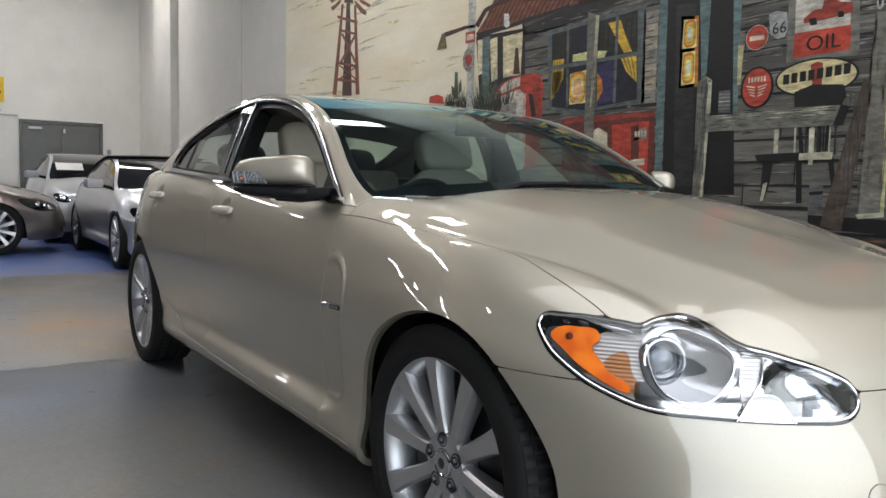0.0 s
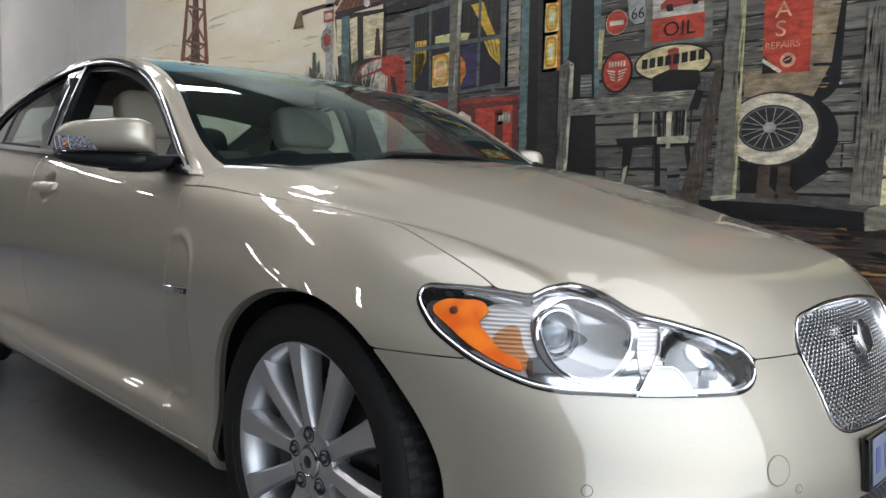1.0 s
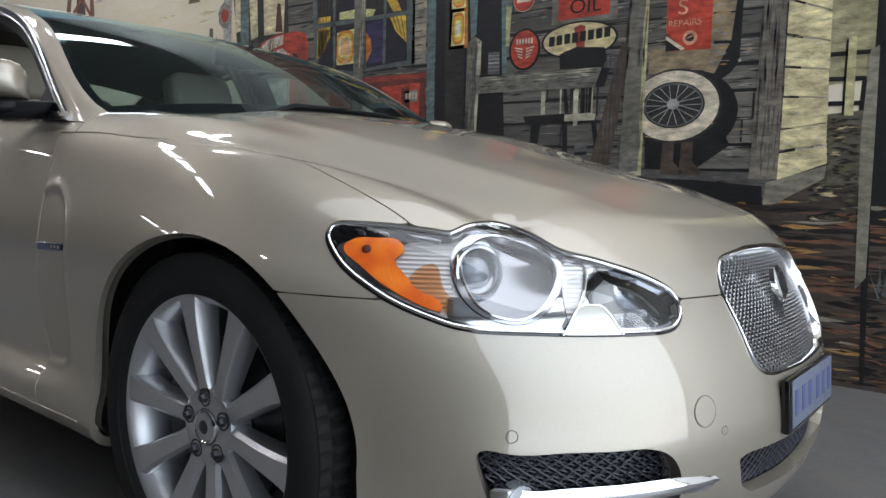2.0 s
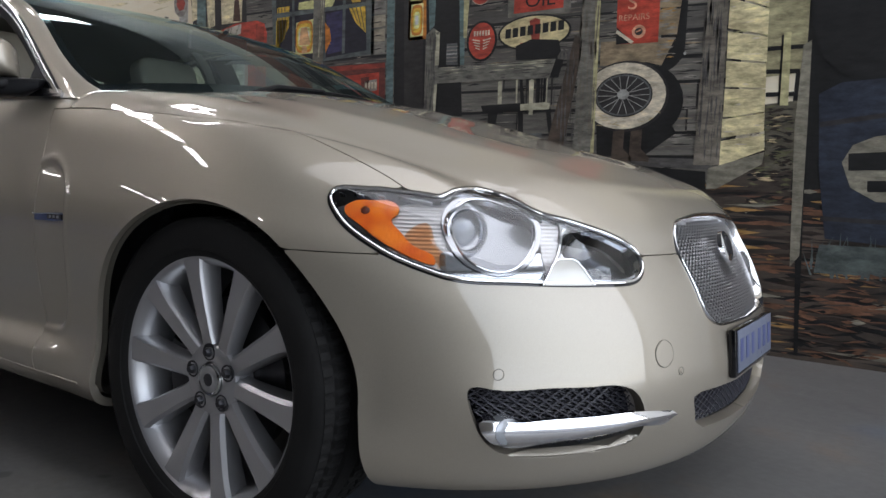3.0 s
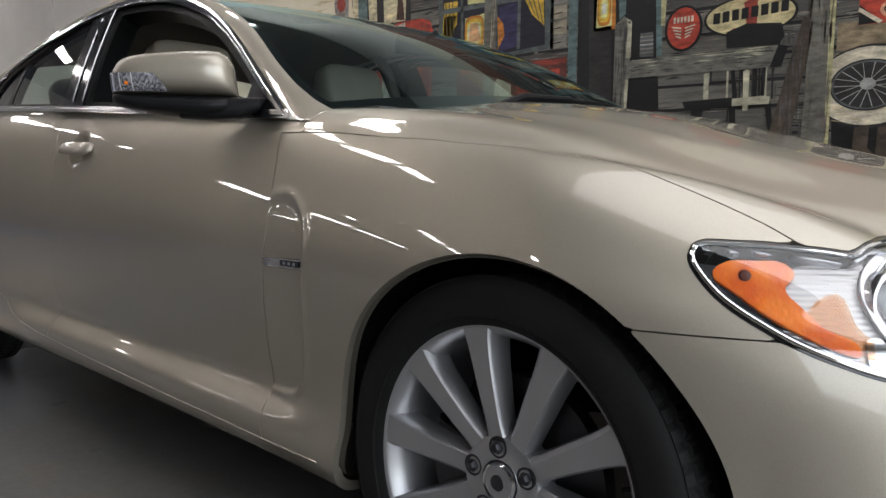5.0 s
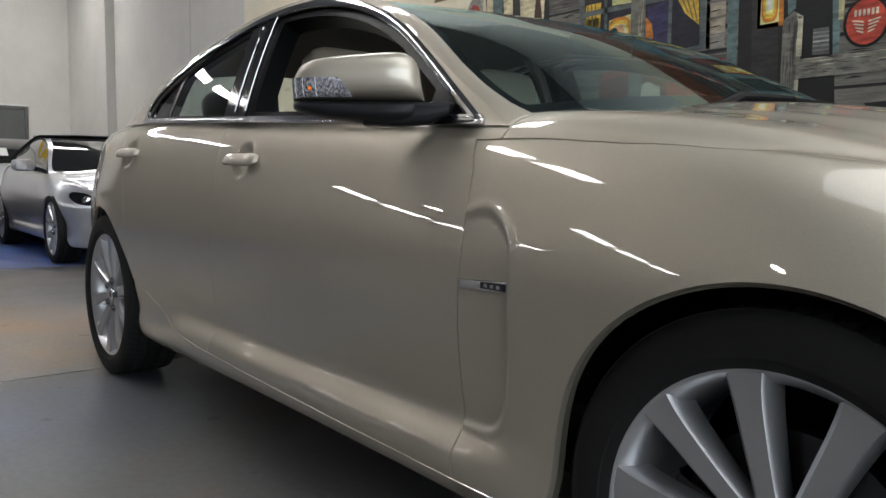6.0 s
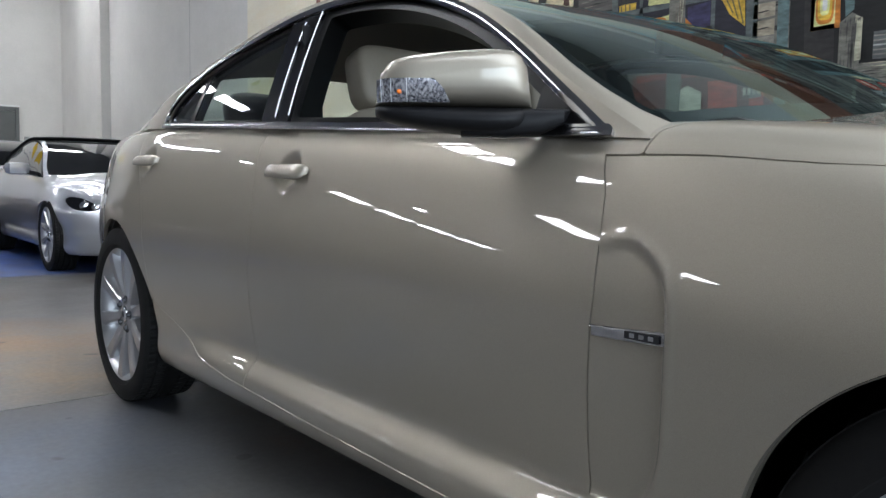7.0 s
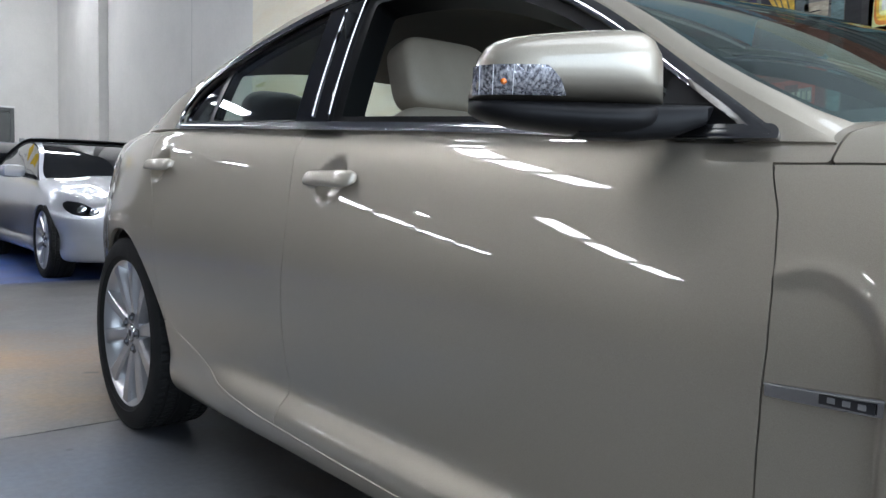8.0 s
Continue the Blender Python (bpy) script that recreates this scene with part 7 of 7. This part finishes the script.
# Side vent bar, handles and mirrors.
for side in (False, True):
    k = -1 if side else 1
    zone = vent_press(FLANK.cut(lambda s: least(X(s) + 0.592, -0.461 - X(s), Z(s) - 0.60, 0.70 - Z(s))))
    bar = zone.cut(lambda s: least(Z(s) - np.interp(X(s), (-0.592, -0.461), (0.636, 0.640)), np.interp(X(s), (-0.592, -0.461), (0.652, 0.659)) - Z(s)))
    bar.n = np.tile(np.array((0.0, -1.0, 0.0)), (len(bar.v), 1))
    bar.v = np.stack([X(bar), -0.905 - 0.003 * np.sin((X(bar) + 0.592) / 0.131 * 3.14), Z(bar)], 1)
    bar = part("vent_bar", skin_mesh("vent_bar", bar, rim=0.016, mirror=side), TRIM, sedan, "chrome vent bar with dark lettering bars")
    dark = part("letter_field", box(bmesh.new(), (-0.528, -0.0006, 0.6420), (-0.470, 0.0012, 0.6535), 0.0004), DARK_METAL, bar, "dark strip with plain chrome bars", at=pose(0, -0.9084 * k, 0))
    part("bar_edge", tube(bmesh.new(), [(x, k * (-0.908 - 0.003 * math.sin((x + 0.592) / 0.131 * 3.14)), 0.6515 + 0.0068 * (x + 0.592) / 0.131) for x in np.linspace(-0.592, -0.461, 12)], 0.0016, 6), CHROME, bar, "polished top edge")
    for i in range(3):
        part("letter_bar", box(bmesh.new(), (-0.519 + 0.016 * i, -0.0012, 0.6448), (-0.5105 + 0.016 * i, -0.0004, 0.6512), 0.0003), ALLOY, dark)
    for (hx, hz), name in zip(HANDLES, ("front", "rear")):
        col = int(np.argmin(np.abs(SHEET[60, :, 0] - hx)))
        face = float(np.interp(hz, SHEET[:122, col, 2], SHEET[:122, col, 1]))
        rings = []
        bm = bmesh.new()
        for i in range(25):
            t = i / 24
            a = (t - 0.5) * 0.200
            e = max(0.0, 1 - abs(2 * t - 1) ** 8) ** 0.5
            out = 0.008 + 0.020 * (1 - abs(2 * t - 1) ** 3)
            tall = (0.0165 + 0.003 * t) * (0.45 + 0.55 * e)
            deep = 0.0105 * (0.5 + 0.5 * e)
            ring = []
            for j in range(12):
                c, s_ = math.cos(2 * math.pi * j / 12), math.sin(2 * math.pi * j / 12)
                zz = tall * math.copysign(abs(s_) ** 0.85, s_)
                yy = deep * math.copysign(abs(c) ** 0.85, c)
                ring.append(bm.verts.new((hx + a, k * (face - out + yy + zz * 0.45), hz + zz - 0.018 * a)))
            rings.append(ring)
        for r1, r2 in zip(rings, rings[1:]):
            for j in range(12):
                bm.faces.new((r1[j], r1[(j + 1) % 12], r2[(j + 1) % 12], r2[j]))
        bm.faces.new(rings[0][::-1]), bm.faces.new(rings[-1])
        door = [d for d in DOORS if d.name.startswith(name)][1 if side else 0]
        handle = part("door_handle", bm, PAINT, door, "body-coloured pull handle", smooth=60)
        part("handle_stem", box(bmesh.new(), (hx + 0.070, k * face - 0.012, hz - 0.011), (hx + 0.092, k * face + 0.012, hz + 0.011), 0.005), PAINT, handle)


def wing_mirror(side):
    """Painted cap over a black foot, with a clear side lamp at its outer end."""
    k = -1 if side else 1
    mirror = empty("wing_mirror")
    mirror.parent = sedan
    inner, outer = Vector((-0.805, -0.826, 0)), Vector((-0.985, -1.030, 0))
    along = (outer - inner).normalized()
    front = Vector((-along.y, along.x, 0))
    front = front if front.x > 0 else -front

    def loft(low, high, swell, name, mat, depth, label=""):
        bm, rings = bmesh.new(), []
        for i in range(25):
            t = i / 24
            e = 1 - abs(2 * t - 1) ** 5
            base = inner + (outer - inner) * t
            zl, zh = low(t), high(t)
            mid, half = (zl + zh) / 2, max(0.002, (zh - zl) / 2)
            d = depth(t)
            ring = []
            for j in range(24):
                c, s_ = math.cos(2 * math.pi * j / 24), math.sin(2 * math.pi * j / 24)
                fx = math.copysign(abs(c) ** swell, c)
                fz = math.copysign(abs(s_) ** swell, s_)
                p = base + front * (d * max(fx, -0.5)) + Vector((0, 0, mid + half * fz))
                ring.append(bm.verts.new((p.x, p.y * k, p.z)))
            rings.append(ring)
        for a, b in zip(rings, rings[1:]):
            for j in range(24):
                bm.faces.new((a[j], a[(j + 1) % 24], b[(j + 1) % 24], b[j]))
        bm.faces.new(rings[0]), bm.faces.new(rings[-1])
        return part(name, bm, mat, mirror, label, smooth=50)

    ends = lambda t, p=4: max(0.0, 1 - abs(2 * t - 1) ** p) ** 0.5
    loft(lambda t: 0.994 + 0.0 * t, lambda t: 0.998 + (0.096 - 0.024 * t**2) * (0.55 + 0.45 * ends(t, 6)) * ends(t, 14), 0.72, "mirror_cap", PAINT, lambda t: 0.012 + 0.060 * ends(t, 5), "body-coloured mirror cap")
    loft(lambda t: 0.990 - 0.052 * ends(min(1, t * 0.92 + 0.04), 3) * (1 - 0.4 * t), lambda t: 0.993, 0.8, "mirror_foot", BLACK, lambda t: 0.012 + 0.054 * ends(t, 5), "black plastic mirror foot")
    arm, rings = bmesh.new(), []
    for px, py, zl, zh, d in ((-0.748, -0.790, 0.984, 0.990, 0.010), (-0.756, -0.798, 0.964, 0.991, 0.024), (-0.785, -0.826, 0.946, 0.991, 0.032), (-0.825, -0.868, 0.940, 0.991, 0.036), (-0.880, -0.922, 0.942, 0.990, 0.036)):
        ring = []
        for j in range(16):
            c, s_ = math.cos(2 * math.pi * j / 16), math.sin(2 * math.pi * j / 16)
            p = Vector((px, py, (zl + zh) / 2)) + front * d * math.copysign(abs(c) ** 0.5, c) + Vector((0, 0, (zh - zl) / 2 * math.copysign(abs(s_) ** 0.5, s_)))
            ring.append(arm.verts.new((p.x, p.y * k, p.z)))
        rings.append(ring)
    for a, b in zip(rings, rings[1:]):
        for j in range(16):
            arm.faces.new((a[j], a[(j + 1) % 16], b[(j + 1) % 16], b[j]))
    arm.faces.new(rings[0][::-1]), arm.faces.new(rings[-1])
    part("mirror_arm", arm, BLACK, mirror)
    bm, pts = bmesh.new(), []
    for i in range(28):
        a = 2 * math.pi * i / 28
        u = 0.5 + 0.42 * math.copysign(abs(math.cos(a)) ** 0.6, math.cos(a))
        p = inner + (outer - inner) * u - front * 0.034 + Vector((0, 0, 1.035 + 0.044 * math.copysign(abs(math.sin(a)) ** 0.6, math.sin(a))))
        pts.append(bm.verts.new((p.x, p.y * k, p.z)))
    bm.faces.new(pts)
    part("mirror_glass", bm, CHROME, mirror)
    bm, rows = bmesh.new(), []
    for i in range(15):
        t = 0.52 + 0.462 * i / 14
        base = inner + (outer - inner) * t
        d = 0.014 + 0.060 * ends(t, 5) + 0.002
        top = 0.998 + 0.036 * min(1, (t - 0.52) / 0.10) ** 0.6
        row = []
        for j in range(5):
            z = 0.9965 + (top - 0.9965) * j / 4
            fz = abs((z - 1.045) / 0.052)
            p = base + front * d * (1 - min(1, fz) ** 2.8 * 0.35) + Vector((0, 0, z))
            row.append(bm.verts.new((p.x, p.y * k, p.z)))
        rows.append(row)
    for a, b in zip(rows, rows[1:]):
        for j in range(4):
            bm.faces.new((a[j], b[j], b[j + 1], a[j + 1]))
    lamp_rows = [[tuple(v.co) for v in row] for row in rows]
    lamp = part("side_lamp", bm, RIBBED_LENS, mirror, "clear ribbed side turn lamp")
    for i in (8, 11, 13):
        line = [(x + 0.0006 * front.x, y + 0.0006 * front.y * k, z) for x, y, z in lamp_rows[i]]
        part("lamp_rib", tube(bmesh.new(), [(a, b, c) for a, b, c in line], 0.0006, 5), RIB_CLEAR, lamp)
    p = inner + (outer - inner) * 0.83 + front * 0.063 + Vector((0, 0, 1.013))
    part("side_bulb", turned_at((p.x, p.y * k, p.z), (front.x, front.y * k, 0), [(0, 0.0050), (0.003, 0.0046), (0.0045, 0.002), (0.0045, -0.004)], 14), AMBER, lamp)


for side in (False, True):
    wing_mirror(side)

# Wipers lying along the foot of the windscreen.
def on_screen(q0, y, d=0.012):
    """A place on the windscreen near its foot at a cross position y."""
    i = int(q0 * 159)
    s = 1 - abs(y) / CANT[i][1]
    c, m = CANT[i], MIDDLE[i]
    return Vector((c[0] + (m[0] - c[0]) * (1 - (1 - s) ** 2), y, c[2] + (m[2] - c[2]) * (1 - (1 - s) ** 2.4) + d))


for y0, y1 in ((-0.36, 0.06), (0.34, 0.62)):
    pts = [on_screen(0.012 + 0.006 * math.sin(3.1 * i / 10), y0 + (y1 - y0) * i / 10, 0.010) for i in range(11)]
    wiper = part("wiper", tube(bmesh.new(), pts, 0.007, 8, False, 1.4), BLACK, sedan, "black wiper blade")
    root = on_screen(0.0, y0 - 0.05, 0.006)
    part("wiper_arm", tube(bmesh.new(), [root, pts[1] + Vector((0.012, 0, 0.004)), pts[5] + Vector((0.006, 0, 0.006))], [0.012, 0.010, 0.006], 8), BLACK, wiper)


# ---- cabin of the sedan ----
def pad(lo, hi, power=3.2):
    """A padded, rounded block."""
    bm, rings = bmesh.new(), []
    mid, half = (Vector(lo) + Vector(hi)) / 2, (Vector(hi) - Vector(lo)) / 2
    curl = lambda v: math.copysign(abs(v) ** (2 / power), v)
    for i in range(1, 16):
        a = math.pi * (i / 16 - 0.5)
        rings.append([bm.verts.new((mid.x + half.x * curl(math.cos(a)) * curl(math.cos(b)), mid.y + half.y * curl(math.cos(a)) * curl(math.sin(b)), mid.z + half.z * curl(math.sin(a)))) for b in (2 * math.pi * j / 28 for j in range(28))])
    for p, q in zip(rings, rings[1:]):
        for j in range(28):
            bm.faces.new((p[j], p[(j + 1) % 28], q[(j + 1) % 28], q[j]))
    bm.faces.new(rings[0][::-1]), bm.faces.new(rings[-1])
    return mesh_of(bm, "pad", 70)


tub = bmesh.new()
box(tub, (-3.3, -0.70, 0.26), (-0.35, 0.70, 0.32), 0.02)
part("cabin_floor", tub, CARPET, sedan)
for side in (-1, 1):
    part("door_lining", box(bmesh.new(), (-2.75, 0.715 * side - 0.03, 0.32), (-0.62, 0.715 * side + 0.03, 0.93), 0.02), CARPET, sedan)
dash = bmesh.new()
outline = [(-0.36, 0.93), (-0.50, 0.972), (-0.70, 0.968), (-0.82, 0.93), (-0.86, 0.85), (-0.80, 0.70), (-0.62, 0.40), (-0.36, 0.40)]
slab(dash, [(x, z) for x, z in outline], 1.40, 0.02, Matrix.Translation((0, 0.70, 0)) @ Matrix.Rotation(radians(90), 4, "X"))
part("dashboard", dash, DASH, sedan, "dark grey padded dashboard")
wheel_at = pose(-0.92, -0.37, 0.845, 0, -66, 0)
bm = bmesh.new()
tube(bm, [(0.185 * math.cos(2 * math.pi * i / 40), 0.185 * math.sin(2 * math.pi * i / 40), 0) for i in range(40)], 0.016, 10, True)
for a in (0, 180, 270):
    tube(bm, [(0.05 * math.cos(radians(a)), 0.05 * math.sin(radians(a)), -0.02), (0.18 * math.cos(radians(a)), 0.18 * math.sin(radians(a)), 0)], 0.016, 8)
steering = part("steering_wheel", bm, FRAME_BLACK, sedan, at=wheel_at)
part("steering_boss", turned(bmesh.new(), [(0, 0.02), (0.05, 0.018), (0.07, 0.0), (0.06, -0.05)], 24, "z"), BLACK, steering)
part("instrument_hood", box(bmesh.new(), (-0.88, -0.55, 0.90), (-0.66, -0.20, 0.99), 0.03), DASH, sedan)


def seat(y, x, rear=False):
    root = empty("car_seat")
    root.parent = sedan
    root.matrix_basis = pose(x, y, 0.34)
    part("seat_cushion", pad((-0.28, -0.26, 0.04), (0.28, 0.26, 0.22)), LEATHER, root)
    lean = pose(-0.26, 0, 0.16, 0, -17, 0)
    part("backrest", pad((-0.085, -0.265, -0.02), (0.065, 0.265, 0.62)), LEATHER, root, at=lean)
    for s in (-1, 1):
        part("bolster", pad((0.0, 0.225 * s - 0.05, 0.04), (0.11, 0.225 * s + 0.05, 0.52)), LEATHER, root, at=lean)
        part("headrest_post", tube(bmesh.new(), [(0, 0.06 * s, 0.55), (0.004, 0.06 * s, 0.68)], 0.006, 8), CHROME, root, at=lean)
    part("headrest", pad((-0.055, -0.155, 0.605), (0.065, 0.155, 0.805), 5.0), LEATHER, root, at=lean)
    return root


tagged(seat(-0.37, -1.38), "cream leather front seat")
tagged(seat(0.37, -1.38), "cream leather front seat")
bench = empty("rear_bench")
bench.parent = sedan
part("bench_cushion", box(bmesh.new(), (-2.55, -0.62, 0.34), (-2.05, 0.62, 0.58), 0.06), LEATHER, bench)
part("bench_back", box(bmesh.new(), (-0.08, -0.62, 0), (0.08, 0.62, 0.60), 0.06), LEATHER, bench, at=pose(-2.56, 0, 0.52, 0, -22, 0))
for y in (-0.36, 0.36):
    part("rear_headrest", pad((-0.055, -0.14, 0.59), (0.055, 0.14, 0.77)), DARK_LEATHER, bench, at=pose(-2.56, y, 0.50, 0, -22, 0))
part("parcel_shelf", box(bmesh.new(), (-3.35, -0.62, 1.02), (-2.75, 0.62, 1.04), 0.01), CARPET, sedan)
part("head_lining", skin_mesh("head_lining", TOPSKIN.cut(lambda s: least(s.q[:, 0] - SCREEN_TOP - 0.01, REAR_TOP - s.q[:, 0], s.q[:, 1] - 0.05)).moved(-0.035), both=True), LINING, sedan)
for side in (False, True):
    k = -1 if side else 1
    post = [(-1.86, -0.735, 0.90), (-1.87, -0.70, 1.10), (-1.89, -0.64, 1.28), (-1.91, -0.58, 1.36)]
    part("inner_pillar", tube(bmesh.new(), [(x, y * k, z) for x, y, z in post], 0.045, 10, False, 0.5), LINING, sedan)
    part("seat_belt", box(bmesh.new(), (-0.003, -0.024, 0), (0.003, 0.024, 0.50), 0.001), BLACK, sedan, at=pose(-1.80, -0.66 * k, 0.80, 4 * k, 0, 0))
mir = part("rear_view_mirror", box(bmesh.new(), (-0.012, -0.11, -0.032), (0.016, 0.11, 0.032), 0.012), BLACK, sedan, at=pose(-1.03, 0, 1.235, 0, 12, -14))
part("mirror_stalk", tube(bmesh.new(), [(0.0, 0, 0.02), (0.06, 0, 0.045)], 0.01, 8), BLACK, mir)


# ---- the cars parked further back ----
COARSE = grid_skin(SHEET[::4, ::4], np.stack(np.broadcast_arrays(PATH_U[None, ::4], np.arange(SHEET.shape[0])[::4, None] * 1.0), -1))


def far_car(name, label, at, size, paint, soft_top=False, lamp=None, roofless=False, group="parked cars"):
    car = empty(name, at, label, "car", group)
    shrink = Matrix.Diagonal((*size, 1))
    lamp = lamp if lamp is not None else LAMP
    shell = COARSE.cut(lambda s: arch(s)).cut(lambda s: most(under_belt(s), cowl(s), -3.3 - X(s)))
    skin = shell.cut(lambda s: -inside(lamp, flat(s))).cut(lambda s: -inside(INTAKE * (1.5, 1.0), flat(s)))
    hull = part("body", skin_mesh("body", skin, rim=0.02, both=True), paint, car, at=shrink)
    hole = COARSE.cut(lambda s: 1.4 - U(s))
    for side in (False, True):
        hl = part("headlight", skin_mesh("headlight", hole.cut(lambda s: inside(lamp, flat(s))).moved(-0.004), mirror=side), GLOSS_BLACK, car, at=shrink)
        for u, z, r in ((0.80, 0.672, 0.045), (0.68, 0.655, 0.038)):
            p = Vector(on_body(u if not side else -u, z, -0.006))
            part("lamp_lens", turned_at(p, (0.9, -0.4 if not side else 0.4, 0.1), [(0, 0.012), (r * 0.6, 0.010), (r * 0.9, 0.004), (r, -0.008)], 20), CHROME, hl)
    part("intake", skin_mesh("intake", hole.cut(lambda s: inside(INTAKE * (1.5, 1.0), flat(s)) + 0.004).moved(-0.03), both=True), BLACK, car, at=shrink)
    part("underbody", box(bmesh.new(), (-3.9, -0.62, 0.20), (0.6, 0.62, 0.5), 0.05), BLACK, car, at=shrink)
    top = Skin(TOPSKIN.v, TOPSKIN.n, TOPSKIN.q, TOPSKIN.f)
    part("roof", skin_mesh("roof", top.cut(lambda s: -screen_out(s)).cut(lambda s: s.q[:, 0] - (SCREEN_TOP + 0.025 if soft_top else -1)).moved(0.035 if soft_top else 0.0), both=True), SOFT_TOP if soft_top else paint, car, at=shrink)
    if soft_top:
        part("screen_frame", skin_mesh("screen_frame", top.cut(lambda s: least(-screen_out(s), SCREEN_TOP + 0.025 - s.q[:, 0])), both=True), paint, car, at=shrink)
    part("windscreen", skin_mesh("windscreen", top.cut(lambda s: screen_out(s)), both=True), FAR_GLASS, car, at=shrink)
    for side in (False, True):
        part("side_window", skin_mesh("side_window", SIDE.cut(lambda s: glazed(s)), mirror=side), FAR_GLASS, car, at=shrink)
        part("side_pillar", skin_mesh("side_pillar", SIDE.cut(lambda s: -glazed(s)), mirror=side), SOFT_TOP if soft_top else paint, car, at=shrink)
        k = -1 if side else 1
        m = part("mirror", box(bmesh.new(), (-0.06, -0.11, -0.06), (0.06, 0.11, 0.06), 0.05), paint, car, at=pose(-0.80 * size[0], -0.99 * k * size[1], 1.03 * size[2], 0, 0, 20 * k))
        part("mirror_stalk", tube(bmesh.new(), [(0.0, 0.06 * k, -0.02), (0.03, 0.20 * k, -0.05)], 0.02, 8), BLACK, m)
    for x, y, spin in ((0.0, -0.79, 9), (REAR_X, -0.80, 31), (0.0, 0.79, 50), (REAR_X, 0.80, 75)):
        w = copy_thing(wheel, Matrix.Identity(4))
        w.parent = car
        w.matrix_basis = pose(x * size[0], y * size[1], HUB_Z, 0, spin, 0 if y < 0 else 180)
    return car


OVAL_LAMP = curve([(1.06, 0.742), (0.98, 0.752), (0.88, 0.742), (0.78, 0.716), (0.68, 0.682), (0.62, 0.650), (0.66, 0.626), (0.76, 0.618), (0.88, 0.636), (0.98, 0.676), (1.04, 0.715)], 50, closed=True)
far_car("convertible", "silver convertible sports car with black fabric roof", pose(-7.62, 0.77, 0), (0.90, 0.985, 0.92), SILVER, True, OVAL_LAMP)
far_car("coupe", "silver coupe with a paper card behind its windscreen", pose(-11.75, 0.55, 0), (0.85, 0.98, 1.02), SILVER, False, OVAL_LAMP)
far_car("saloon", "bronze-grey saloon with multi-spoke wheels", pose(-10.52, -1.06, 0, 0, 0, 84), (0.97, 0.98, 0.97), BRONZE)
tagged(part("paper_card", box(bmesh.new(), (-0.002, -0.20, -0.10), (0.002, 0.20, 0.10), 0.001), WHITE_FRAME, at=pose(-12.20, 0.10, 1.185, 0, -55, 0)), "white paper price card behind a windscreen", "card")
